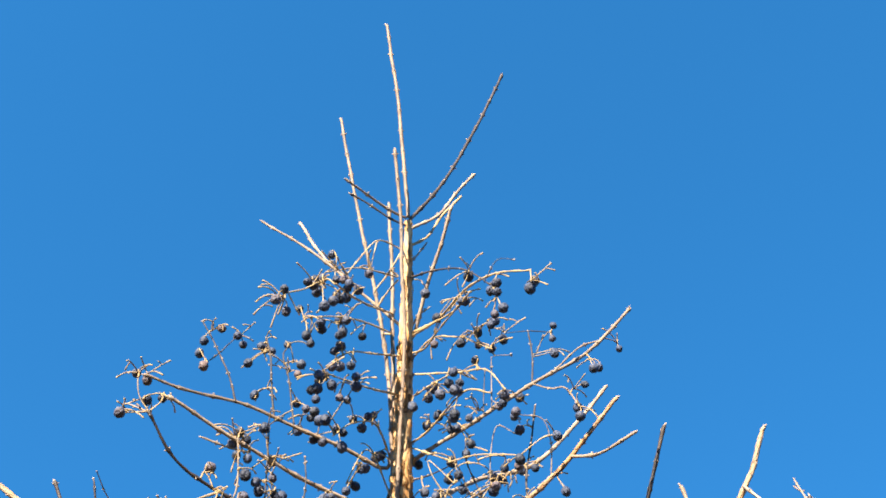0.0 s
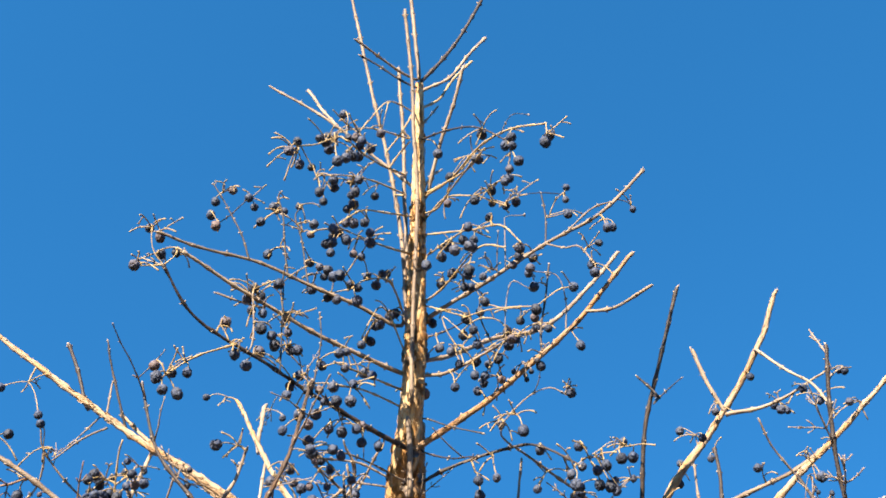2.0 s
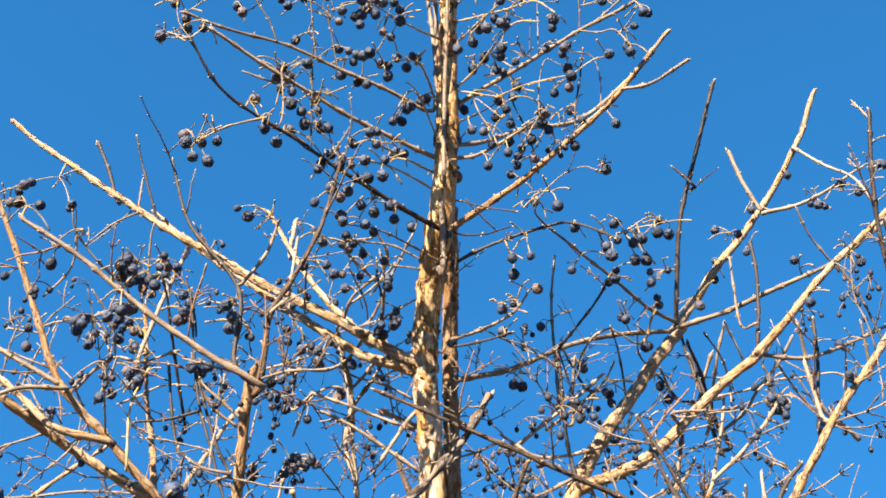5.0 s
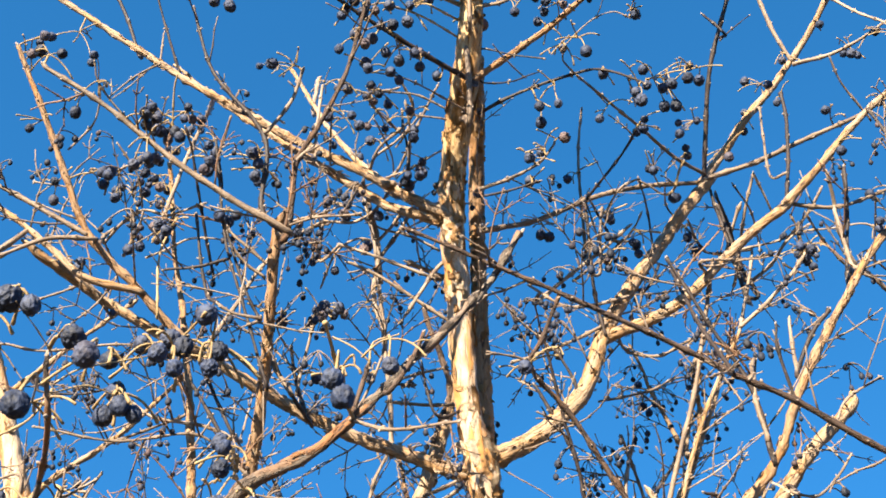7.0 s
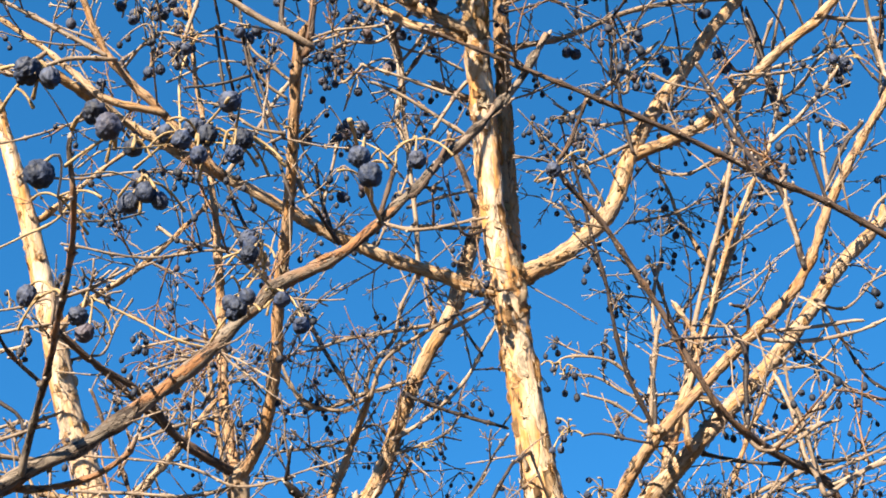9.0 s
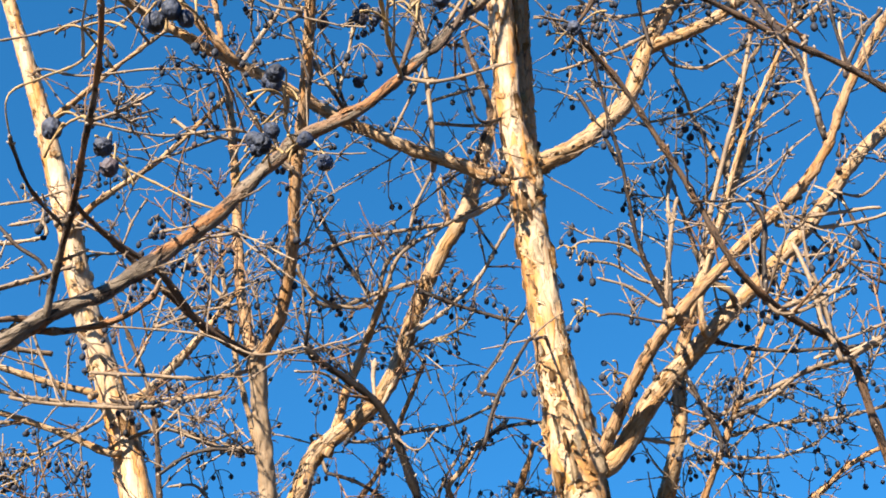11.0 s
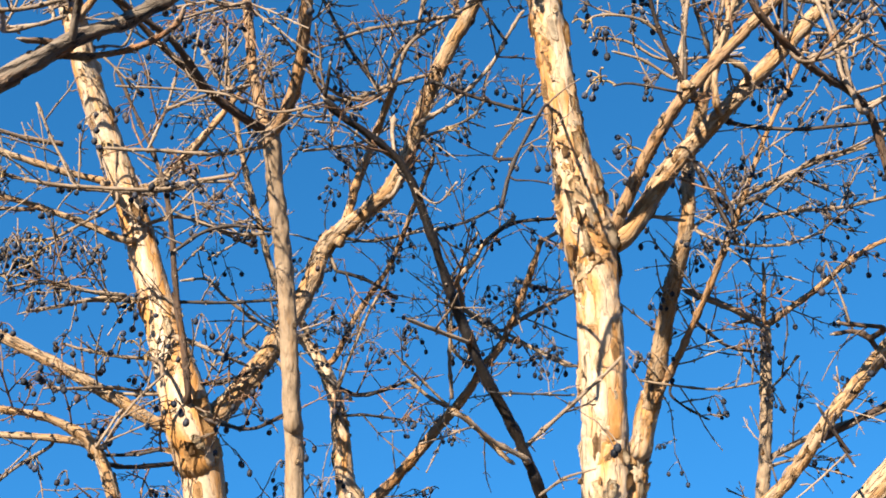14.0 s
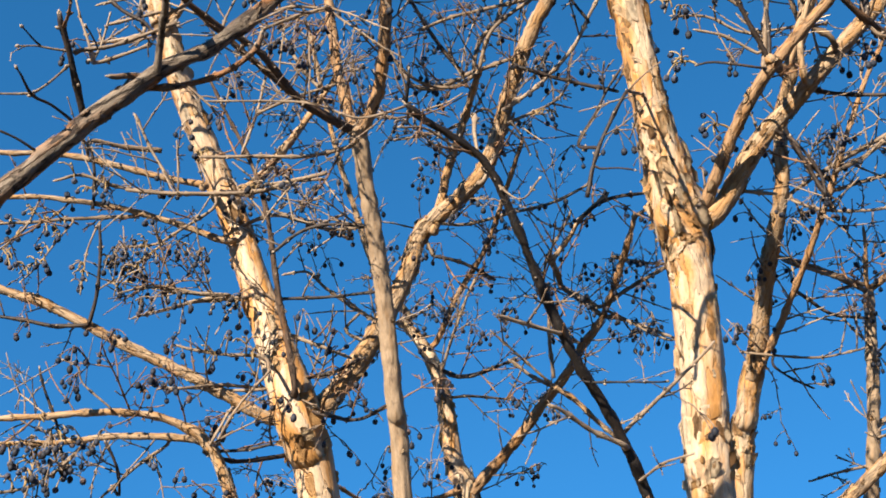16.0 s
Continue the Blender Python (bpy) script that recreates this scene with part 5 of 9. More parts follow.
limb(main_tree, [(0.163, 1.524, 2.616), (0.171, 1.551, 2.633), (0.197, 1.553, 2.626), (0.228, 1.542, 2.615), (0.277, 1.523, 2.603), (0.359, 1.488, 2.596)], 0.0035, 0.0020, "d")
limb(main_tree, [(0.102, 1.437, 2.595), (0.065, 1.398, 2.658), (0.042, 1.350, 2.741), (0.022, 1.318, 2.797), (0.000, 1.276, 2.871)], 0.0029, 0.0016, "d")
limb(main_tree, [(0.168, 1.523, 2.621), (0.151, 1.486, 2.607), (0.153, 1.465, 2.665), (0.182, 1.431, 2.758), (0.213, 1.399, 2.848), (0.267, 1.359, 2.963)], 0.0047, 0.0025, "w")
limb(main_tree, [(0.242, 1.500, 2.701), (0.222, 1.454, 2.675), (0.209, 1.424, 2.657), (0.209, 1.372, 2.717), (0.187, 1.359, 2.722)], 0.0026, 0.0019, "d")
limb(main_tree, [(0.100, 1.438, 2.592), (0.102, 1.427, 2.639), (0.101, 1.418, 2.684)], 0.0029, 0.0020, "d")
limb(main_tree, [(0.202, 1.512, 2.658), (0.186, 1.476, 2.651), (0.155, 1.464, 2.706), (0.221, 1.416, 2.934), (0.257, 1.380, 3.102)], 0.0041, 0.0027, "b")
limb(main_tree, [(0.105, 1.435, 2.597), (0.131, 1.483, 2.620), (0.154, 1.469, 2.685), (0.170, 1.460, 2.729), (0.144, 1.449, 2.780)], 0.0060, 0.0028, "w")
limb(main_tree, [(-0.691, 1.281, 2.989), (-0.665, 1.285, 2.975), (-0.641, 1.281, 2.994), (-0.635, 1.295, 3.023)], 0.0041, 0.0031, "b")
limb(main_tree, [(-0.468, 1.343, 2.940), (-0.459, 1.301, 2.905), (-0.453, 1.274, 2.881), (-0.460, 1.258, 2.956), (-0.445, 1.246, 3.010)], 0.0017, 0.0013, "y")
spray((-0.450, 1.250, 2.992), [(-0.453, 1.237, 2.979)])
limb(main_tree, [(-0.415, 1.385, 2.907), (-0.395, 1.394, 2.968), (-0.382, 1.400, 3.009), (-0.363, 1.391, 3.049), (-0.346, 1.386, 3.075)], 0.0033, 0.0026, "w")
limb(main_tree, [(-0.546, 1.294, 3.004), (-0.559, 1.346, 3.061), (-0.568, 1.381, 3.100), (-0.548, 1.377, 3.118), (-0.527, 1.373, 3.136)], 0.0026, 0.0019, "b")
spray((-0.529, 1.373, 3.135), [(-0.561, 1.379, 3.188), (-0.570, 1.387, 3.189), (-0.519, 1.348, 3.150)])
limb(main_tree, [(-0.090, 1.446, 2.792), (-0.086, 1.481, 2.801), (-0.083, 1.504, 2.807), (-0.111, 1.509, 2.786), (-0.139, 1.512, 2.770)], 0.0033, 0.0025, "w")
limb(main_tree, [(-0.103, 1.365, 2.451), (-0.121, 1.410, 2.482), (-0.100, 1.402, 2.518), (-0.088, 1.397, 2.542), (-0.072, 1.392, 2.565)], 0.0018, 0.0012, "d")
limb(main_tree, [(0.075, 1.408, 2.642), (0.080, 1.424, 2.656), (0.055, 1.419, 2.677), (0.022, 1.418, 2.683), (-0.004, 1.419, 2.679), (-0.012, 1.423, 2.662)], 0.0020, 0.0013, "b")
spray((-0.010, 1.421, 2.668), [(-0.016, 1.410, 2.659)], 0.58)
limb(main_tree, [(0.098, 1.474, 2.662), (0.077, 1.473, 2.667), (0.044, 1.469, 2.685), (0.003, 1.468, 2.687)], 0.0020, 0.0014, "b")
spray((0.006, 1.469, 2.687), [(0.003, 1.451, 2.673)], 0.58)
limb(main_tree, [(0.100, 1.429, 2.634), (0.116, 1.511, 2.680), (0.126, 1.566, 2.710), (0.140, 1.552, 2.775), (0.140, 1.539, 2.837), (0.152, 1.527, 2.893)], 0.0033, 0.0023, "w")
limb(main_tree, [(0.084, 1.418, 2.626), (0.092, 1.451, 2.648), (0.098, 1.474, 2.662), (0.139, 1.473, 2.667), (0.182, 1.472, 2.671)], 0.0020, 0.0017, "b")
limb(main_tree, [(0.237, 1.410, 2.720), (0.232, 1.413, 2.709), (0.294, 1.412, 2.711), (0.350, 1.410, 2.723), (0.389, 1.406, 2.740)], 0.0027, 0.0020, "w")
limb(main_tree, [(0.331, 1.448, 2.784), (0.308, 1.403, 2.754), (0.339, 1.404, 2.751), (0.370, 1.398, 2.778), (0.388, 1.393, 2.804)], 0.0020, 0.0014, "b")
limb(main_tree, [(0.278, 1.412, 2.710), (0.279, 1.415, 2.700), (0.310, 1.421, 2.670), (0.347, 1.426, 2.644), (0.380, 1.427, 2.640)], 0.0020, 0.0017, "d")
limb(main_tree, [(0.329, 1.471, 2.806), (0.331, 1.448, 2.784), (0.353, 1.459, 2.734), (0.376, 1.467, 2.692), (0.402, 1.471, 2.675)], 0.0021, 0.0017, "d")
limb(main_tree, [(0.270, 1.465, 2.702), (0.316, 1.463, 2.711), (0.347, 1.457, 2.741)], 0.0021, 0.0014, "b")
limb(main_tree, [(0.095, 1.438, 2.590), (0.080, 1.393, 2.561), (0.031, 1.391, 2.569), (0.012, 1.392, 2.567)], 0.0016, 0.0012, "d")
spray((0.012, 1.392, 2.567), [(-0.013, 1.410, 2.593), (-0.012, 1.397, 2.576), (-0.011, 1.389, 2.561), (-0.014, 1.393, 2.550), (-0.026, 1.373, 2.539)], 0.58)
limb(main_tree, [(0.018, 1.393, 3.043), (0.013, 1.414, 3.041), (0.060, 1.405, 3.084), (0.116, 1.394, 3.134), (0.151, 1.387, 3.169)], 0.0030, 0.0023, "w")
limb(main_tree, [(0.100, 1.402, 3.001), (0.106, 1.401, 3.002), (0.068, 1.406, 2.980), (0.008, 1.412, 2.951), (-0.021, 1.415, 2.940)], 0.0026, 0.0018, "b")
limb(main_tree, [(0.107, 1.416, 2.994), (0.104, 1.405, 2.984), (0.093, 1.394, 3.035), (0.088, 1.382, 3.095), (0.083, 1.363, 3.183)], 0.0026, 0.0023, "d")
limb(main_tree, [(0.089, 1.386, 3.075), (0.100, 1.386, 3.074), (0.104, 1.374, 3.130), (0.108, 1.364, 3.179)], 0.0026, 0.0019, "b")
spray((0.107, 1.366, 3.167), [(0.115, 1.366, 3.160)])
limb(main_tree, [(0.138, 1.411, 3.058), (0.131, 1.393, 3.041), (0.085, 1.396, 3.027), (0.047, 1.397, 3.025), (0.003, 1.391, 3.052)], 0.0026, 0.0019, "w")
limb(main_tree, [(0.151, 1.409, 3.080), (0.161, 1.418, 3.070), (0.174, 1.415, 3.083), (0.189, 1.408, 3.115)], 0.0023, 0.0019, "d")
limb(main_tree, [(0.301, 1.394, 3.050), (0.315, 1.391, 3.051), (0.295, 1.382, 3.095), (0.289, 1.376, 3.121), (0.272, 1.361, 3.191)], 0.0030, 0.0023, "d")
limb(main_tree, [(0.268, 1.358, 2.968), (0.278, 1.384, 2.988), (0.292, 1.372, 3.045), (0.307, 1.359, 3.107)], 0.0026, 0.0019, "w")
limb(main_tree, [(0.241, 1.368, 3.067), (0.226, 1.338, 3.060), (0.286, 1.336, 3.068), (0.328, 1.334, 3.081)], 0.0022, 0.0015, "b")
limb(main_tree, [(0.268, 1.358, 2.968), (0.309, 1.350, 3.006), (0.352, 1.339, 3.057), (0.371, 1.333, 3.085)], 0.0029, 0.0022, "w")
spray((0.371, 1.333, 3.085), [(0.354, 1.311, 3.072), (0.369, 1.313, 3.070)])
spray((0.368, 1.334, 3.080), [(0.371, 1.340, 3.079)])
spray((0.371, 1.333, 3.085), [(0.373, 1.331, 3.087), (0.372, 1.310, 3.056)], 0.58)
spray((0.365, 1.335, 3.076), [(0.375, 1.357, 3.092)], 0.58)
limb(main_tree, [(0.404, 1.260, 2.991), (0.408, 1.294, 3.027), (0.403, 1.285, 3.068), (0.397, 1.276, 3.110)], 0.0032, 0.0025, "w")
limb(main_tree, [(0.317, 1.299, 2.854), (0.316, 1.327, 2.874), (0.343, 1.315, 2.930), (0.368, 1.308, 2.962)], 0.0031, 0.0024, "d")
limb(main_tree, [(0.316, 1.327, 2.874), (0.315, 1.318, 2.913), (0.316, 1.311, 2.948)], 0.0024, 0.0021, "w")
limb(main_tree, [(0.120, 1.413, 2.992), (0.142, 1.454, 2.997), (0.184, 1.455, 2.992), (0.216, 1.451, 3.010), (0.250, 1.447, 3.029)], 0.0023, 0.0019, "b")
limb(main_tree, [(0.039, 1.345, 2.751), (0.049, 1.403, 2.790), (0.057, 1.441, 2.816), (0.042, 1.434, 2.849), (0.007, 1.421, 2.910)], 0.0025, 0.0022, "d")
limb(main_tree, [(0.058, 1.431, 2.899), (0.064, 1.425, 2.892), (0.059, 1.419, 2.920), (0.038, 1.410, 2.960)], 0.0025, 0.0018, "d")
spray((0.040, 1.411, 2.957), [(0.043, 1.428, 2.965)])
limb(main_tree, [(-0.171, 1.434, 2.812), (-0.171, 1.503, 2.856), (-0.170, 1.549, 2.886), (-0.181, 1.524, 3.002), (-0.191, 1.506, 3.089), (-0.207, 1.485, 3.189), (-0.228, 1.467, 3.273)], 0.0038, 0.0029, "w")
limb(main_tree, [(-0.092, 1.379, 2.965), (-0.097, 1.378, 2.970), (-0.118, 1.375, 2.983), (-0.155, 1.370, 3.006), (-0.199, 1.364, 3.032), (-0.240, 1.360, 3.051)], 0.0029, 0.0022, "b")
limb(main_tree, [(-0.127, 1.363, 3.039), (-0.117, 1.373, 3.039), (-0.170, 1.369, 3.057), (-0.215, 1.366, 3.073), (-0.253, 1.363, 3.085)], 0.0026, 0.0019, "w")
limb(main_tree, [(-0.201, 1.396, 3.088), (-0.202, 1.402, 3.095), (-0.178, 1.394, 3.134), (-0.162, 1.387, 3.166)], 0.0034, 0.0023, "b")
limb(main_tree, [(-0.101, 1.343, 3.047), (-0.118, 1.360, 3.054), (-0.141, 1.367, 3.018), (-0.162, 1.376, 2.979)], 0.0033, 0.0022, "w")
limb(main_tree, [(-0.179, 1.528, 2.983), (-0.186, 1.556, 2.997), (-0.139, 1.552, 3.016), (-0.097, 1.549, 3.028)], 0.0024, 0.0020, "b")
limb(main_tree, [(-0.177, 1.534, 2.954), (-0.177, 1.577, 2.983), (-0.177, 1.606, 3.003), (-0.128, 1.606, 3.001), (-0.083, 1.605, 3.005)], 0.0029, 0.0024, "b")
limb(main_tree, [(-0.253, 1.363, 3.085), (-0.279, 1.386, 3.074), (-0.279, 1.377, 3.117), (-0.277, 1.370, 3.152)], 0.0022, 0.0015, "b")
limb(main_tree, [(-0.083, 1.417, 2.865), (-0.117, 1.387, 2.832), (-0.133, 1.378, 2.870), (-0.140, 1.372, 2.902)], 0.0021, 0.0014, "d")
limb(main_tree, [(-0.118, 1.376, 2.400), (-0.106, 1.367, 2.445), (-0.088, 1.359, 2.482), (-0.071, 1.353, 2.510), (-0.055, 1.419, 2.550), (-0.030, 1.518, 2.610)], 0.0023, 0.0015, "d")
limb(main_tree, [(-0.109, 1.369, 2.434), (-0.103, 1.370, 2.430), (-0.085, 1.370, 2.430), (-0.068, 1.370, 2.427)], 0.0012, 0.0009, "d")
limb(main_tree, [(0.059, 1.559, 2.494), (0.059, 1.587, 2.512), (0.090, 1.588, 2.511), (0.124, 1.588, 2.507)], 0.0028, 0.0021, "w")
limb(main_tree, [(0.216, 1.376, 2.698), (0.237, 1.410, 2.720), (0.292, 1.409, 2.725), (0.357, 1.407, 2.736)], 0.0027, 0.0020, "w")
limb(main_tree, [(0.093, 1.427, 2.611), (0.089, 1.434, 2.608), (0.054, 1.430, 2.629), (0.021, 1.428, 2.638)], 0.0019, 0.0016, "b")
limb(main_tree, [(0.095, 1.438, 2.590), (0.099, 1.431, 2.624), (0.105, 1.418, 2.686), (0.116, 1.407, 2.738)], 0.0032, 0.0023, "b")
limb(main_tree, [(0.164, 1.516, 2.464), (0.159, 1.510, 2.491), (0.134, 1.502, 2.531), (0.121, 1.538, 2.569)], 0.0023, 0.0016, "d")

# left tree
limb(left_tree, [(-0.621, 1.738, 2.621), (-0.626, 1.765, 2.640), (-0.684, 1.752, 2.647), (-0.746, 1.738, 2.659), (-0.799, 1.725, 2.669), (-0.852, 1.714, 2.671), (-0.904, 1.705, 2.668), (-1.045, 1.675, 2.676)], 0.0052, 0.0035, "w")
limb(left_tree, [(-0.553, 1.750, 2.614), (-0.613, 1.737, 2.610), (-0.680, 1.722, 2.607), (-0.732, 1.709, 2.612), (-0.776, 1.695, 2.624), (-0.811, 1.689, 2.613)], 0.0031, 0.0019, "b")
spray((-0.750, 1.703, 2.617), [(-0.744, 1.688, 2.602)], 0.58)
spray((-0.743, 1.705, 2.615), [(-0.736, 1.681, 2.590)], 0.58)
spray((-0.788, 1.693, 2.620), [(-0.777, 1.671, 2.601)], 0.58)
limb(left_tree, [(-0.581, 1.809, 2.579), (-0.592, 1.782, 2.557), (-0.642, 1.769, 2.574), (-0.695, 1.755, 2.587), (-0.756, 1.740, 2.599), (-0.808, 1.729, 2.603), (-0.860, 1.718, 2.604), (-0.998, 1.693, 2.592)], 0.0051, 0.0031, "w")
spray((-0.804, 1.730, 2.603), [(-0.803, 1.743, 2.596), (-0.800, 1.709, 2.601)], 0.58)
limb(left_tree, [(-0.711, 1.755, 2.587), (-0.756, 1.745, 2.583), (-0.799, 1.735, 2.577), (-0.856, 1.722, 2.567), (-0.940, 1.701, 2.555)], 0.0031, 0.0019, "b")
spray((-0.877, 1.716, 2.564), [(-0.878, 1.707, 2.569), (-0.884, 1.741, 2.573), (-0.883, 1.729, 2.557)], 0.58)
spray((-0.837, 1.726, 2.570), [(-0.852, 1.751, 2.576), (-0.821, 1.710, 2.543)], 0.58)
spray((-0.813, 1.731, 2.575), [(-0.824, 1.741, 2.566), (-0.801, 1.723, 2.561)], 0.58)
limb(left_tree, [(-0.773, 1.737, 2.600), (-0.771, 1.734, 2.592), (-0.767, 1.714, 2.634), (-0.770, 1.698, 2.667)], 0.0027, 0.0019, "d")
spray((-0.769, 1.724, 2.613), [(-0.797, 1.736, 2.620), (-0.762, 1.710, 2.601)], 0.58)
limb(left_tree, [(-0.762, 1.749, 2.426), (-0.750, 1.734, 2.464), (-0.745, 1.716, 2.514), (-0.746, 1.702, 2.549)], 0.0030, 0.0019, "d")
spray((-0.745, 1.717, 2.510), [(-0.742, 1.728, 2.507), (-0.739, 1.744, 2.512)], 0.58)
limb(left_tree, [(-0.767, 1.759, 2.427), (-0.762, 1.749, 2.424), (-0.806, 1.745, 2.422), (-0.844, 1.740, 2.430), (-0.873, 1.736, 2.434), (-0.963, 1.723, 2.450)], 0.0030, 0.0023, "d")
limb(left_tree, [(-0.493, 1.841, 2.328), (-0.521, 1.834, 2.316), (-0.580, 1.816, 2.341), (-0.654, 1.794, 2.375), (-0.728, 1.771, 2.409), (-0.780, 1.755, 2.433), (-0.832, 1.739, 2.457), (-0.876, 1.728, 2.469), (-1.021, 1.688, 2.518)], 0.0099, 0.0049, "w")
limb(left_tree, [(-0.566, 1.799, 2.478), (-0.621, 1.778, 2.479), (-0.663, 1.761, 2.483), (-0.688, 1.751, 2.482), (-0.722, 1.740, 2.466)], 0.0027, 0.0015, "b")
spray((-0.722, 1.740, 2.466), [(-0.722, 1.744, 2.464)], 0.58)
spray((-0.663, 1.761, 2.483), [(-0.660, 1.760, 2.489)], 0.58)
limb(left_tree, [(-0.572, 1.832, 2.491), (-0.566, 1.799, 2.480), (-0.621, 1.780, 2.472), (-0.662, 1.767, 2.453), (-0.697, 1.756, 2.439)], 0.0027, 0.0015, "w")
limb(left_tree, [(-0.539, 1.840, 2.362), (-0.533, 1.825, 2.355), (-0.579, 1.809, 2.349), (-0.628, 1.791, 2.346), (-0.666, 1.777, 2.342)], 0.0023, 0.0015, "w")
limb(left_tree, [(-0.590, 1.762, 2.259), (-0.603, 1.756, 2.272), (-0.635, 1.744, 2.287), (-0.675, 1.733, 2.294), (-0.737, 1.721, 2.293), (-0.798, 1.711, 2.285), (-0.858, 1.700, 2.281), (-0.969, 1.681, 2.266)], 0.0062, 0.0031, "w")
spray((-0.798, 1.711, 2.285), [(-0.796, 1.711, 2.271)], 0.58)
limb(left_tree, [(-0.600, 1.763, 2.264), (-0.662, 1.748, 2.266), (-0.723, 1.735, 2.266), (-0.784, 1.723, 2.256), (-0.849, 1.709, 2.250), (-0.952, 1.688, 2.232)], 0.0051, 0.0028, "w")
spray((-0.833, 1.712, 2.252), [(-0.816, 1.691, 2.220)], 0.58)
spray((-0.811, 1.717, 2.254), [(-0.810, 1.721, 2.246), (-0.813, 1.743, 2.259), (-0.810, 1.700, 2.247), (-0.813, 1.694, 2.238)], 0.58)
spray((-0.758, 1.728, 2.260), [(-0.757, 1.731, 2.255)], 0.58)
limb(left_tree, [(-0.773, 1.738, 2.228), (-0.767, 1.752, 2.217), (-0.773, 1.740, 2.250), (-0.780, 1.728, 2.284), (-0.795, 1.713, 2.324), (-0.802, 1.704, 2.348)], 0.0029, 0.0014, "d")
spray((-0.777, 1.734, 2.267), [(-0.787, 1.740, 2.265), (-0.786, 1.754, 2.273), (-0.763, 1.709, 2.249)], 0.58)
spray((-0.778, 1.731, 2.275), [(-0.761, 1.715, 2.268), (-0.796, 1.750, 2.279)], 0.58)
spray((-0.767, 1.751, 2.220), [(-0.768, 1.744, 2.215), (-0.748, 1.761, 2.215), (-0.771, 1.731, 2.197)], 0.58)
limb(left_tree, [(-0.641, 1.753, 2.266), (-0.644, 1.763, 2.261), (-0.675, 1.753, 2.233), (-0.698, 1.745, 2.206), (-0.715, 1.738, 2.187)], 0.0025, 0.0018, "b")
spray((-0.664, 1.757, 2.243), [(-0.666, 1.771, 2.238), (-0.673, 1.781, 2.245), (-0.654, 1.748, 2.228)], 0.58)
limb(left_tree, [(-0.738, 1.732, 2.264), (-0.740, 1.742, 2.265), (-0.765, 1.739, 2.235), (-0.789, 1.735, 2.213), (-0.821, 1.729, 2.198), (-0.872, 1.718, 2.189)], 0.0025, 0.0017, "b")
spray((-0.787, 1.736, 2.215), [(-0.777, 1.712, 2.214), (-0.785, 1.726, 2.203), (-0.791, 1.754, 2.203)], 0.58)
spray((-0.797, 1.734, 2.209), [(-0.790, 1.711, 2.203)], 0.58)
spray((-0.810, 1.731, 2.203), [(-0.811, 1.731, 2.198)], 0.58)
spray((-0.825, 1.728, 2.197), [(-0.826, 1.732, 2.198), (-0.827, 1.713, 2.211)], 0.58)
limb(left_tree, [(-0.702, 1.743, 2.202), (-0.697, 1.757, 2.195), (-0.699, 1.740, 2.227), (-0.712, 1.724, 2.255)], 0.0021, 0.0018, "d")
limb(left_tree, [(-0.575, 1.760, 2.262), (-0.581, 1.764, 2.260), (-0.565, 1.763, 2.297), (-0.545, 1.763, 2.327), (-0.517, 1.763, 2.358)], 0.0022, 0.0015, "b")
limb(left_tree, [(-0.583, 1.766, 2.249), (-0.577, 1.765, 2.253), (-0.539, 1.755, 2.250), (-0.504, 1.745, 2.253)], 0.0029, 0.0018, "d")
limb(left_tree, [(-0.711, 1.726, 2.294), (-0.706, 1.715, 2.297), (-0.740, 1.698, 2.325), (-0.747, 1.689, 2.345), (-0.764, 1.683, 2.351)], 0.0014, 0.0011, "b")
limb(left_tree, [(-0.799, 1.735, 2.577), (-0.796, 1.729, 2.568), (-0.814, 1.725, 2.537), (-0.832, 1.722, 2.502), (-0.850, 1.718, 2.477)], 0.0015, 0.0011, "b")
spray((-0.810, 1.726, 2.545), [(-0.809, 1.721, 2.539)], 0.58)
spray((-0.821, 1.724, 2.523), [(-0.847, 1.749, 2.541)], 0.58)
spray((-0.833, 1.721, 2.500), [(-0.832, 1.714, 2.495)], 0.58)
spray((-0.829, 1.722, 2.508), [(-0.815, 1.714, 2.490), (-0.815, 1.723, 2.490), (-0.818, 1.712, 2.498)], 0.58)
spray((-0.842, 1.719, 2.487), [(-0.858, 1.711, 2.499)], 0.58)
limb(left_tree, [(-0.746, 1.702, 2.549), (-0.757, 1.729, 2.567), (-0.767, 1.726, 2.528), (-0.769, 1.724, 2.493), (-0.768, 1.721, 2.459)], 0.0015, 0.0011, "b")
spray((-0.769, 1.722, 2.471), [(-0.775, 1.736, 2.474), (-0.776, 1.735, 2.470)], 0.58)
spray((-0.769, 1.723, 2.485), [(-0.761, 1.705, 2.473)], 0.58)
spray((-0.769, 1.724, 2.499), [(-0.780, 1.710, 2.492)], 0.58)
limb(left_tree, [(-0.843, 1.722, 2.604), (-0.845, 1.723, 2.597), (-0.854, 1.719, 2.561), (-0.872, 1.714, 2.534), (-0.891, 1.709, 2.515)], 0.0016, 0.0011, "b")
spray((-0.865, 1.716, 2.545), [(-0.867, 1.727, 2.544)], 0.58)
spray((-0.850, 1.721, 2.579), [(-0.861, 1.719, 2.580)], 0.58)
spray((-0.883, 1.712, 2.523), [(-0.879, 1.731, 2.512), (-0.856, 1.692, 2.486)], 0.58)
limb(left_tree, [(-0.795, 1.720, 2.255), (-0.802, 1.734, 2.256), (-0.805, 1.733, 2.227), (-0.807, 1.731, 2.198), (-0.811, 1.730, 2.177)], 0.0014, 0.0010, "b")
spray((-0.805, 1.733, 2.227), [(-0.838, 1.760, 2.235)], 0.58)
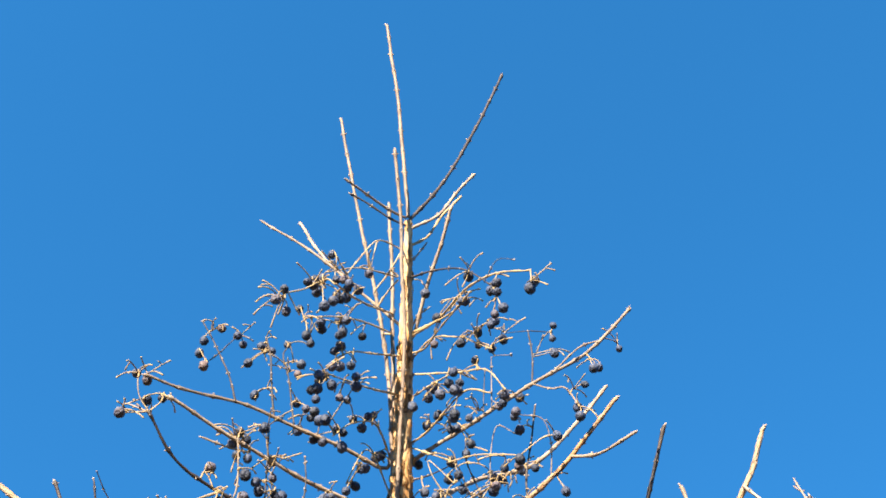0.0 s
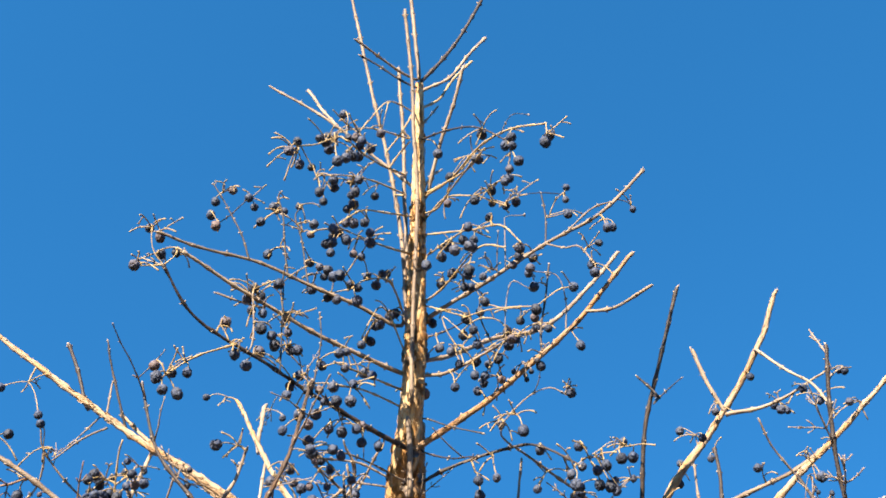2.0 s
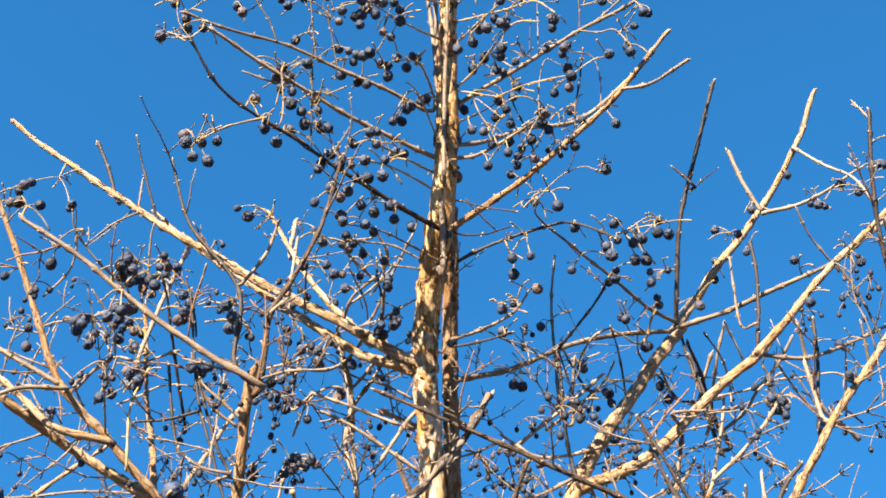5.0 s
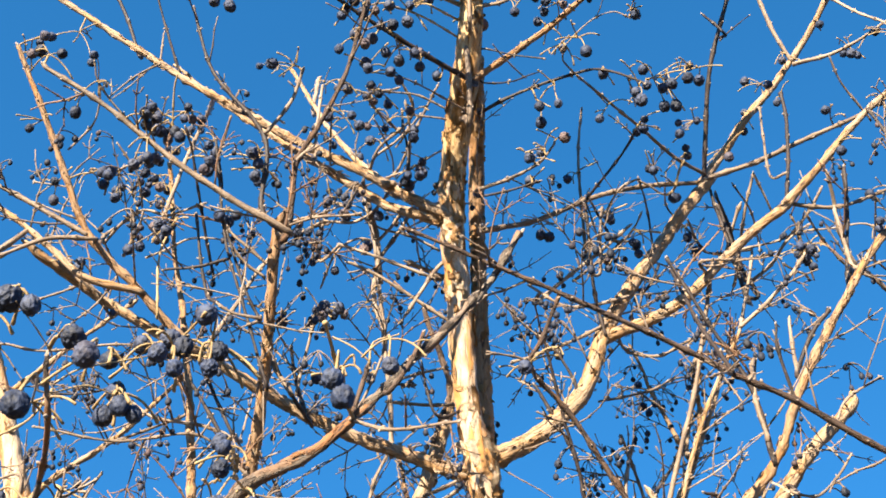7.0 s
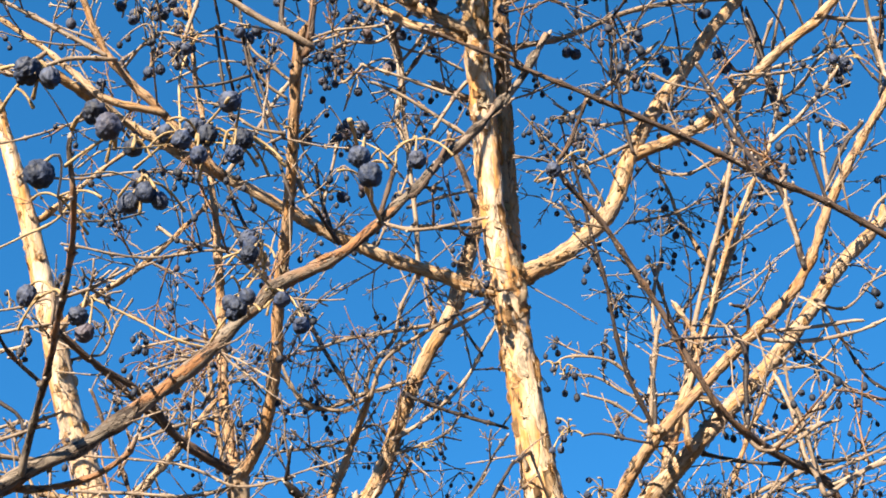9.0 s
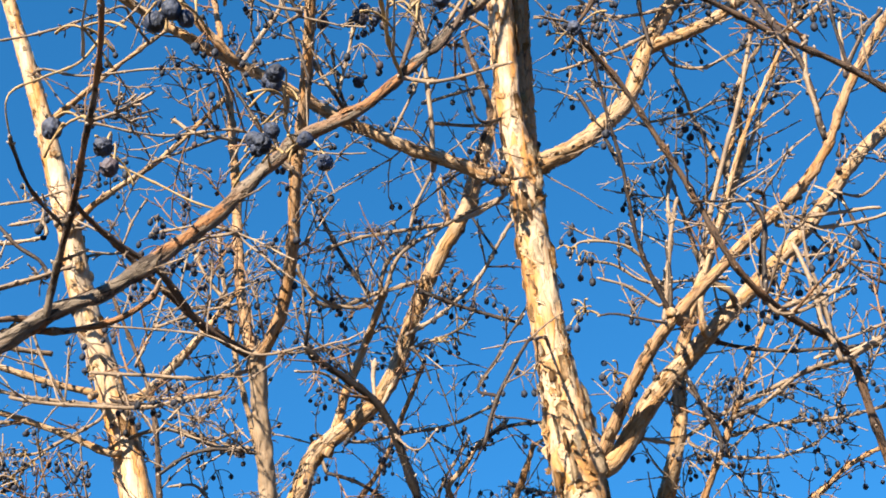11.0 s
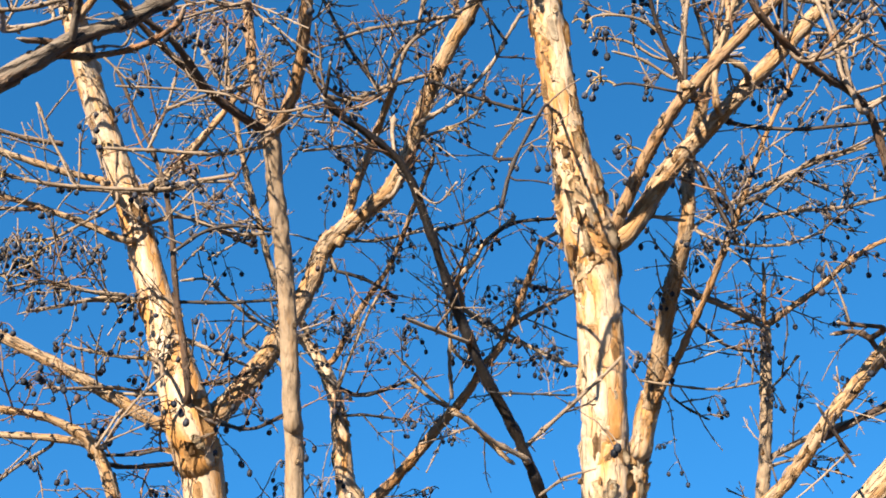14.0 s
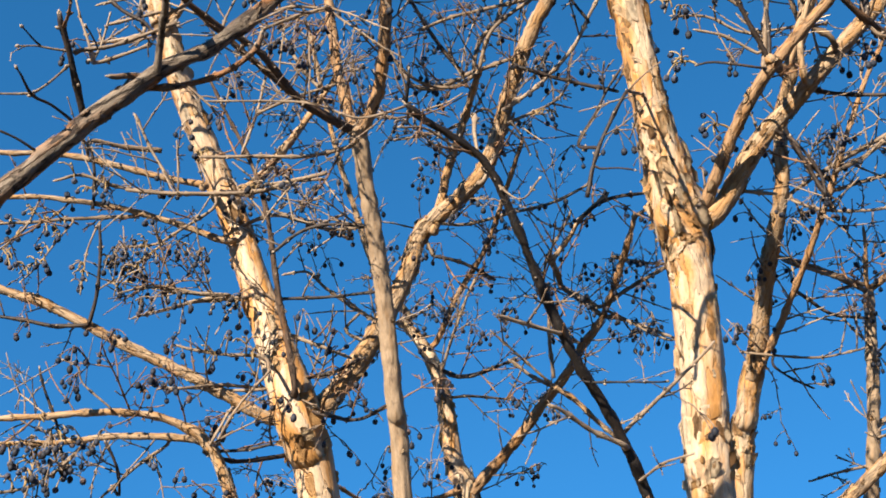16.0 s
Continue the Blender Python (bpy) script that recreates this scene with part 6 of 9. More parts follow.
spray((-0.806, 1.732, 2.217), [(-0.814, 1.714, 2.215), (-0.814, 1.752, 2.217)], 0.58)
spray((-0.804, 1.733, 2.239), [(-0.799, 1.735, 2.231), (-0.790, 1.729, 2.233)], 0.58)
spray((-0.803, 1.733, 2.246), [(-0.797, 1.736, 2.242)], 0.58)
limb(left_tree, [(-0.687, 1.747, 2.481), (-0.696, 1.734, 2.496), (-0.713, 1.724, 2.500), (-0.719, 1.718, 2.473)], 0.0015, 0.0011, "b")
spray((-0.697, 1.733, 2.496), [(-0.702, 1.742, 2.495), (-0.695, 1.733, 2.487)], 0.58)
limb(left_tree, [(-0.493, 1.841, 2.328), (-0.456, 1.849, 2.339), (-0.411, 1.851, 2.404), (-0.370, 1.852, 2.472), (-0.343, 1.852, 2.532), (-0.321, 1.850, 2.594), (-0.268, 1.828, 2.639), (-0.221, 1.805, 2.692), (-0.172, 1.747, 2.820), (-0.122, 1.698, 2.907), (-0.107, 1.676, 2.962)], 0.0161, 0.0098, "w")
limb(left_tree, [(-0.111, 1.689, 2.936), (-0.090, 1.665, 3.017), (-0.075, 1.640, 3.106), (-0.071, 1.622, 3.169)], 0.0099, 0.0060, "w")
limb(left_tree, [(-0.130, 1.706, 2.892), (-0.130, 1.710, 2.899), (-0.100, 1.665, 3.011), (-0.088, 1.643, 3.069), (-0.128, 1.617, 3.190)], 0.0074, 0.0035, "p")
limb(left_tree, [(-0.306, 1.845, 2.601), (-0.287, 1.842, 2.683), (-0.265, 1.828, 2.750), (-0.234, 1.776, 2.823)], 0.0072, 0.0047, "w")
limb(left_tree, [(-0.232, 1.696, 2.772), (-0.210, 1.673, 2.825), (-0.149, 1.652, 2.861), (-0.072, 1.629, 2.895)], 0.0031, 0.0020, "b")
limb(left_tree, [(-0.234, 1.776, 2.820), (-0.274, 1.770, 2.790), (-0.323, 1.757, 2.795), (-0.372, 1.729, 2.837)], 0.0035, 0.0019, "b")
limb(left_tree, [(-0.504, 1.837, 2.360), (-0.488, 1.797, 2.344), (-0.510, 1.758, 2.460), (-0.528, 1.718, 2.580), (-0.555, 1.694, 2.651), (-0.606, 1.659, 2.752)], 0.0056, 0.0020, "p")
limb(left_tree, [(-0.603, 1.800, 2.639), (-0.558, 1.800, 2.664), (-0.516, 1.816, 2.735), (-0.476, 1.829, 2.814), (-0.448, 1.838, 2.872)], 0.0087, 0.0026, "w")
limb(left_tree, [(-0.493, 1.841, 2.328), (-0.475, 1.822, 2.323), (-0.403, 1.778, 2.293), (-0.351, 1.734, 2.303)], 0.0029, 0.0021, "d")
limb(left_tree, [(-0.686, 1.711, 2.864), (-0.689, 1.699, 2.852), (-0.648, 1.677, 2.897), (-0.571, 1.647, 2.946), (-0.468, 1.598, 3.038)], 0.0068, 0.0027, "w")
limb(left_tree, [(-0.740, 1.654, 3.019), (-0.742, 1.663, 3.024), (-0.710, 1.648, 3.045), (-0.638, 1.612, 3.097), (-0.557, 1.575, 3.148)], 0.0067, 0.0023, "w")
spray((-0.557, 1.575, 3.148), [(-0.562, 1.564, 3.138)], 0.58)
limb(left_tree, [(-0.609, 1.794, 2.653), (-0.601, 1.776, 2.635), (-0.547, 1.741, 2.614), (-0.479, 1.692, 2.597)], 0.0035, 0.0018, "d")
spray((-0.561, 1.750, 2.619), [(-0.560, 1.749, 2.619)], 0.58)
limb(left_tree, [(-0.596, 1.781, 2.558), (-0.598, 1.799, 2.577), (-0.527, 1.777, 2.595), (-0.447, 1.765, 2.565), (-0.385, 1.751, 2.560)], 0.0035, 0.0019, "b")
limb(left_tree, [(-0.542, 1.789, 2.143), (-0.562, 1.776, 2.204), (-0.585, 1.765, 2.253), (-0.612, 1.752, 2.279)], 0.0092, 0.0064, "w")
limb(left_tree, [(-0.549, 1.823, 2.488), (-0.567, 1.837, 2.493), (-0.626, 1.786, 2.469), (-0.686, 1.728, 2.427)], 0.0035, 0.0014, "b")
spray((-0.601, 1.807, 2.479), [(-0.603, 1.777, 2.457), (-0.606, 1.778, 2.449), (-0.596, 1.839, 2.487), (-0.599, 1.841, 2.466)], 0.58)
spray((-0.582, 1.824, 2.487), [(-0.584, 1.826, 2.477), (-0.573, 1.807, 2.439), (-0.571, 1.808, 2.456)], 0.58)
limb(left_tree, [(-0.510, 1.836, 2.376), (-0.534, 1.844, 2.363), (-0.590, 1.798, 2.353), (-0.647, 1.749, 2.330)], 0.0030, 0.0018, "b")
limb(left_tree, [(-0.695, 1.772, 2.702), (-0.742, 1.746, 2.696), (-0.781, 1.723, 2.692), (-0.786, 1.728, 2.667)], 0.0039, 0.0027, "b")
limb(left_tree, [(-0.507, 1.844, 2.267), (-0.562, 1.800, 2.248), (-0.597, 1.766, 2.251), (-0.590, 1.764, 2.258)], 0.0033, 0.0021, "d")
limb(left_tree, [(-0.590, 1.590, 3.127), (-0.609, 1.552, 3.133), (-0.621, 1.526, 3.137), (-0.659, 1.530, 3.119), (-0.727, 1.536, 3.090), (-0.788, 1.540, 3.074)], 0.0024, 0.0016, "b")
limb(left_tree, [(-0.765, 1.628, 3.086), (-0.735, 1.591, 3.070), (-0.677, 1.593, 3.061), (-0.581, 1.591, 3.074), (-0.475, 1.590, 3.075)], 0.0020, 0.0016, "b")
limb(left_tree, [(-0.704, 1.645, 3.049), (-0.683, 1.622, 3.019), (-0.669, 1.607, 2.999), (-0.613, 1.607, 2.999), (-0.566, 1.604, 3.012)], 0.0020, 0.0016, "d")
limb(left_tree, [(-0.571, 1.647, 2.946), (-0.558, 1.605, 2.918), (-0.550, 1.577, 2.899), (-0.509, 1.573, 2.917), (-0.454, 1.567, 2.943)], 0.0023, 0.0019, "b")
limb(left_tree, [(-0.676, 1.724, 2.832), (-0.651, 1.760, 2.864), (-0.633, 1.784, 2.885), (-0.618, 1.774, 2.932), (-0.601, 1.767, 2.968)], 0.0021, 0.0017, "b")
limb(left_tree, [(-0.689, 1.596, 2.810), (-0.682, 1.601, 2.787), (-0.724, 1.603, 2.776), (-0.753, 1.604, 2.773)], 0.0026, 0.0022, "w")
limb(left_tree, [(-0.692, 1.703, 2.884), (-0.670, 1.638, 2.843), (-0.656, 1.595, 2.815), (-0.685, 1.596, 2.810), (-0.728, 1.598, 2.801)], 0.0026, 0.0022, "b")
limb(left_tree, [(-0.536, 1.671, 2.695), (-0.519, 1.616, 2.664), (-0.508, 1.580, 2.644), (-0.462, 1.576, 2.663), (-0.414, 1.573, 2.676)], 0.0025, 0.0018, "b")
limb(left_tree, [(-0.432, 1.643, 2.587), (-0.481, 1.645, 2.576), (-0.529, 1.648, 2.564), (-0.634, 1.648, 2.565), (-0.691, 1.646, 2.571), (-0.701, 1.673, 2.587), (-0.715, 1.713, 2.610)], 0.0029, 0.0021, "b")
limb(left_tree, [(-0.258, 1.796, 2.832), (-0.287, 1.787, 2.870), (-0.315, 1.778, 2.912), (-0.344, 1.767, 2.965)], 0.0036, 0.0025, "d")
limb(left_tree, [(-0.256, 1.815, 2.841), (-0.254, 1.796, 2.830), (-0.218, 1.793, 2.841), (-0.181, 1.790, 2.853)], 0.0036, 0.0028, "b")
limb(left_tree, [(-0.265, 1.817, 2.830), (-0.268, 1.798, 2.821), (-0.300, 1.800, 2.810), (-0.334, 1.799, 2.817), (-0.357, 1.791, 2.850), (-0.367, 1.787, 2.871)], 0.0036, 0.0024, "b")
limb(left_tree, [(-0.239, 1.795, 2.834), (-0.243, 1.792, 2.844), (-0.233, 1.785, 2.880), (-0.212, 1.780, 2.902), (-0.200, 1.776, 2.925), (-0.193, 1.766, 2.970), (-0.169, 1.753, 3.026)], 0.0040, 0.0025, "b")
limb(left_tree, [(-0.130, 1.710, 2.899), (-0.130, 1.727, 2.915), (-0.171, 1.728, 2.909), (-0.221, 1.730, 2.899), (-0.271, 1.732, 2.889), (-0.319, 1.736, 2.871)], 0.0033, 0.0025, "b")
limb(left_tree, [(-0.130, 1.710, 2.899), (-0.140, 1.728, 2.910), (-0.149, 1.720, 2.945), (-0.158, 1.712, 2.985)], 0.0059, 0.0019, "b")
limb(left_tree, [(-0.196, 1.776, 2.756), (-0.195, 1.726, 2.728), (-0.145, 1.718, 2.763), (-0.098, 1.707, 2.813), (-0.074, 1.698, 2.856), (-0.053, 1.690, 2.895)], 0.0031, 0.0025, "w")
limb(left_tree, [(-0.176, 1.752, 2.810), (-0.177, 1.714, 2.785), (-0.137, 1.716, 2.771), (-0.097, 1.719, 2.760), (-0.042, 1.722, 2.745)], 0.0032, 0.0024, "d")
limb(left_tree, [(-0.075, 1.701, 2.846), (-0.098, 1.693, 2.880), (-0.124, 1.684, 2.922)], 0.0024, 0.0016, "d")
limb(left_tree, [(-0.195, 1.731, 2.704), (-0.129, 1.725, 2.732), (-0.104, 1.718, 2.764)], 0.0023, 0.0016, "b")
spray((-0.140, 1.726, 2.727), [(-0.132, 1.724, 2.705), (-0.127, 1.753, 2.711)], 0.58)
spray((-0.156, 1.727, 2.720), [(-0.140, 1.712, 2.690), (-0.164, 1.718, 2.692)], 0.58)
limb(left_tree, [(-0.194, 1.785, 2.737), (-0.192, 1.752, 2.718), (-0.191, 1.730, 2.706), (-0.176, 1.735, 2.683), (-0.165, 1.740, 2.659)], 0.0020, 0.0012, "d")
limb(left_tree, [(-0.244, 1.817, 2.666), (-0.232, 1.803, 2.653), (-0.198, 1.787, 2.730), (-0.185, 1.782, 2.750)], 0.0040, 0.0018, "w")
limb(left_tree, [(-0.656, 1.595, 2.815), (-0.661, 1.587, 2.849), (-0.704, 1.590, 2.836), (-0.747, 1.592, 2.829)], 0.0022, 0.0015, "b")
spray((-0.715, 1.591, 2.834), [(-0.727, 1.600, 2.866)], 0.58)
limb(left_tree, [(-0.647, 1.729, 2.608), (-0.638, 1.694, 2.587), (-0.655, 1.689, 2.611), (-0.682, 1.680, 2.656), (-0.705, 1.670, 2.701)], 0.0022, 0.0019, "b")
limb(left_tree, [(-0.555, 1.694, 2.651), (-0.556, 1.682, 2.643), (-0.535, 1.670, 2.699), (-0.524, 1.660, 2.749)], 0.0022, 0.0019, "w")
limb(left_tree, [(-0.537, 1.710, 2.604), (-0.523, 1.692, 2.598), (-0.442, 1.691, 2.602)], 0.0022, 0.0018, "b")
limb(left_tree, [(-0.603, 1.739, 2.611), (-0.605, 1.744, 2.592), (-0.647, 1.750, 2.564), (-0.682, 1.754, 2.545), (-0.726, 1.755, 2.542)], 0.0023, 0.0019, "b")
spray((-0.700, 1.754, 2.544), [(-0.689, 1.730, 2.519)], 0.58)
limb(left_tree, [(-0.589, 1.790, 2.478), (-0.583, 1.770, 2.472), (-0.646, 1.769, 2.477), (-0.690, 1.767, 2.484), (-0.715, 1.769, 2.474)], 0.0022, 0.0015, "b")
spray((-0.664, 1.768, 2.480), [(-0.677, 1.796, 2.488), (-0.662, 1.763, 2.461)], 0.58)
limb(left_tree, [(-0.671, 1.754, 2.546), (-0.702, 1.759, 2.521), (-0.735, 1.766, 2.488)], 0.0019, 0.0015, "b")
spray((-0.718, 1.763, 2.504), [(-0.722, 1.791, 2.509)], 0.58)
spray((-0.689, 1.757, 2.531), [(-0.674, 1.735, 2.508)], 0.58)
limb(left_tree, [(-0.517, 1.763, 2.358), (-0.532, 1.788, 2.388), (-0.579, 1.787, 2.391), (-0.623, 1.786, 2.398), (-0.654, 1.784, 2.406)], 0.0026, 0.0018, "b")
spray((-0.555, 1.787, 2.390), [(-0.552, 1.766, 2.415)], 0.58)
spray((-0.583, 1.787, 2.392), [(-0.572, 1.755, 2.411), (-0.575, 1.771, 2.409)], 0.58)
spray((-0.547, 1.787, 2.389), [(-0.545, 1.783, 2.381)], 0.58)
spray((-0.597, 1.786, 2.394), [(-0.586, 1.761, 2.386), (-0.596, 1.777, 2.368), (-0.602, 1.786, 2.368)], 0.58)
limb(left_tree, [(-0.416, 1.758, 2.562), (-0.422, 1.812, 2.578), (-0.426, 1.847, 2.588), (-0.475, 1.843, 2.608), (-0.541, 1.837, 2.635)], 0.0036, 0.0018, "b")
limb(left_tree, [(-0.510, 1.758, 2.460), (-0.498, 1.771, 2.466), (-0.439, 1.771, 2.466), (-0.378, 1.770, 2.470)], 0.0026, 0.0019, "d")
limb(left_tree, [(-0.501, 1.774, 2.412), (-0.507, 1.791, 2.422), (-0.458, 1.794, 2.405), (-0.416, 1.798, 2.387)], 0.0044, 0.0018, "w")
limb(left_tree, [(-0.490, 1.794, 2.353), (-0.487, 1.823, 2.367), (-0.443, 1.821, 2.376), (-0.406, 1.817, 2.392)], 0.0030, 0.0022, "d")
limb(left_tree, [(-0.581, 1.764, 2.260), (-0.574, 1.715, 2.248), (-0.562, 1.711, 2.269), (-0.550, 1.706, 2.290)], 0.0023, 0.0017, "w")

# slender tree
limb(slender_tree, [(-0.375, 1.515, 2.563), (-0.345, 1.463, 2.618), (-0.327, 1.348, 2.747), (-0.319, 1.239, 2.866), (-0.312, 1.170, 2.939)], 0.0079, 0.0060, "b")
spray((-0.320, 1.248, 2.856), [(-0.307, 1.273, 2.876)])
limb(slender_tree, [(-0.301, 1.152, 2.904), (-0.303, 1.162, 2.900), (-0.299, 1.151, 2.932), (-0.298, 1.129, 2.992), (-0.273, 1.110, 3.040), (-0.245, 1.084, 3.112), (-0.227, 1.052, 3.203)], 0.0047, 0.0021, "p")
spray((-0.237, 1.071, 3.150), [(-0.257, 1.074, 3.135), (-0.239, 1.074, 3.163), (-0.227, 1.076, 3.150)])
spray((-0.252, 1.090, 3.094), [(-0.245, 1.113, 3.110)])
limb(slender_tree, [(-0.301, 1.152, 2.906), (-0.333, 1.145, 2.937), (-0.337, 1.123, 3.029), (-0.406, 1.102, 3.119), (-0.439, 1.081, 3.209)], 0.0037, 0.0017, "d")
spray((-0.336, 1.129, 3.006), [(-0.345, 1.107, 2.984), (-0.338, 1.118, 2.978)])
spray((-0.335, 1.134, 2.983), [(-0.345, 1.152, 2.992)])
limb(slender_tree, [(-0.337, 1.119, 3.030), (-0.309, 1.109, 3.080), (-0.299, 1.099, 3.125)], 0.0023, 0.0017, "b")
spray((-0.300, 1.100, 3.122), [(-0.335, 1.087, 3.117)])
limb(slender_tree, [(-0.313, 1.181, 2.927), (-0.301, 1.152, 2.904), (-0.372, 1.133, 2.943), (-0.438, 1.114, 2.979), (-0.520, 1.089, 3.033), (-0.589, 1.070, 3.073)], 0.0044, 0.0026, "b")
spray((-0.589, 1.070, 3.073), [(-0.606, 1.088, 3.119), (-0.578, 1.082, 3.109)])
spray((-0.538, 1.084, 3.043), [(-0.551, 1.105, 3.034)])
spray((-0.479, 1.102, 3.006), [(-0.468, 1.090, 3.022), (-0.458, 1.077, 3.018)])
spray((-0.466, 1.106, 2.997), [(-0.459, 1.103, 3.030), (-0.468, 1.104, 3.018), (-0.463, 1.126, 3.032), (-0.454, 1.091, 2.951), (-0.456, 1.130, 2.991), (-0.477, 1.124, 2.973)])
limb(slender_tree, [(-0.301, 1.156, 2.919), (-0.302, 1.150, 2.914), (-0.269, 1.135, 2.916), (-0.220, 1.115, 2.905)], 0.0019, 0.0012, "b")
limb(slender_tree, [(-0.298, 1.129, 2.992), (-0.300, 1.120, 2.982), (-0.289, 1.121, 3.002), (-0.278, 1.122, 3.019), (-0.277, 1.122, 3.052), (-0.276, 1.121, 3.122)], 0.0019, 0.0017, "w")
limb(slender_tree, [(-0.376, 1.515, 2.563), (-0.404, 1.522, 2.680), (-0.431, 1.527, 2.851), (-0.454, 1.528, 2.983), (-0.477, 1.525, 3.092), (-0.505, 1.510, 3.209), (-0.531, 1.490, 3.354)], 0.0073, 0.0026, "b")
spray((-0.531, 1.490, 3.354), [(-0.543, 1.508, 3.405)])
spray((-0.522, 1.497, 3.306), [(-0.558, 1.499, 3.314), (-0.561, 1.501, 3.303), (-0.537, 1.485, 3.296), (-0.530, 1.510, 3.315)])
spray((-0.526, 1.494, 3.330), [(-0.552, 1.501, 3.329), (-0.568, 1.484, 3.305)])
limb(slender_tree, [(-0.376, 1.515, 2.566), (-0.432, 1.463, 2.583), (-0.484, 1.404, 2.607), (-0.549, 1.326, 2.637)], 0.0053, 0.0024, "p")
limb(slender_tree, [(-0.375, 1.514, 2.570), (-0.429, 1.459, 2.576), (-0.472, 1.389, 2.602), (-0.517, 1.331, 2.608), (-0.549, 1.279, 2.617)], 0.0053, 0.0023, "p")
limb(slender_tree, [(-0.307, 1.403, 2.515), (-0.299, 1.325, 2.479), (-0.294, 1.273, 2.454), (-0.343, 1.284, 2.449), (-0.400, 1.290, 2.473), (-0.503, 1.306, 2.488)], 0.0016, 0.0011, "b")
limb(slender_tree, [(-0.330, 1.367, 2.726), (-0.328, 1.336, 2.704), (-0.326, 1.315, 2.689), (-0.352, 1.303, 2.709), (-0.390, 1.290, 2.728), (-0.470, 1.277, 2.707), (-0.551, 1.259, 2.709)], 0.0021, 0.0012, "b")
limb(slender_tree, [(-0.323, 1.294, 2.806), (-0.318, 1.265, 2.784), (-0.314, 1.247, 2.768), (-0.348, 1.227, 2.861), (-0.377, 1.209, 2.946), (-0.403, 1.180, 3.080)], 0.0021, 0.0014, "d")
spray((-0.396, 1.188, 3.047), [(-0.410, 1.181, 3.029), (-0.403, 1.169, 3.032)])
spray((-0.403, 1.180, 3.080), [(-0.403, 1.189, 3.066), (-0.414, 1.198, 3.089)])
spray((-0.383, 1.202, 2.979), [(-0.386, 1.196, 2.969), (-0.378, 1.216, 2.979), (-0.365, 1.186, 2.961)])
limb(slender_tree, [(-0.409, 1.336, 2.827), (-0.361, 1.352, 2.754), (-0.342, 1.357, 2.729), (-0.329, 1.358, 2.736)], 0.0020, 0.0026, "d")
limb(slender_tree, [(-0.368, 1.439, 2.827), (-0.370, 1.494, 2.858), (-0.372, 1.530, 2.878), (-0.418, 1.526, 2.895), (-0.487, 1.524, 2.906), (-0.519, 1.520, 2.925)], 0.0030, 0.0023, "w")
limb(slender_tree, [(-0.370, 1.215, 2.919), (-0.404, 1.217, 2.906), (-0.442, 1.219, 2.901)], 0.0019, 0.0013, "d")
limb(slender_tree, [(-0.370, 1.192, 2.833), (-0.389, 1.225, 2.871), (-0.402, 1.215, 2.917), (-0.414, 1.203, 2.976)], 0.0022, 0.0016, "d")
limb(slender_tree, [(-0.325, 1.195, 2.819), (-0.329, 1.230, 2.848), (-0.345, 1.224, 2.876), (-0.360, 1.216, 2.912), (-0.376, 1.207, 2.955)], 0.0022, 0.0016, "d")
limb(slender_tree, [(-0.316, 1.204, 2.902), (-0.329, 1.215, 2.917), (-0.349, 1.211, 2.934), (-0.373, 1.207, 2.955), (-0.385, 1.202, 2.977)], 0.0022, 0.0016, "b")
limb(slender_tree, [(-0.340, 1.232, 2.838), (-0.323, 1.195, 2.818), (-0.351, 1.194, 2.824), (-0.370, 1.192, 2.833)], 0.0021, 0.0015, "b")
limb(slender_tree, [(-0.464, 1.527, 3.029), (-0.442, 1.460, 2.976), (-0.427, 1.415, 2.940), (-0.401, 1.426, 2.886), (-0.368, 1.439, 2.827)], 0.0029, 0.0021, "d")
limb(slender_tree, [(-0.415, 1.524, 2.751), (-0.410, 1.487, 2.728), (-0.407, 1.463, 2.712), (-0.448, 1.462, 2.718), (-0.475, 1.463, 2.714), (-0.508, 1.465, 2.706)], 0.0024, 0.0017, "b")
limb(slender_tree, [(-0.375, 1.517, 2.553), (-0.433, 1.520, 2.542), (-0.492, 1.519, 2.544), (-0.564, 1.519, 2.545)], 0.0026, 0.0020, "b")
spray((-0.564, 1.519, 2.545), [(-0.578, 1.540, 2.558)], 0.58)
limb(slender_tree, [(-0.288, 1.338, 2.819), (-0.278, 1.323, 2.889), (-0.276, 1.317, 2.921)], 0.0020, 0.0017, "w")
spray((-0.276, 1.317, 2.921), [(-0.270, 1.291, 2.910), (-0.261, 1.295, 2.922), (-0.252, 1.339, 2.945), (-0.245, 1.323, 2.942), (-0.263, 1.296, 2.906)])
spray((-0.277, 1.318, 2.913), [(-0.251, 1.293, 2.887), (-0.262, 1.318, 2.903)], 0.58)
limb(slender_tree, [(-0.288, 1.294, 2.787), (-0.266, 1.346, 2.782), (-0.273, 1.343, 2.794), (-0.289, 1.334, 2.837), (-0.298, 1.325, 2.881)], 0.0023, 0.0020, "d")
spray((-0.289, 1.334, 2.841), [(-0.266, 1.342, 2.848)])
limb(slender_tree, [(-0.288, 1.294, 2.787), (-0.298, 1.291, 2.802), (-0.326, 1.282, 2.843), (-0.321, 1.266, 2.836)], 0.0029, 0.0023, "b")
limb(slender_tree, [(-0.407, 1.463, 2.712), (-0.400, 1.410, 2.674), (-0.395, 1.374, 2.649), (-0.431, 1.376, 2.640), (-0.467, 1.379, 2.627)], 0.0022, 0.0015, "b")
limb(slender_tree, [(-0.361, 1.569, 2.468), (-0.373, 1.594, 2.482), (-0.422, 1.593, 2.486), (-0.455, 1.595, 2.478), (-0.486, 1.599, 2.455)], 0.0024, 0.0020, "d")

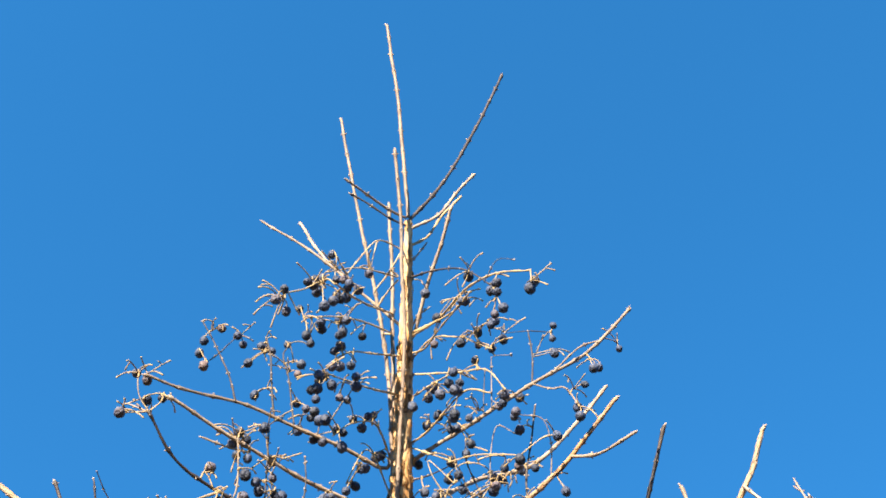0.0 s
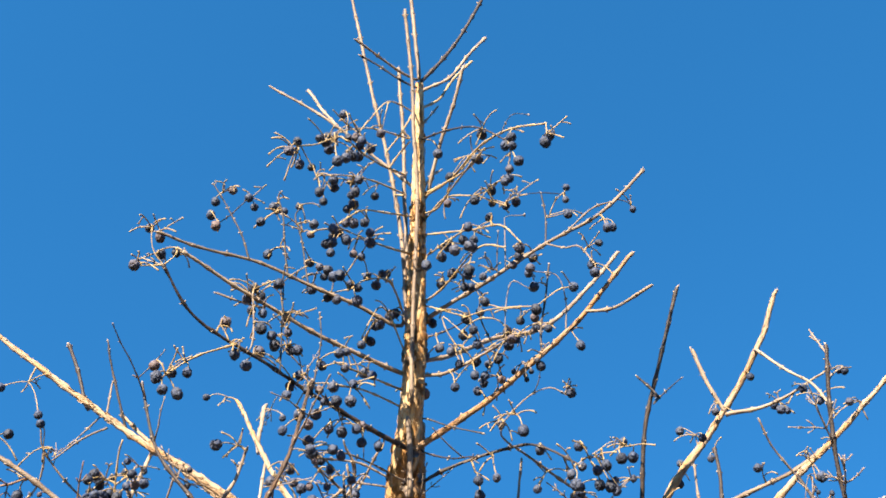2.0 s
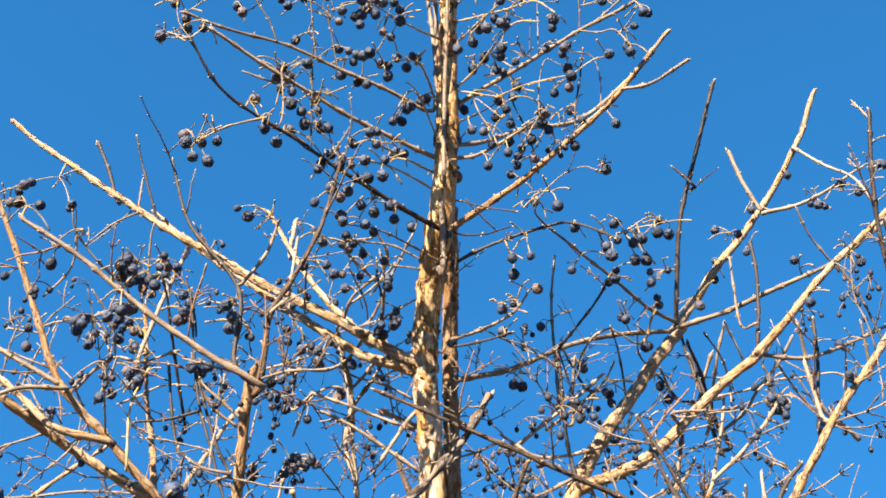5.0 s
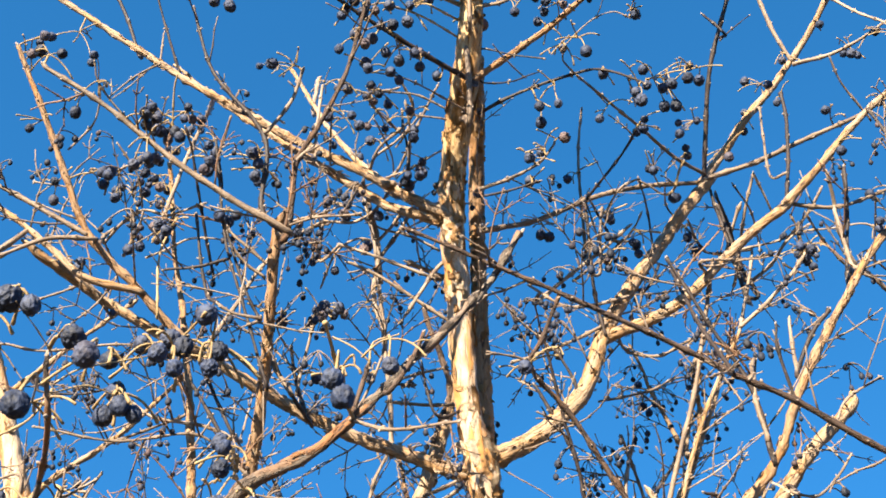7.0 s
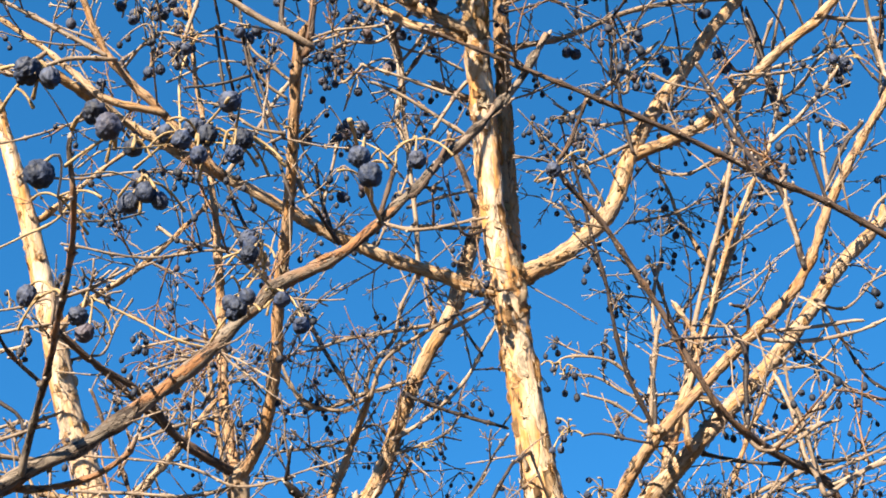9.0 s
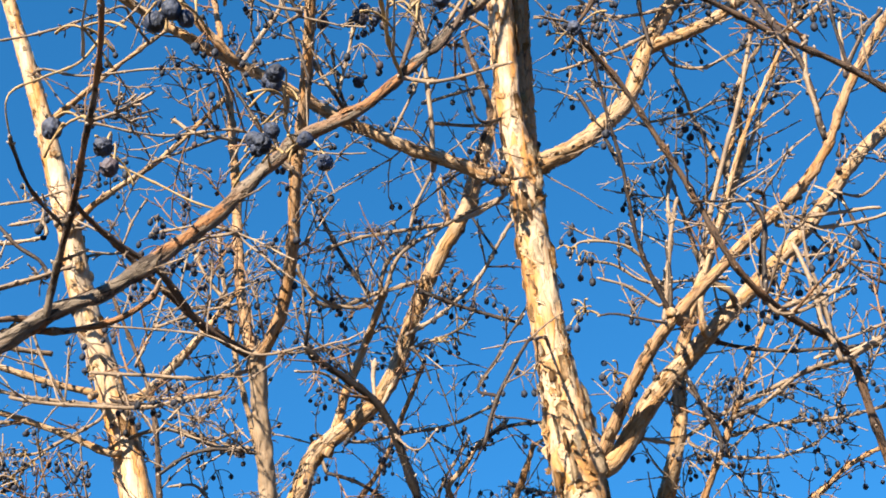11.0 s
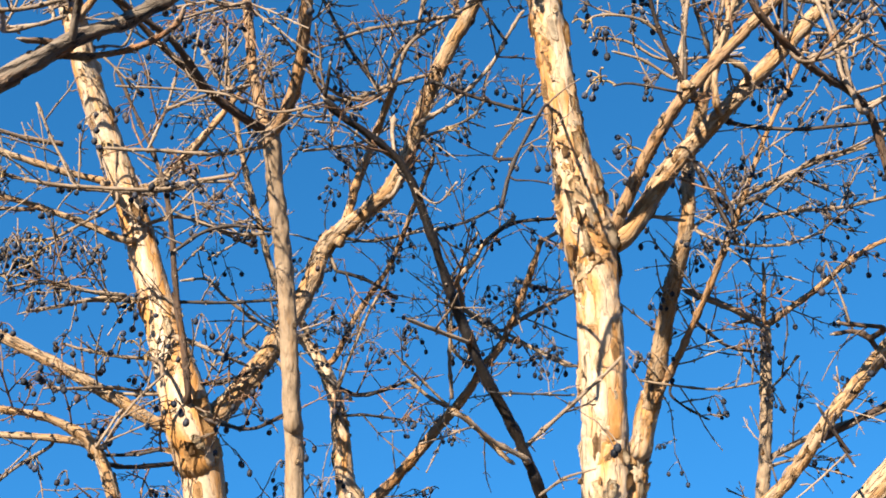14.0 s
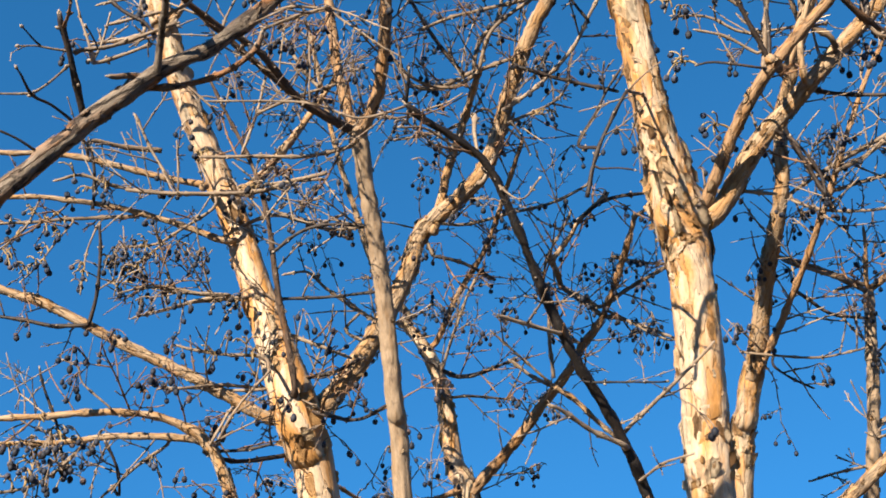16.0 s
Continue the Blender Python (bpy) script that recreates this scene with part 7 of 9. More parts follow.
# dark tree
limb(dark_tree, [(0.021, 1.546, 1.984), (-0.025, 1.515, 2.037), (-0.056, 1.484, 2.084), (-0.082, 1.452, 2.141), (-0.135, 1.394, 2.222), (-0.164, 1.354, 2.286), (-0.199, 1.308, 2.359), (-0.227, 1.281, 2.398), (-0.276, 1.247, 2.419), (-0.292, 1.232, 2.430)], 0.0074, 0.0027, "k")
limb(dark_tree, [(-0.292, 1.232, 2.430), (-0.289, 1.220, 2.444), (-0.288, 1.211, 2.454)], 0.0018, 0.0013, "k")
limb(dark_tree, [(-0.227, 1.281, 2.398), (-0.254, 1.258, 2.402), (-0.275, 1.238, 2.407), (-0.297, 1.223, 2.400)], 0.0016, 0.0008, "b")
limb(dark_tree, [(-0.095, 1.437, 2.161), (-0.089, 1.445, 2.171), (-0.062, 1.417, 2.192), (-0.020, 1.374, 2.223), (-0.008, 1.361, 2.232)], 0.0028, 0.0013, "w")
limb(dark_tree, [(-0.227, 1.281, 2.398), (-0.231, 1.278, 2.427), (-0.229, 1.276, 2.439)], 0.0016, 0.0024, "w")
limb(dark_tree, [(-0.220, 1.288, 2.388), (-0.222, 1.296, 2.391), (-0.189, 1.291, 2.356), (-0.169, 1.280, 2.372)], 0.0013, 0.0008, "b")
limb(dark_tree, [(-0.091, 1.442, 2.154), (-0.092, 1.429, 2.153), (-0.126, 1.405, 2.161), (-0.154, 1.380, 2.174), (-0.165, 1.372, 2.177)], 0.0033, 0.0016, "w")
limb(dark_tree, [(-0.075, 1.460, 2.126), (-0.075, 1.445, 2.124), (-0.056, 1.413, 2.131), (-0.034, 1.382, 2.130)], 0.0022, 0.0010, "w")
limb(dark_tree, [(-0.149, 1.374, 2.254), (-0.154, 1.367, 2.249), (-0.182, 1.338, 2.247), (-0.211, 1.307, 2.244)], 0.0024, 0.0018, "w")
limb(dark_tree, [(-0.130, 1.398, 2.215), (-0.132, 1.387, 2.206), (-0.100, 1.379, 2.202), (-0.054, 1.368, 2.197)], 0.0013, 0.0008, "k")

# near tree
limb(near_tree, [(-0.953, 1.145, 2.113), (-0.799, 1.059, 2.100), (-0.696, 1.002, 2.091), (-0.633, 1.016, 2.168), (-0.565, 1.022, 2.240), (-0.520, 1.022, 2.285), (-0.469, 1.021, 2.328), (-0.419, 1.033, 2.370), (-0.373, 1.034, 2.415), (-0.337, 1.030, 2.451), (-0.295, 1.018, 2.497), (-0.268, 1.010, 2.513), (-0.232, 1.000, 2.532), (-0.192, 0.993, 2.577), (-0.159, 0.987, 2.615), (-0.111, 0.978, 2.674), (-0.067, 0.965, 2.745)], 0.0094, 0.0030, "g")
spray((-0.312, 1.023, 2.478), [(-0.308, 0.902, 2.411), (-0.302, 0.901, 2.407), (-0.305, 0.903, 2.403)], 0.95)
limb(near_tree, [(-0.461, 1.023, 2.335), (-0.462, 1.017, 2.335), (-0.452, 0.987, 2.357), (-0.429, 0.922, 2.371), (-0.392, 0.810, 2.369), (-0.373, 0.739, 2.366), (-0.376, 0.713, 2.395)], 0.0035, 0.0013, "g")
spray((-0.401, 0.838, 2.369), [(-0.441, 0.886, 2.402)], 0.95)
limb(near_tree, [(-0.210, 0.996, 2.554), (-0.220, 0.963, 2.557), (-0.226, 0.920, 2.562), (-0.233, 0.881, 2.563)], 0.0019, 0.0014, "y")
spray((-0.217, 0.971, 2.557), [(-0.209, 0.712, 2.375)], 0.95)
spray((-0.222, 0.945, 2.559), [(-0.215, 0.708, 2.384)], 0.95)
limb(near_tree, [(-0.210, 0.996, 2.554), (-0.178, 0.968, 2.527), (-0.129, 0.915, 2.501)], 0.0019, 0.0011, "b")
limb(near_tree, [(-0.293, 1.018, 2.498), (-0.297, 0.968, 2.480), (-0.292, 0.932, 2.468)], 0.0012, 0.0006, "y")
spray((-0.295, 0.953, 2.475), [(-0.282, 0.793, 2.376)], 0.95)
spray((-0.296, 0.980, 2.484), [(-0.294, 0.885, 2.406)], 0.95)
spray((-0.293, 1.018, 2.498), [(-0.275, 0.922, 2.428), (-0.259, 0.911, 2.400)], 0.95)
spray((-0.292, 0.932, 2.468), [(-0.299, 0.904, 2.463), (-0.302, 0.907, 2.469)], 0.95)
limb(near_tree, [(-0.438, 0.930, 2.526), (-0.446, 0.919, 2.490), (-0.462, 0.904, 2.462), (-0.476, 0.889, 2.431), (-0.478, 0.913, 2.414)], 0.0011, 0.0006, "y")
spray((-0.444, 0.921, 2.499), [(-0.362, 0.645, 2.315)], 0.95)
limb(near_tree, [(-0.375, 0.734, 2.391), (-0.356, 0.714, 2.388), (-0.346, 0.757, 2.426), (-0.321, 0.769, 2.442), (-0.294, 0.769, 2.441)], 0.0006, 0.0004, "y")
spray((-0.354, 0.725, 2.398), [(-0.336, 0.650, 2.350)], 0.95)
spray((-0.349, 0.743, 2.414), [(-0.355, 0.764, 2.432)], 0.95)
spray((-0.329, 0.765, 2.437), [(-0.340, 0.777, 2.455), (-0.326, 0.761, 2.437)], 0.95)
spray((-0.319, 0.769, 2.442), [(-0.323, 0.776, 2.460), (-0.315, 0.764, 2.428)], 0.95)
spray((-0.312, 0.769, 2.442), [(-0.313, 0.770, 2.449)], 0.95)
spray((-0.296, 0.769, 2.441), [(-0.293, 0.761, 2.427), (-0.290, 0.766, 2.444), (-0.299, 0.754, 2.463)], 0.95)
limb(near_tree, [(-0.376, 0.713, 2.395), (-0.376, 0.721, 2.402), (-0.373, 0.674, 2.385), (-0.373, 0.636, 2.371)], 0.0006, 0.0003, "y")
spray((-0.373, 0.642, 2.373), [(-0.378, 0.639, 2.375), (-0.367, 0.641, 2.373)], 0.95)
spray((-0.375, 0.710, 2.398), [(-0.350, 0.668, 2.375)], 0.95)
limb(near_tree, [(-0.374, 0.726, 2.380), (-0.374, 0.735, 2.386), (-0.364, 0.761, 2.410), (-0.347, 0.775, 2.412)], 0.0006, 0.0004, "y")
spray((-0.350, 0.773, 2.412), [(-0.351, 0.780, 2.420), (-0.344, 0.769, 2.402), (-0.336, 0.774, 2.400), (-0.355, 0.778, 2.400)], 0.95)
limb(near_tree, [(-0.437, 0.944, 2.366), (-0.447, 0.977, 2.384), (-0.454, 0.999, 2.397), (-0.471, 0.960, 2.402), (-0.478, 0.913, 2.414)], 0.0025, 0.0012, "g")
limb(near_tree, [(-0.512, 1.022, 2.292), (-0.518, 1.029, 2.303), (-0.521, 0.998, 2.336), (-0.526, 0.976, 2.358)], 0.0034, 0.0019, "d")
limb(near_tree, [(-0.516, 1.022, 2.289), (-0.523, 1.021, 2.293), (-0.534, 1.002, 2.297), (-0.543, 0.988, 2.297), (-0.547, 0.967, 2.306)], 0.0015, 0.0008, "d")
limb(near_tree, [(-0.543, 0.989, 2.298), (-0.551, 0.987, 2.296), (-0.573, 0.980, 2.293)], 0.0010, 0.0008, "b")
limb(near_tree, [(-0.544, 0.989, 2.298), (-0.534, 0.995, 2.312), (-0.523, 1.002, 2.332)], 0.0010, 0.0008, "b")
limb(near_tree, [(-0.521, 1.000, 2.340), (-0.508, 1.001, 2.343), (-0.492, 1.003, 2.346), (-0.467, 1.004, 2.357), (-0.447, 1.005, 2.367)], 0.0019, 0.0013, "b")
limb(near_tree, [(-0.522, 0.995, 2.339), (-0.523, 1.000, 2.342), (-0.535, 0.993, 2.340), (-0.545, 0.987, 2.339), (-0.555, 0.981, 2.335)], 0.0011, 0.0006, "b")
limb(near_tree, [(-0.542, 0.990, 2.340), (-0.546, 0.979, 2.341), (-0.549, 0.969, 2.343)], 0.0008, 0.0006, "d")
limb(near_tree, [(-0.541, 1.017, 2.263), (-0.554, 1.005, 2.269), (-0.567, 0.994, 2.272)], 0.0012, 0.0008, "d")
limb(near_tree, [(-0.503, 1.000, 2.343), (-0.506, 0.993, 2.349), (-0.509, 0.987, 2.354)], 0.0008, 0.0006, "d")
limb(near_tree, [(-0.470, 1.023, 2.332), (-0.482, 1.013, 2.328), (-0.493, 1.004, 2.321)], 0.0034, 0.0019, "g")
limb(near_tree, [(-0.478, 1.136, 2.566), (-0.429, 1.141, 2.543), (-0.392, 1.145, 2.526), (-0.355, 1.147, 2.518), (-0.348, 1.100, 2.491), (-0.337, 1.030, 2.451)], 0.0012, 0.0008, "y")
spray((-0.474, 1.137, 2.564), [(-0.405, 0.910, 2.389), (-0.403, 0.881, 2.384)], 0.95)
limb(near_tree, [(-0.478, 1.022, 2.321), (-0.485, 1.034, 2.328), (-0.448, 1.033, 2.329), (-0.416, 1.031, 2.338), (-0.393, 1.028, 2.355), (-0.386, 1.025, 2.368)], 0.0029, 0.0019, "g")
limb(near_tree, [(-0.186, 0.992, 2.583), (-0.182, 0.986, 2.576), (-0.164, 0.980, 2.604), (-0.154, 0.974, 2.631)], 0.0023, 0.0019, "p")
limb(near_tree, [(-0.211, 0.990, 2.555), (-0.204, 0.985, 2.582), (-0.199, 0.981, 2.601)], 0.0023, 0.0019, "p")
limb(near_tree, [(-0.199, 0.968, 2.590), (-0.196, 0.963, 2.610), (-0.175, 0.962, 2.619)], 0.0010, 0.0007, "y")
spray((-0.184, 0.962, 2.615), [(-0.182, 0.856, 2.506)], 0.95)
limb(near_tree, [(-0.199, 0.981, 2.601), (-0.199, 0.967, 2.592), (-0.212, 0.965, 2.604), (-0.231, 0.963, 2.614)], 0.0009, 0.0005, "y")
limb(near_tree, [(-0.509, 1.001, 2.343), (-0.534, 1.071, 2.385), (-0.550, 1.118, 2.412), (-0.528, 1.117, 2.418), (-0.504, 1.115, 2.426)], 0.0019, 0.0014, "b")
limb(near_tree, [(-0.464, 1.004, 2.359), (-0.475, 1.042, 2.384), (-0.484, 1.040, 2.396), (-0.503, 1.037, 2.407), (-0.524, 1.033, 2.427)], 0.0019, 0.0013, "d")

# right tree
limb(right_tree, [(0.579, 1.166, 2.608), (0.477, 1.141, 2.587), (0.409, 1.125, 2.573), (0.275, 1.078, 2.601), (0.192, 1.051, 2.633), (0.130, 1.030, 2.646), (0.055, 1.003, 2.666), (0.001, 0.985, 2.676), (-0.080, 0.968, 2.700), (-0.132, 0.957, 2.717), (-0.175, 0.948, 2.729)], 0.0042, 0.0015, "p")
limb(right_tree, [(-0.080, 0.968, 2.700), (-0.079, 0.982, 2.713), (-0.101, 0.961, 2.713), (-0.112, 0.952, 2.710)], 0.0013, 0.0010, "b")
limb(right_tree, [(0.129, 1.028, 2.644), (0.123, 1.079, 2.742), (0.117, 1.126, 2.853)], 0.0023, 0.0018, "d")
limb(right_tree, [(0.192, 1.051, 2.633), (0.178, 1.034, 2.678), (0.178, 1.026, 2.701)], 0.0018, 0.0013, "d")
limb(right_tree, [(0.229, 1.064, 2.619), (0.244, 1.062, 2.644), (0.283, 1.063, 2.672)], 0.0015, 0.0011, "b")
limb(right_tree, [(0.282, 1.310, 2.278), (0.240, 1.259, 2.373), (0.210, 1.225, 2.436), (0.143, 1.178, 2.448), (0.087, 1.132, 2.465), (0.041, 1.095, 2.534), (-0.014, 1.056, 2.605), (-0.055, 1.020, 2.633), (-0.046, 1.003, 2.654), (-0.033, 0.978, 2.686)], 0.0047, 0.0015, "p")
spray((-0.055, 1.020, 2.633), [(-0.065, 0.995, 2.615)])
limb(right_tree, [(0.144, 1.181, 2.450), (0.168, 1.170, 2.462), (0.201, 1.157, 2.468)], 0.0020, 0.0013, "b")
limb(right_tree, [(0.208, 1.225, 2.437), (0.239, 1.218, 2.449), (0.282, 1.208, 2.471)], 0.0026, 0.0016, "w")
limb(right_tree, [(0.191, 1.204, 2.441), (0.195, 1.213, 2.447), (0.185, 1.196, 2.485), (0.175, 1.185, 2.509), (0.170, 1.173, 2.539)], 0.0024, 0.0013, "w")
limb(right_tree, [(0.052, 1.105, 2.517), (0.049, 1.097, 2.511), (0.113, 1.123, 2.533)], 0.0015, 0.0011, "d")
limb(right_tree, [(0.209, 1.225, 2.436), (0.196, 1.222, 2.433), (0.178, 1.217, 2.426)], 0.0021, 0.0016, "w")
limb(right_tree, [(0.597, 1.080, 2.896), (0.509, 1.102, 2.897), (0.451, 1.117, 2.897), (0.407, 1.033, 3.006), (0.395, 1.001, 3.058), (0.392, 0.959, 3.131), (0.394, 0.926, 3.191)], 0.0035, 0.0024, "d")
limb(right_tree, [(0.119, 1.159, 2.455), (0.129, 1.186, 2.475), (0.130, 1.179, 2.510), (0.132, 1.172, 2.543), (0.123, 1.167, 2.568)], 0.0024, 0.0022, "d")
limb(right_tree, [(0.207, 1.217, 2.426), (0.200, 1.208, 2.421), (0.192, 1.204, 2.440), (0.183, 1.201, 2.455), (0.176, 1.193, 2.490), (0.163, 1.185, 2.527)], 0.0028, 0.0021, "w")
limb(right_tree, [(0.110, 1.151, 2.458), (0.110, 1.158, 2.463), (0.129, 1.163, 2.440), (0.154, 1.162, 2.444), (0.187, 1.158, 2.465)], 0.0020, 0.0015, "b")
limb(right_tree, [(0.213, 1.228, 2.431), (0.207, 1.217, 2.426), (0.244, 1.212, 2.449), (0.277, 1.211, 2.458)], 0.0024, 0.0019, "w")
limb(right_tree, [(0.195, 1.214, 2.441), (0.223, 1.212, 2.451), (0.268, 1.208, 2.471)], 0.0018, 0.0013, "b")
limb(right_tree, [(0.184, 1.122, 2.634), (0.190, 1.127, 2.612), (0.177, 1.112, 2.682), (0.159, 1.103, 2.723), (0.144, 1.098, 2.748), (0.124, 1.090, 2.785), (0.101, 1.081, 2.828)], 0.0027, 0.0017, "d")
limb(right_tree, [(0.184, 1.122, 2.634), (0.177, 1.113, 2.676), (0.181, 1.104, 2.718), (0.167, 1.076, 2.688), (0.146, 1.035, 2.643)], 0.0024, 0.0019, "b")
limb(right_tree, [(0.138, 1.174, 2.450), (0.152, 1.207, 2.472), (0.177, 1.205, 2.484), (0.200, 1.201, 2.502), (0.224, 1.196, 2.527)], 0.0024, 0.0019, "b")
limb(right_tree, [(0.210, 1.224, 2.440), (0.200, 1.221, 2.458), (0.187, 1.210, 2.508)], 0.0026, 0.0021, "w")

# rear tree
limb(rear_tree, [(-0.382, 2.203, 2.599), (-0.374, 2.201, 2.608), (-0.423, 2.169, 2.675), (-0.466, 2.116, 2.796), (-0.512, 2.040, 2.972), (-0.530, 2.002, 3.061)], 0.0076, 0.0029, "w")
limb(rear_tree, [(-0.275, 2.263, 2.316), (-0.207, 2.212, 2.377), (-0.128, 2.149, 2.452), (-0.085, 2.104, 2.512), (-0.046, 2.069, 2.556), (-0.003, 1.985, 2.664)], 0.0101, 0.0044, "b")
limb(rear_tree, [(-0.344, 2.213, 2.552), (-0.324, 2.211, 2.562), (-0.287, 2.153, 2.619), (-0.241, 2.093, 2.674), (-0.197, 2.009, 2.754), (-0.171, 1.954, 2.805)], 0.0057, 0.0031, "b")
limb(rear_tree, [(-0.342, 2.214, 2.546), (-0.347, 2.215, 2.543), (-0.283, 2.183, 2.491), (-0.192, 2.122, 2.498)], 0.0057, 0.0027, "d")
limb(rear_tree, [(-0.270, 2.261, 2.325), (-0.347, 2.195, 2.283), (-0.418, 2.125, 2.267), (-0.463, 2.066, 2.280)], 0.0051, 0.0029, "b")
limb(rear_tree, [(-0.085, 2.104, 2.512), (-0.084, 2.118, 2.518), (-0.130, 2.093, 2.536), (-0.141, 2.035, 2.617), (-0.099, 1.979, 2.688)], 0.0032, 0.0018, "b")
limb(rear_tree, [(-0.046, 2.069, 2.556), (0.032, 2.034, 2.495), (0.056, 2.022, 2.486)], 0.0027, 0.0017, "b")
limb(rear_tree, [(-0.128, 2.149, 2.452), (-0.126, 2.180, 2.464), (-0.154, 2.162, 2.485), (-0.229, 2.113, 2.542)], 0.0027, 0.0018, "b")
limb(rear_tree, [(-0.296, 1.950, 2.827), (-0.286, 1.960, 2.779), (-0.323, 1.953, 2.813), (-0.361, 1.946, 2.847)], 0.0022, 0.0018, "d")
limb(rear_tree, [(-0.377, 1.953, 2.812), (-0.289, 1.950, 2.828), (-0.232, 1.943, 2.859), (-0.208, 1.948, 2.838), (-0.171, 1.954, 2.805)], 0.0022, 0.0018, "b")
limb(rear_tree, [(-0.478, 1.845, 2.842), (-0.508, 1.837, 2.878), (-0.539, 1.825, 2.934)], 0.0034, 0.0026, "w")
limb(rear_tree, [(-0.508, 2.047, 2.957), (-0.496, 1.926, 2.883), (-0.488, 1.846, 2.834), (-0.458, 1.832, 2.898), (-0.449, 1.828, 2.919)], 0.0030, 0.0022, "b")
limb(rear_tree, [(-0.382, 2.203, 2.599), (-0.393, 2.090, 2.553), (-0.400, 2.014, 2.523), (-0.445, 2.009, 2.549), (-0.486, 2.003, 2.578), (-0.513, 1.997, 2.603), (-0.552, 1.998, 2.602)], 0.0038, 0.0018, "b")
limb(rear_tree, [(-0.390, 2.026, 2.469), (-0.408, 2.022, 2.487), (-0.452, 2.017, 2.511), (-0.430, 2.011, 2.541)], 0.0030, 0.0021, "b")
limb(rear_tree, [(-0.315, 2.199, 2.517), (-0.311, 2.154, 2.500), (-0.309, 2.124, 2.489), (-0.268, 2.101, 2.598), (-0.238, 2.090, 2.649)], 0.0036, 0.0018, "b")
limb(rear_tree, [(-0.321, 2.086, 2.667), (-0.336, 2.079, 2.702), (-0.347, 2.074, 2.725), (-0.273, 2.075, 2.718), (-0.199, 2.072, 2.734), (-0.125, 2.068, 2.750), (-0.058, 2.062, 2.783)], 0.0032, 0.0023, "b")
limb(rear_tree, [(-0.321, 2.086, 2.667), (-0.270, 2.089, 2.653), (-0.219, 2.095, 2.625), (-0.246, 2.093, 2.637)], 0.0032, 0.0023, "d")
limb(rear_tree, [(-0.315, 2.229, 2.475), (-0.300, 2.182, 2.455), (-0.264, 2.182, 2.456), (-0.186, 2.184, 2.447)], 0.0027, 0.0018, "d")
limb(rear_tree, [(-0.124, 2.146, 2.457), (-0.129, 2.132, 2.451), (-0.102, 2.136, 2.435), (-0.067, 2.143, 2.401), (-0.035, 2.149, 2.372)], 0.0049, 0.0035, "w")
limb(rear_tree, [(-0.129, 2.132, 2.451), (-0.166, 2.128, 2.468), (-0.200, 2.123, 2.495)], 0.0036, 0.0027, "b")
limb(rear_tree, [(-0.135, 2.034, 2.433), (-0.140, 2.021, 2.493), (-0.137, 2.004, 2.572), (-0.137, 2.054, 2.590)], 0.0030, 0.0022, "b")
limb(rear_tree, [(-0.114, 2.098, 2.612), (-0.124, 2.037, 2.612), (-0.130, 1.996, 2.612), (-0.103, 1.988, 2.650), (-0.086, 1.982, 2.677), (-0.041, 1.974, 2.714)], 0.0048, 0.0031, "w")
limb(rear_tree, [(-0.086, 1.982, 2.677), (-0.041, 1.975, 2.707), (0.034, 1.973, 2.716)], 0.0035, 0.0027, "d")
limb(rear_tree, [(-0.053, 2.075, 2.549), (-0.089, 2.089, 2.586), (-0.114, 2.098, 2.612), (-0.068, 2.103, 2.585), (-0.049, 2.105, 2.577), (-0.004, 2.099, 2.605), (0.066, 2.091, 2.645)], 0.0041, 0.0032, "b")
limb(rear_tree, [(-0.031, 2.088, 2.659), (0.015, 2.090, 2.647), (0.066, 2.091, 2.644)], 0.0032, 0.0023, "b")
limb(rear_tree, [(-0.053, 2.105, 2.578), (-0.059, 2.107, 2.568), (-0.004, 2.111, 2.551), (0.064, 2.116, 2.524)], 0.0032, 0.0023, "w")
limb(rear_tree, [(-0.003, 1.985, 2.664), (0.003, 1.981, 2.679), (0.025, 1.978, 2.693), (0.052, 1.972, 2.721)], 0.0040, 0.0018, "b")

# far tree
limb(far_tree, [(0.156, 1.984, 2.425), (0.175, 1.882, 2.535), (0.186, 1.800, 2.620), (0.199, 1.760, 2.747), (0.256, 1.705, 2.919)], 0.0141, 0.0074, "w")
limb(far_tree, [(0.155, 1.996, 2.411), (0.154, 1.988, 2.409), (0.212, 1.871, 2.513), (0.244, 1.773, 2.600), (0.282, 1.721, 2.707), (0.328, 1.674, 2.801), (0.358, 1.629, 2.895)], 0.0066, 0.0020, "b")
limb(far_tree, [(0.185, 1.806, 2.613), (0.195, 1.810, 2.617), (0.264, 1.796, 2.658), (0.347, 1.780, 2.698), (0.446, 1.766, 2.731)], 0.0032, 0.0020, "b")
limb(far_tree, [(0.217, 1.855, 2.528), (0.227, 1.860, 2.526), (0.293, 1.898, 2.518), (0.272, 1.914, 2.515)], 0.0028, 0.0021, "b")
limb(far_tree, [(0.249, 1.770, 2.616), (0.203, 1.747, 2.647), (0.181, 1.724, 2.687)], 0.0035, 0.0024, "d")
limb(far_tree, [(0.256, 1.705, 2.919), (0.275, 1.717, 2.960), (0.298, 1.683, 3.041), (0.292, 1.649, 3.124), (0.338, 1.613, 3.209)], 0.0077, 0.0020, "w")
limb(far_tree, [(0.232, 1.728, 2.847), (0.229, 1.740, 2.853), (0.195, 1.691, 2.939), (0.168, 1.658, 2.997)], 0.0033, 0.0021, "b")
limb(far_tree, [(0.203, 1.703, 2.918), (0.205, 1.678, 2.902), (0.237, 1.669, 2.946), (0.253, 1.662, 2.978)], 0.0025, 0.0021, "d")
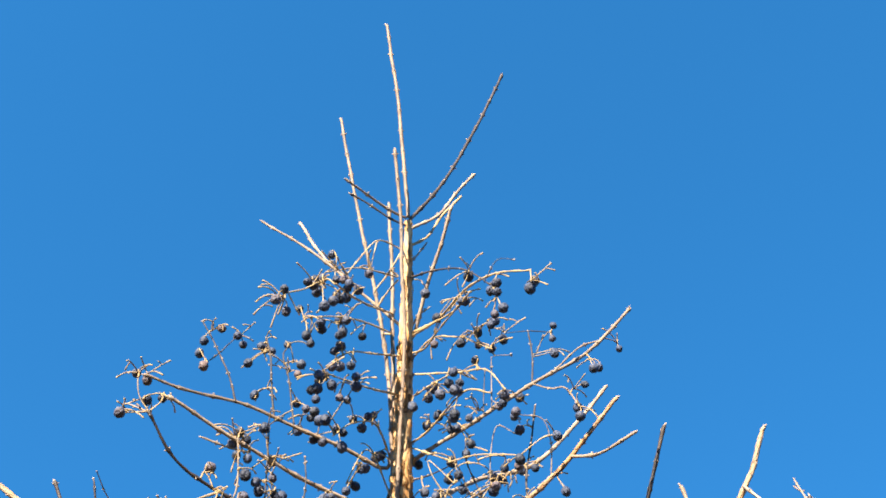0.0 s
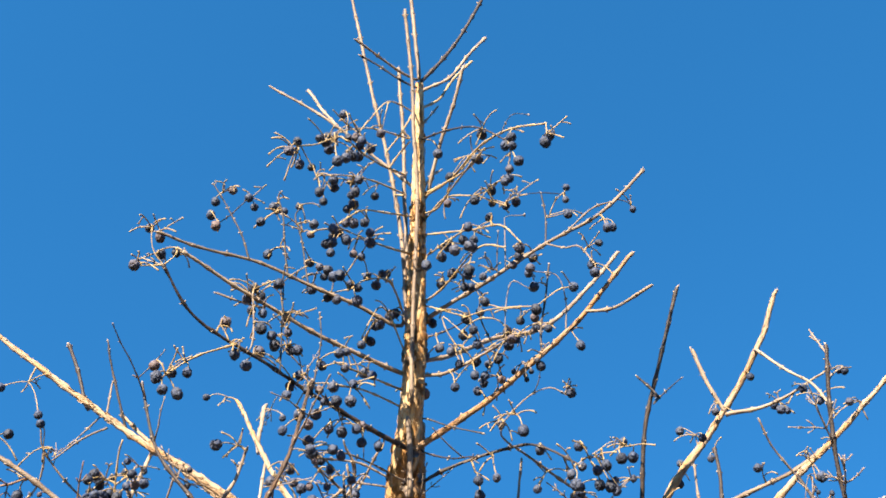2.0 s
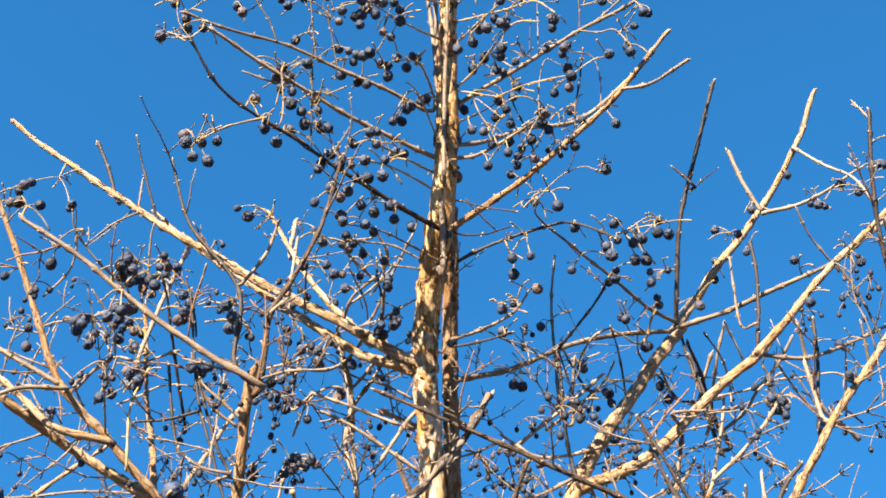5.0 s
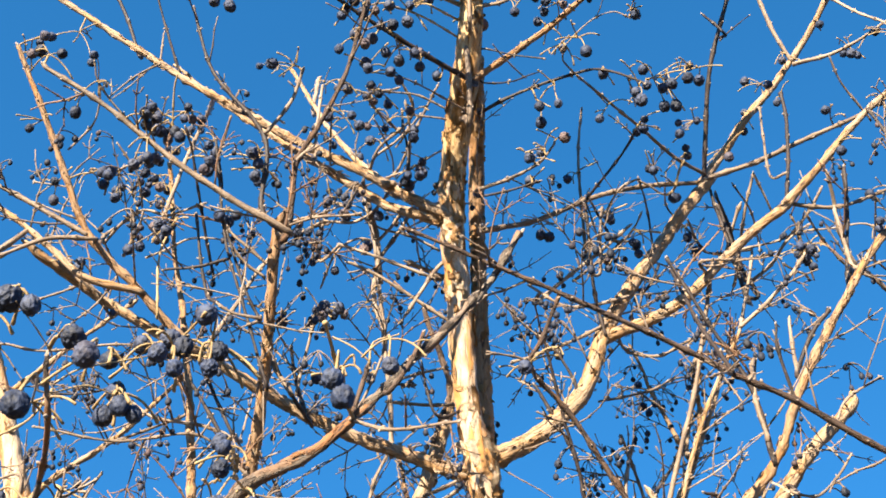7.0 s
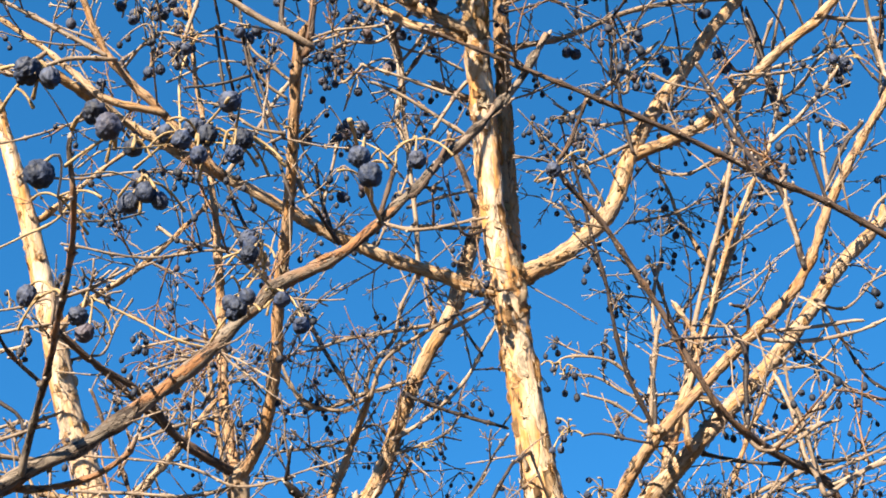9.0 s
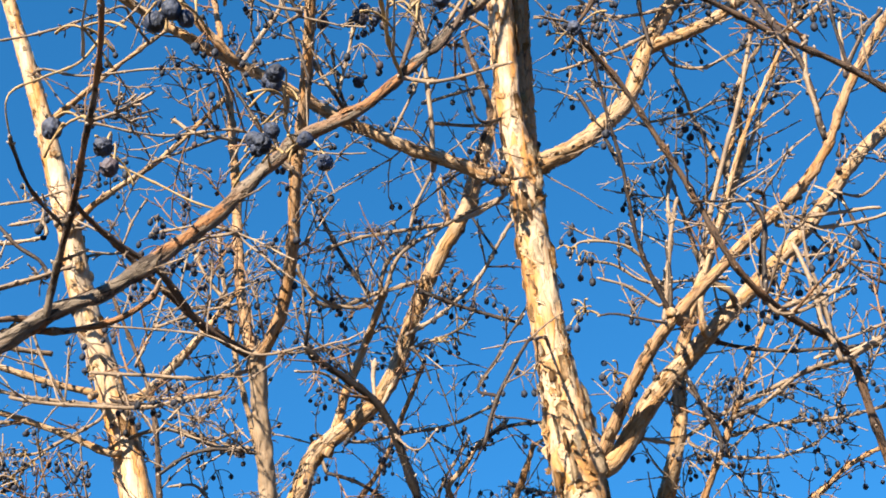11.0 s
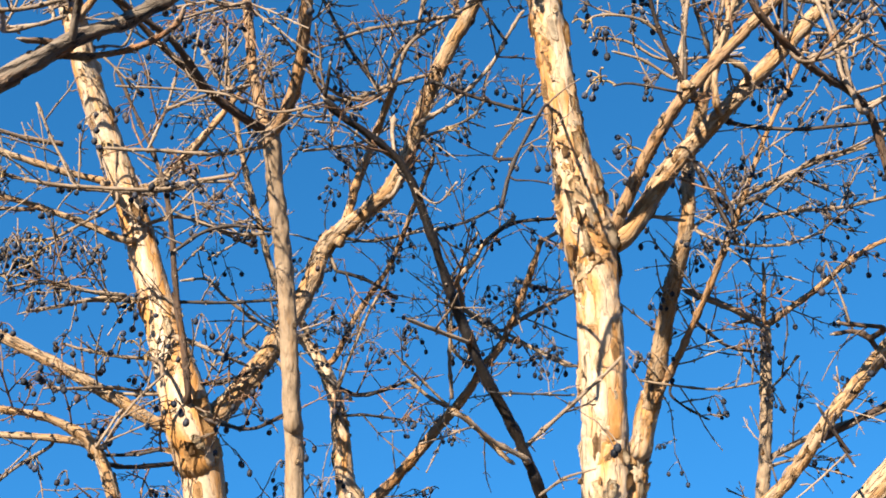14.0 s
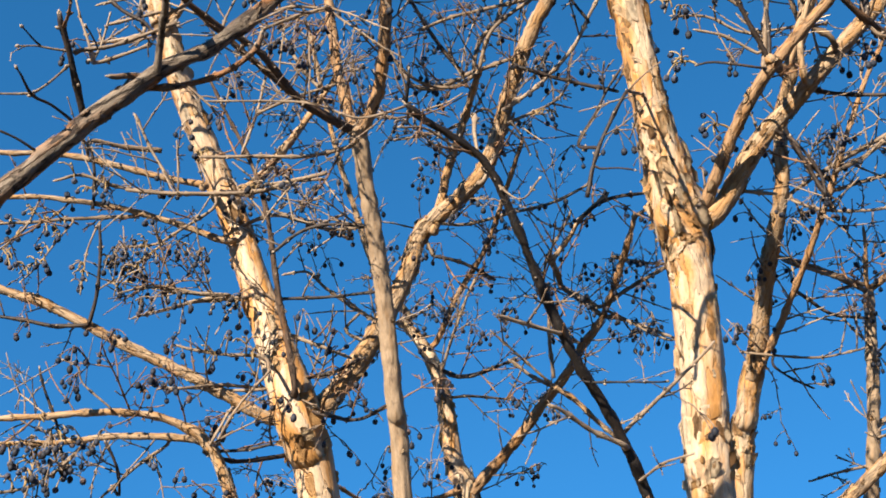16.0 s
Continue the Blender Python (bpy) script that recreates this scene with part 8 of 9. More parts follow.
limb(far_tree, [(0.278, 1.793, 2.664), (0.273, 1.782, 2.657), (0.324, 1.776, 2.683), (0.367, 1.771, 2.706), (0.393, 1.768, 2.721)], 0.0036, 0.0028, "b")
limb(far_tree, [(0.277, 1.705, 3.017), (0.268, 1.704, 3.021), (0.251, 1.696, 3.059), (0.228, 1.686, 3.106), (0.220, 1.680, 3.134), (0.200, 1.670, 3.180)], 0.0047, 0.0018, "b")
spray((0.239, 1.691, 3.082), [(0.227, 1.703, 3.073), (0.229, 1.669, 3.066)])
spray((0.223, 1.682, 3.124), [(0.213, 1.694, 3.119)])
limb(far_tree, [(0.287, 1.700, 3.000), (0.276, 1.707, 3.009), (0.298, 1.688, 3.099), (0.311, 1.680, 3.133)], 0.0069, 0.0022, "w")
limb(far_tree, [(0.290, 1.695, 3.014), (0.301, 1.705, 3.019), (0.333, 1.687, 3.100), (0.369, 1.666, 3.200)], 0.0052, 0.0020, "w")
limb(far_tree, [(0.137, 1.647, 3.050), (0.215, 1.642, 3.071), (0.255, 1.638, 3.091), (0.293, 1.655, 3.110)], 0.0021, 0.0013, "b")
spray((0.202, 1.643, 3.068), [(0.208, 1.659, 3.053)])
limb(far_tree, [(0.244, 1.773, 2.600), (0.242, 1.792, 2.608), (0.291, 1.789, 2.623), (0.340, 1.786, 2.636), (0.406, 1.785, 2.642), (0.485, 1.780, 2.663)], 0.0028, 0.0024, "b")
limb(far_tree, [(0.201, 1.809, 2.621), (0.202, 1.794, 2.600), (0.249, 1.797, 2.585), (0.321, 1.796, 2.587), (0.375, 1.792, 2.607)], 0.0024, 0.0020, "w")
limb(far_tree, [(0.242, 1.781, 2.593), (0.239, 1.749, 2.568), (0.215, 1.739, 2.616), (0.191, 1.729, 2.665)], 0.0038, 0.0027, "d")
limb(far_tree, [(0.207, 1.881, 2.504), (0.230, 1.916, 2.506), (0.262, 1.921, 2.482), (0.315, 1.923, 2.474)], 0.0029, 0.0021, "d")
limb(far_tree, [(0.159, 1.967, 2.443), (0.136, 1.932, 2.430), (0.234, 1.934, 2.420), (0.305, 1.932, 2.432)], 0.0020, 0.0016, "b")
limb(far_tree, [(0.177, 1.933, 2.426), (0.177, 1.936, 2.410), (0.200, 1.940, 2.393), (0.228, 1.943, 2.378)], 0.0020, 0.0016, "d")
limb(far_tree, [(0.254, 1.760, 2.627), (0.245, 1.739, 2.617), (0.294, 1.734, 2.642), (0.352, 1.725, 2.684), (0.409, 1.721, 2.702), (0.459, 1.716, 2.725)], 0.0039, 0.0018, "b")

# thin tree
limb(thin_tree, [(0.334, 1.962, 2.530), (0.342, 1.970, 2.541), (0.416, 1.941, 2.591), (0.467, 1.918, 2.633), (0.525, 1.900, 2.660), (0.600, 1.876, 2.693)], 0.0060, 0.0026, "b")
limb(thin_tree, [(0.328, 1.960, 2.541), (0.255, 1.930, 2.558), (0.182, 1.902, 2.571)], 0.0038, 0.0021, "b")
limb(thin_tree, [(0.342, 1.970, 2.541), (0.332, 1.959, 2.543), (0.335, 1.948, 2.594), (0.335, 1.941, 2.628)], 0.0051, 0.0018, "b")
limb(thin_tree, [(0.332, 2.032, 2.346), (0.398, 2.000, 2.375), (0.488, 1.962, 2.402), (0.548, 1.933, 2.427)], 0.0046, 0.0029, "b")
limb(thin_tree, [(0.334, 1.962, 2.530), (0.274, 1.934, 2.548), (0.201, 1.904, 2.560)], 0.0038, 0.0021, "b")
limb(thin_tree, [(0.328, 2.054, 2.294), (0.322, 2.063, 2.295), (0.264, 2.036, 2.277), (0.225, 2.019, 2.263)], 0.0029, 0.0016, "b")
limb(thin_tree, [(0.333, 1.989, 2.449), (0.332, 1.988, 2.455), (0.311, 1.983, 2.477), (0.295, 1.979, 2.497)], 0.0021, 0.0017, "b")
limb(thin_tree, [(0.333, 1.989, 2.449), (0.340, 1.990, 2.445), (0.362, 1.986, 2.466), (0.383, 1.980, 2.493)], 0.0021, 0.0017, "b")

# low tree
limb(low_tree, [(0.160, 1.611, 2.018), (0.125, 1.615, 2.055), (0.101, 1.618, 2.080), (0.141, 1.590, 2.116), (0.201, 1.565, 2.172), (0.249, 1.533, 2.235), (0.307, 1.499, 2.301), (0.383, 1.483, 2.379)], 0.0079, 0.0074, "w")
limb(low_tree, [(0.192, 1.569, 2.167), (0.236, 1.567, 2.202), (0.194, 1.573, 2.196)], 0.0024, 0.0015, "b")
limb(low_tree, [(0.249, 1.534, 2.235), (0.248, 1.496, 2.190), (0.248, 1.476, 2.168)], 0.0021, 0.0014, "d")
limb(low_tree, [(0.268, 1.522, 2.257), (0.269, 1.528, 2.263), (0.227, 1.499, 2.200), (0.226, 1.465, 2.224)], 0.0012, 0.0009, "d")
limb(low_tree, [(0.292, 1.496, 2.319), (0.289, 1.446, 2.310), (0.267, 1.446, 2.312), (0.243, 1.446, 2.313)], 0.0035, 0.0018, "p")
limb(low_tree, [(0.237, 1.541, 2.219), (0.246, 1.547, 2.221), (0.278, 1.544, 2.237), (0.304, 1.541, 2.250), (0.337, 1.538, 2.266)], 0.0046, 0.0028, "p")
limb(low_tree, [(0.302, 1.502, 2.295), (0.309, 1.502, 2.289), (0.292, 1.496, 2.319), (0.274, 1.494, 2.325), (0.255, 1.495, 2.321)], 0.0034, 0.0025, "p")
limb(low_tree, [(0.253, 1.493, 2.186), (0.237, 1.488, 2.209), (0.222, 1.483, 2.233)], 0.0017, 0.0015, "d")

# thin shoots behind the fork
limb(main_tree, [(0.196, 1.444, 3.182), (0.187, 1.412, 3.210), (0.179, 1.391, 3.229), (0.167, 1.369, 3.247)], 0.0017, 0.0012, "d")
limb(main_tree, [(0.226, 1.385, 3.230), (0.201, 1.384, 3.232), (0.188, 1.379, 3.238), (0.168, 1.372, 3.245)], 0.0017, 0.0012, "b")
limb(main_tree, [(0.121, 1.397, 3.201), (0.130, 1.381, 3.214), (0.142, 1.367, 3.225), (0.163, 1.357, 3.232)], 0.0016, 0.0016, "w")
spray((0.121, 1.397, 3.201), [(0.121, 1.383, 3.182), (0.129, 1.405, 3.194)])
limb(main_tree, [(0.127, 1.399, 3.199), (0.135, 1.391, 3.205), (0.150, 1.385, 3.209)], 0.0012, 0.0012, "y")
limb(main_tree, [(0.500, 1.295, 3.312), (0.480, 1.280, 3.326), (0.458, 1.263, 3.343), (0.446, 1.251, 3.354), (0.431, 1.229, 3.373)], 0.0017, 0.0013, "b")
limb(main_tree, [(0.547, 1.480, 3.152), (0.530, 1.470, 3.162), (0.495, 1.453, 3.179), (0.468, 1.420, 3.209), (0.456, 1.386, 3.239), (0.443, 1.356, 3.265)], 0.0038, 0.0025, "w")
limb(main_tree, [(0.564, 1.427, 3.222), (0.557, 1.395, 3.250), (0.544, 1.361, 3.280)], 0.0025, 0.0017, "w")
limb(main_tree, [(0.559, 1.424, 3.225), (0.571, 1.404, 3.241), (0.575, 1.386, 3.257)], 0.0025, 0.0025, "w")
limb(main_tree, [(0.333, 1.524, 3.183), (0.337, 1.478, 3.222), (0.342, 1.429, 3.263), (0.348, 1.393, 3.293)], 0.0026, 0.0021, "w")
limb(main_tree, [(0.317, 1.499, 3.205), (0.324, 1.463, 3.236), (0.333, 1.429, 3.263)], 0.0026, 0.0026, "w")
limb(main_tree, [(0.377, 1.423, 3.239), (0.361, 1.401, 3.259), (0.344, 1.380, 3.278)], 0.0017, 0.0017, "w")
limb(main_tree, [(0.359, 1.455, 3.213), (0.343, 1.420, 3.244), (0.314, 1.393, 3.269)], 0.0017, 0.0013, "d")
limb(main_tree, [(0.357, 1.537, 3.197), (0.392, 1.509, 3.218), (0.411, 1.482, 3.239), (0.441, 1.447, 3.267), (0.458, 1.415, 3.293)], 0.0030, 0.0022, "w")
limb(main_tree, [(0.519, 1.497, 3.193), (0.494, 1.485, 3.205), (0.463, 1.462, 3.226), (0.431, 1.431, 3.255)], 0.0021, 0.0017, "b")
limb(main_tree, [(0.405, 1.467, 3.226), (0.426, 1.454, 3.236), (0.472, 1.446, 3.239), (0.514, 1.437, 3.244), (0.537, 1.439, 3.240)], 0.0017, 0.0013, "w")
spray((0.535, 1.439, 3.241), [(0.533, 1.424, 3.222), (0.549, 1.442, 3.237)])
limb(main_tree, [(0.311, 1.504, 3.228), (0.358, 1.492, 3.235), (0.403, 1.480, 3.242), (0.444, 1.458, 3.257)], 0.0022, 0.0013, "w")
limb(main_tree, [(0.309, 1.475, 3.253), (0.341, 1.472, 3.253), (0.372, 1.472, 3.251)], 0.0013, 0.0013, "w")
limb(main_tree, [(0.344, 1.503, 3.174), (0.328, 1.470, 3.204), (0.309, 1.431, 3.237), (0.290, 1.405, 3.261)], 0.0030, 0.0021, "d")
limb(main_tree, [(0.351, 1.464, 3.206), (0.289, 1.473, 3.204), (0.269, 1.462, 3.215), (0.252, 1.438, 3.235)], 0.0017, 0.0017, "d")
spray((0.269, 1.462, 3.215), [(0.262, 1.455, 3.189)])
spray((0.252, 1.444, 3.231), [(0.248, 1.441, 3.202)])
limb(main_tree, [(0.419, 1.443, 3.220), (0.418, 1.452, 3.212), (0.416, 1.459, 3.206)], 0.0013, 0.0013, "y")
spray((0.418, 1.452, 3.212), [(0.411, 1.448, 3.185), (0.439, 1.460, 3.203), (0.442, 1.489, 3.210), (0.440, 1.468, 3.181)])
limb(main_tree, [(0.447, 1.509, 3.188), (0.440, 1.501, 3.195), (0.423, 1.498, 3.199), (0.405, 1.492, 3.205)], 0.0021, 0.0017, "w")
limb(main_tree, [(0.453, 1.508, 3.189), (0.449, 1.500, 3.195), (0.421, 1.451, 3.238), (0.409, 1.436, 3.252)], 0.0017, 0.0013, "b")
limb(main_tree, [(0.533, 1.472, 3.187), (0.530, 1.440, 3.214), (0.525, 1.398, 3.250)], 0.0017, 0.0013, "d")
limb(main_tree, [(0.558, 1.476, 3.181), (0.527, 1.463, 3.195), (0.494, 1.470, 3.191)], 0.0017, 0.0013, "d")
limb(main_tree, [(0.108, 1.390, 3.103), (0.094, 1.361, 3.128), (0.078, 1.330, 3.156)], 0.0012, 0.0012, "d")
spray((0.108, 1.387, 3.106), [(0.107, 1.372, 3.087)])
limb(main_tree, [(0.086, 1.414, 3.137), (0.106, 1.407, 3.142), (0.122, 1.396, 3.149)], 0.0016, 0.0012, "w")
limb(main_tree, [(0.073, 1.446, 3.111), (0.096, 1.430, 3.123), (0.130, 1.405, 3.142), (0.152, 1.384, 3.157), (0.163, 1.365, 3.173)], 0.0024, 0.0012, "b")
limb(main_tree, [(0.127, 1.397, 3.148), (0.112, 1.382, 3.162), (0.090, 1.357, 3.185)], 0.0020, 0.0016, "d")
limb(main_tree, [(0.127, 1.397, 3.148), (0.137, 1.398, 3.147), (0.149, 1.396, 3.147)], 0.0016, 0.0016, "b")
spray((0.129, 1.399, 3.147), [(0.135, 1.408, 3.107), (0.123, 1.428, 3.123), (0.164, 1.417, 3.160), (0.161, 1.400, 3.127)])
limb(main_tree, [(0.192, 1.384, 3.155), (0.160, 1.384, 3.157), (0.152, 1.383, 3.158)], 0.0016, 0.0012, "y")
spray((0.160, 1.385, 3.156), [(0.149, 1.380, 3.130)])
limb(main_tree, [(0.200, 1.378, 3.238), (0.187, 1.361, 3.253), (0.174, 1.338, 3.273)], 0.0012, 0.0008, "y")
spray((0.195, 1.359, 3.254), [(0.183, 1.343, 3.237), (0.182, 1.358, 3.256)])
limb(main_tree, [(0.209, 1.385, 3.231), (0.221, 1.374, 3.239), (0.224, 1.358, 3.253), (0.231, 1.345, 3.263)], 0.0017, 0.0012, "y")
spray((0.223, 1.365, 3.247), [(0.214, 1.371, 3.211), (0.224, 1.387, 3.229)])
spray((0.227, 1.352, 3.258), [(0.226, 1.315, 3.257), (0.235, 1.340, 3.268)])
limb(main_tree, [(0.289, 1.481, 3.210), (0.257, 1.457, 3.232), (0.237, 1.445, 3.244), (0.221, 1.431, 3.257), (0.217, 1.409, 3.276)], 0.0013, 0.0013, "d")
limb(main_tree, [(-0.610, 1.274, 3.148), (-0.591, 1.259, 3.160), (-0.576, 1.244, 3.171), (-0.570, 1.224, 3.188), (-0.570, 1.207, 3.202)], 0.0015, 0.0011, "w")
spray((-0.571, 1.218, 3.193), [(-0.572, 1.163, 3.208)])
limb(main_tree, [(-0.508, 1.254, 3.158), (-0.536, 1.236, 3.175), (-0.560, 1.217, 3.193), (-0.574, 1.201, 3.207), (-0.577, 1.185, 3.221)], 0.0015, 0.0011, "b")
limb(main_tree, [(-0.498, 1.206, 3.250), (-0.518, 1.214, 3.245), (-0.537, 1.224, 3.238), (-0.566, 1.244, 3.223)], 0.0015, 0.0011, "b")
limb(main_tree, [(-0.520, 1.354, 3.127), (-0.523, 1.332, 3.145), (-0.529, 1.318, 3.158), (-0.554, 1.291, 3.182)], 0.0015, 0.0011, "b")
limb(main_tree, [(-0.571, 1.345, 3.138), (-0.565, 1.327, 3.153), (-0.545, 1.314, 3.162), (-0.507, 1.302, 3.169), (-0.485, 1.299, 3.170)], 0.0015, 0.0011, "w")
spray((-0.545, 1.314, 3.162), [(-0.557, 1.303, 3.141), (-0.572, 1.334, 3.148), (-0.558, 1.361, 3.155), (-0.554, 1.338, 3.127)])
spray((-0.515, 1.304, 3.168), [(-0.506, 1.290, 3.148), (-0.498, 1.305, 3.166), (-0.522, 1.335, 3.174)])
limb(main_tree, [(-0.611, 1.340, 3.145), (-0.634, 1.339, 3.148), (-0.665, 1.338, 3.150)], 0.0011, 0.0011, "w")
spray((-0.634, 1.339, 3.148), [(-0.631, 1.318, 3.133), (-0.639, 1.355, 3.134)])
limb(main_tree, [(-0.572, 1.395, 3.096), (-0.547, 1.372, 3.113), (-0.518, 1.357, 3.124), (-0.487, 1.360, 3.119), (-0.468, 1.355, 3.122), (-0.435, 1.343, 3.130)], 0.0023, 0.0015, "w")
spray((-0.468, 1.357, 3.120), [(-0.493, 1.351, 3.096), (-0.480, 1.370, 3.111), (-0.496, 1.398, 3.119), (-0.487, 1.375, 3.090)])
limb(main_tree, [(-0.540, 1.391, 3.071), (-0.523, 1.366, 3.090), (-0.514, 1.343, 3.110)], 0.0023, 0.0015, "w")
spray((-0.523, 1.366, 3.090), [(-0.528, 1.365, 3.060), (-0.518, 1.379, 3.079)])
limb(main_tree, [(-0.427, 1.453, 3.089), (-0.438, 1.412, 3.124), (-0.449, 1.371, 3.160), (-0.455, 1.348, 3.180), (-0.462, 1.318, 3.205), (-0.471, 1.295, 3.225)], 0.0023, 0.0016, "d")
limb(main_tree, [(-0.522, 1.436, 3.110), (-0.492, 1.424, 3.118), (-0.462, 1.411, 3.127), (-0.431, 1.408, 3.127), (-0.403, 1.410, 3.123)], 0.0016, 0.0012, "w")
limb(main_tree, [(-0.348, 1.383, 3.037), (-0.372, 1.372, 3.048), (-0.392, 1.354, 3.065), (-0.401, 1.338, 3.079), (-0.412, 1.316, 3.099)], 0.0022, 0.0015, "b")
limb(main_tree, [(-0.473, 1.201, 3.226), (-0.477, 1.216, 3.214), (-0.478, 1.247, 3.187), (-0.478, 1.259, 3.178)], 0.0011, 0.0011, "y")
spray((-0.476, 1.247, 3.187), [(-0.509, 1.227, 3.175), (-0.506, 1.239, 3.196), (-0.505, 1.262, 3.209), (-0.507, 1.248, 3.173), (-0.500, 1.259, 3.195)])
spray((-0.478, 1.250, 3.185), [(-0.492, 1.240, 3.163), (-0.493, 1.261, 3.177), (-0.487, 1.277, 3.195), (-0.472, 1.251, 3.168), (-0.486, 1.277, 3.179), (-0.464, 1.248, 3.155)])
spray((-0.468, 1.241, 3.192), [(-0.459, 1.229, 3.170), (-0.452, 1.245, 3.187), (-0.444, 1.261, 3.205), (-0.456, 1.226, 3.189)])
limb(main_tree, [(-0.409, 1.278, 3.235), (-0.415, 1.299, 3.218), (-0.422, 1.321, 3.200), (-0.429, 1.357, 3.170)], 0.0016, 0.0012, "b")
limb(main_tree, [(-0.413, 1.327, 3.142), (-0.416, 1.309, 3.157), (-0.423, 1.283, 3.180)], 0.0015, 0.0015, "d")
spray((-0.421, 1.289, 3.175), [(-0.422, 1.276, 3.154), (-0.432, 1.310, 3.157), (-0.431, 1.322, 3.179)])
limb(main_tree, [(-0.348, 1.286, 3.172), (-0.371, 1.290, 3.170), (-0.397, 1.289, 3.173), (-0.412, 1.294, 3.170)], 0.0011, 0.0008, "y")
spray((-0.374, 1.289, 3.171), [(-0.366, 1.270, 3.155), (-0.368, 1.308, 3.155), (-0.368, 1.333, 3.165)])
limb(main_tree, [(-0.195, 1.344, 3.191), (-0.180, 1.333, 3.198), (-0.169, 1.314, 3.214), (-0.163, 1.296, 3.229), (-0.139, 1.251, 3.265), (-0.130, 1.238, 3.275)], 0.0020, 0.0016, "w")
limb(main_tree, [(-0.219, 1.336, 3.198), (-0.212, 1.321, 3.211), (-0.182, 1.300, 3.226), (-0.164, 1.284, 3.239), (-0.153, 1.271, 3.249)], 0.0016, 0.0016, "w")
spray((-0.178, 1.303, 3.224), [(-0.160, 1.272, 3.217), (-0.161, 1.286, 3.236)])
limb(main_tree, [(-0.111, 1.234, 3.199), (-0.138, 1.233, 3.201), (-0.169, 1.233, 3.204)], 0.0015, 0.0011, "b")
spray((-0.163, 1.233, 3.203), [(-0.168, 1.213, 3.189)])
limb(main_tree, [(-0.112, 1.225, 3.206), (-0.139, 1.217, 3.215), (-0.163, 1.212, 3.221), (-0.209, 1.212, 3.224), (-0.224, 1.211, 3.226)], 0.0015, 0.0011, "b")
spray((-0.216, 1.212, 3.224), [(-0.220, 1.191, 3.211), (-0.210, 1.215, 3.222), (-0.197, 1.240, 3.231)])
limb(main_tree, [(-0.164, 1.323, 3.179), (-0.164, 1.293, 3.205), (-0.166, 1.270, 3.225), (-0.174, 1.246, 3.245)], 0.0016, 0.0016, "w")
limb(main_tree, [(-0.185, 1.325, 3.179), (-0.190, 1.301, 3.200), (-0.215, 1.268, 3.230)], 0.0012, 0.0012, "d")
limb(main_tree, [(-0.108, 1.274, 3.190), (-0.131, 1.283, 3.185), (-0.161, 1.299, 3.173), (-0.194, 1.312, 3.165)], 0.0015, 0.0012, "w")
spray((-0.142, 1.288, 3.182), [(-0.148, 1.276, 3.160), (-0.145, 1.304, 3.168)])
limb(main_tree, [(-0.196, 1.439, 3.084), (-0.201, 1.404, 3.114), (-0.205, 1.386, 3.129), (-0.216, 1.354, 3.157), (-0.226, 1.331, 3.177)], 0.0035, 0.0023, "w")
limb(main_tree, [(-0.205, 1.395, 3.121), (-0.183, 1.376, 3.137), (-0.172, 1.360, 3.149)], 0.0020, 0.0020, "w")
limb(main_tree, [(-0.117, 1.398, 3.113), (-0.158, 1.385, 3.126), (-0.198, 1.380, 3.134), (-0.230, 1.368, 3.147), (-0.270, 1.356, 3.159)], 0.0020, 0.0012, "w")
spray((-0.218, 1.373, 3.142), [(-0.202, 1.350, 3.128), (-0.207, 1.366, 3.147)])
limb(main_tree, [(-0.321, 1.368, 3.127), (-0.284, 1.357, 3.133), (-0.250, 1.345, 3.141)], 0.0019, 0.0012, "w")
spray((-0.306, 1.363, 3.130), [(-0.308, 1.352, 3.108), (-0.311, 1.380, 3.116)])
limb(main_tree, [(-0.316, 1.383, 3.114), (-0.294, 1.372, 3.121), (-0.275, 1.364, 3.127), (-0.237, 1.362, 3.126), (-0.207, 1.344, 3.138), (-0.186, 1.319, 3.158)], 0.0023, 0.0015, "w")
spray((-0.286, 1.369, 3.123), [(-0.296, 1.359, 3.101), (-0.282, 1.377, 3.116)])
limb(main_tree, [(-0.212, 1.379, 3.110), (-0.228, 1.379, 3.111), (-0.246, 1.386, 3.106), (-0.261, 1.399, 3.096), (-0.271, 1.418, 3.081), (-0.277, 1.433, 3.069)], 0.0015, 0.0015, "w")
spray((-0.224, 1.379, 3.110), [(-0.220, 1.371, 3.085), (-0.215, 1.385, 3.105)])
spray((-0.261, 1.399, 3.096), [(-0.258, 1.396, 3.067)])
limb(main_tree, [(-0.233, 1.454, 3.100), (-0.250, 1.436, 3.117), (-0.272, 1.417, 3.135)], 0.0012, 0.0008, "d")
limb(main_tree, [(-0.109, 1.410, 3.076), (-0.132, 1.405, 3.082), (-0.152, 1.401, 3.087), (-0.160, 1.398, 3.090)], 0.0031, 0.0035, "w")
limb(main_tree, [(-0.274, 1.306, 3.150), (-0.268, 1.326, 3.132), (-0.269, 1.337, 3.123)], 0.0011, 0.0008, "y")
spray((-0.270, 1.326, 3.132), [(-0.270, 1.311, 3.114), (-0.245, 1.328, 3.128)])
limb(main_tree, [(-0.302, 1.320, 3.166), (-0.293, 1.331, 3.156), (-0.291, 1.343, 3.146)], 0.0012, 0.0008, "y")
spray((-0.294, 1.328, 3.158), [(-0.292, 1.306, 3.145), (-0.291, 1.337, 3.151)])
limb(main_tree, [(-0.253, 1.378, 3.139), (-0.243, 1.357, 3.157), (-0.229, 1.338, 3.172)], 0.0016, 0.0012, "w")
spray((-0.239, 1.353, 3.159), [(-0.249, 1.351, 3.131), (-0.247, 1.372, 3.144)])
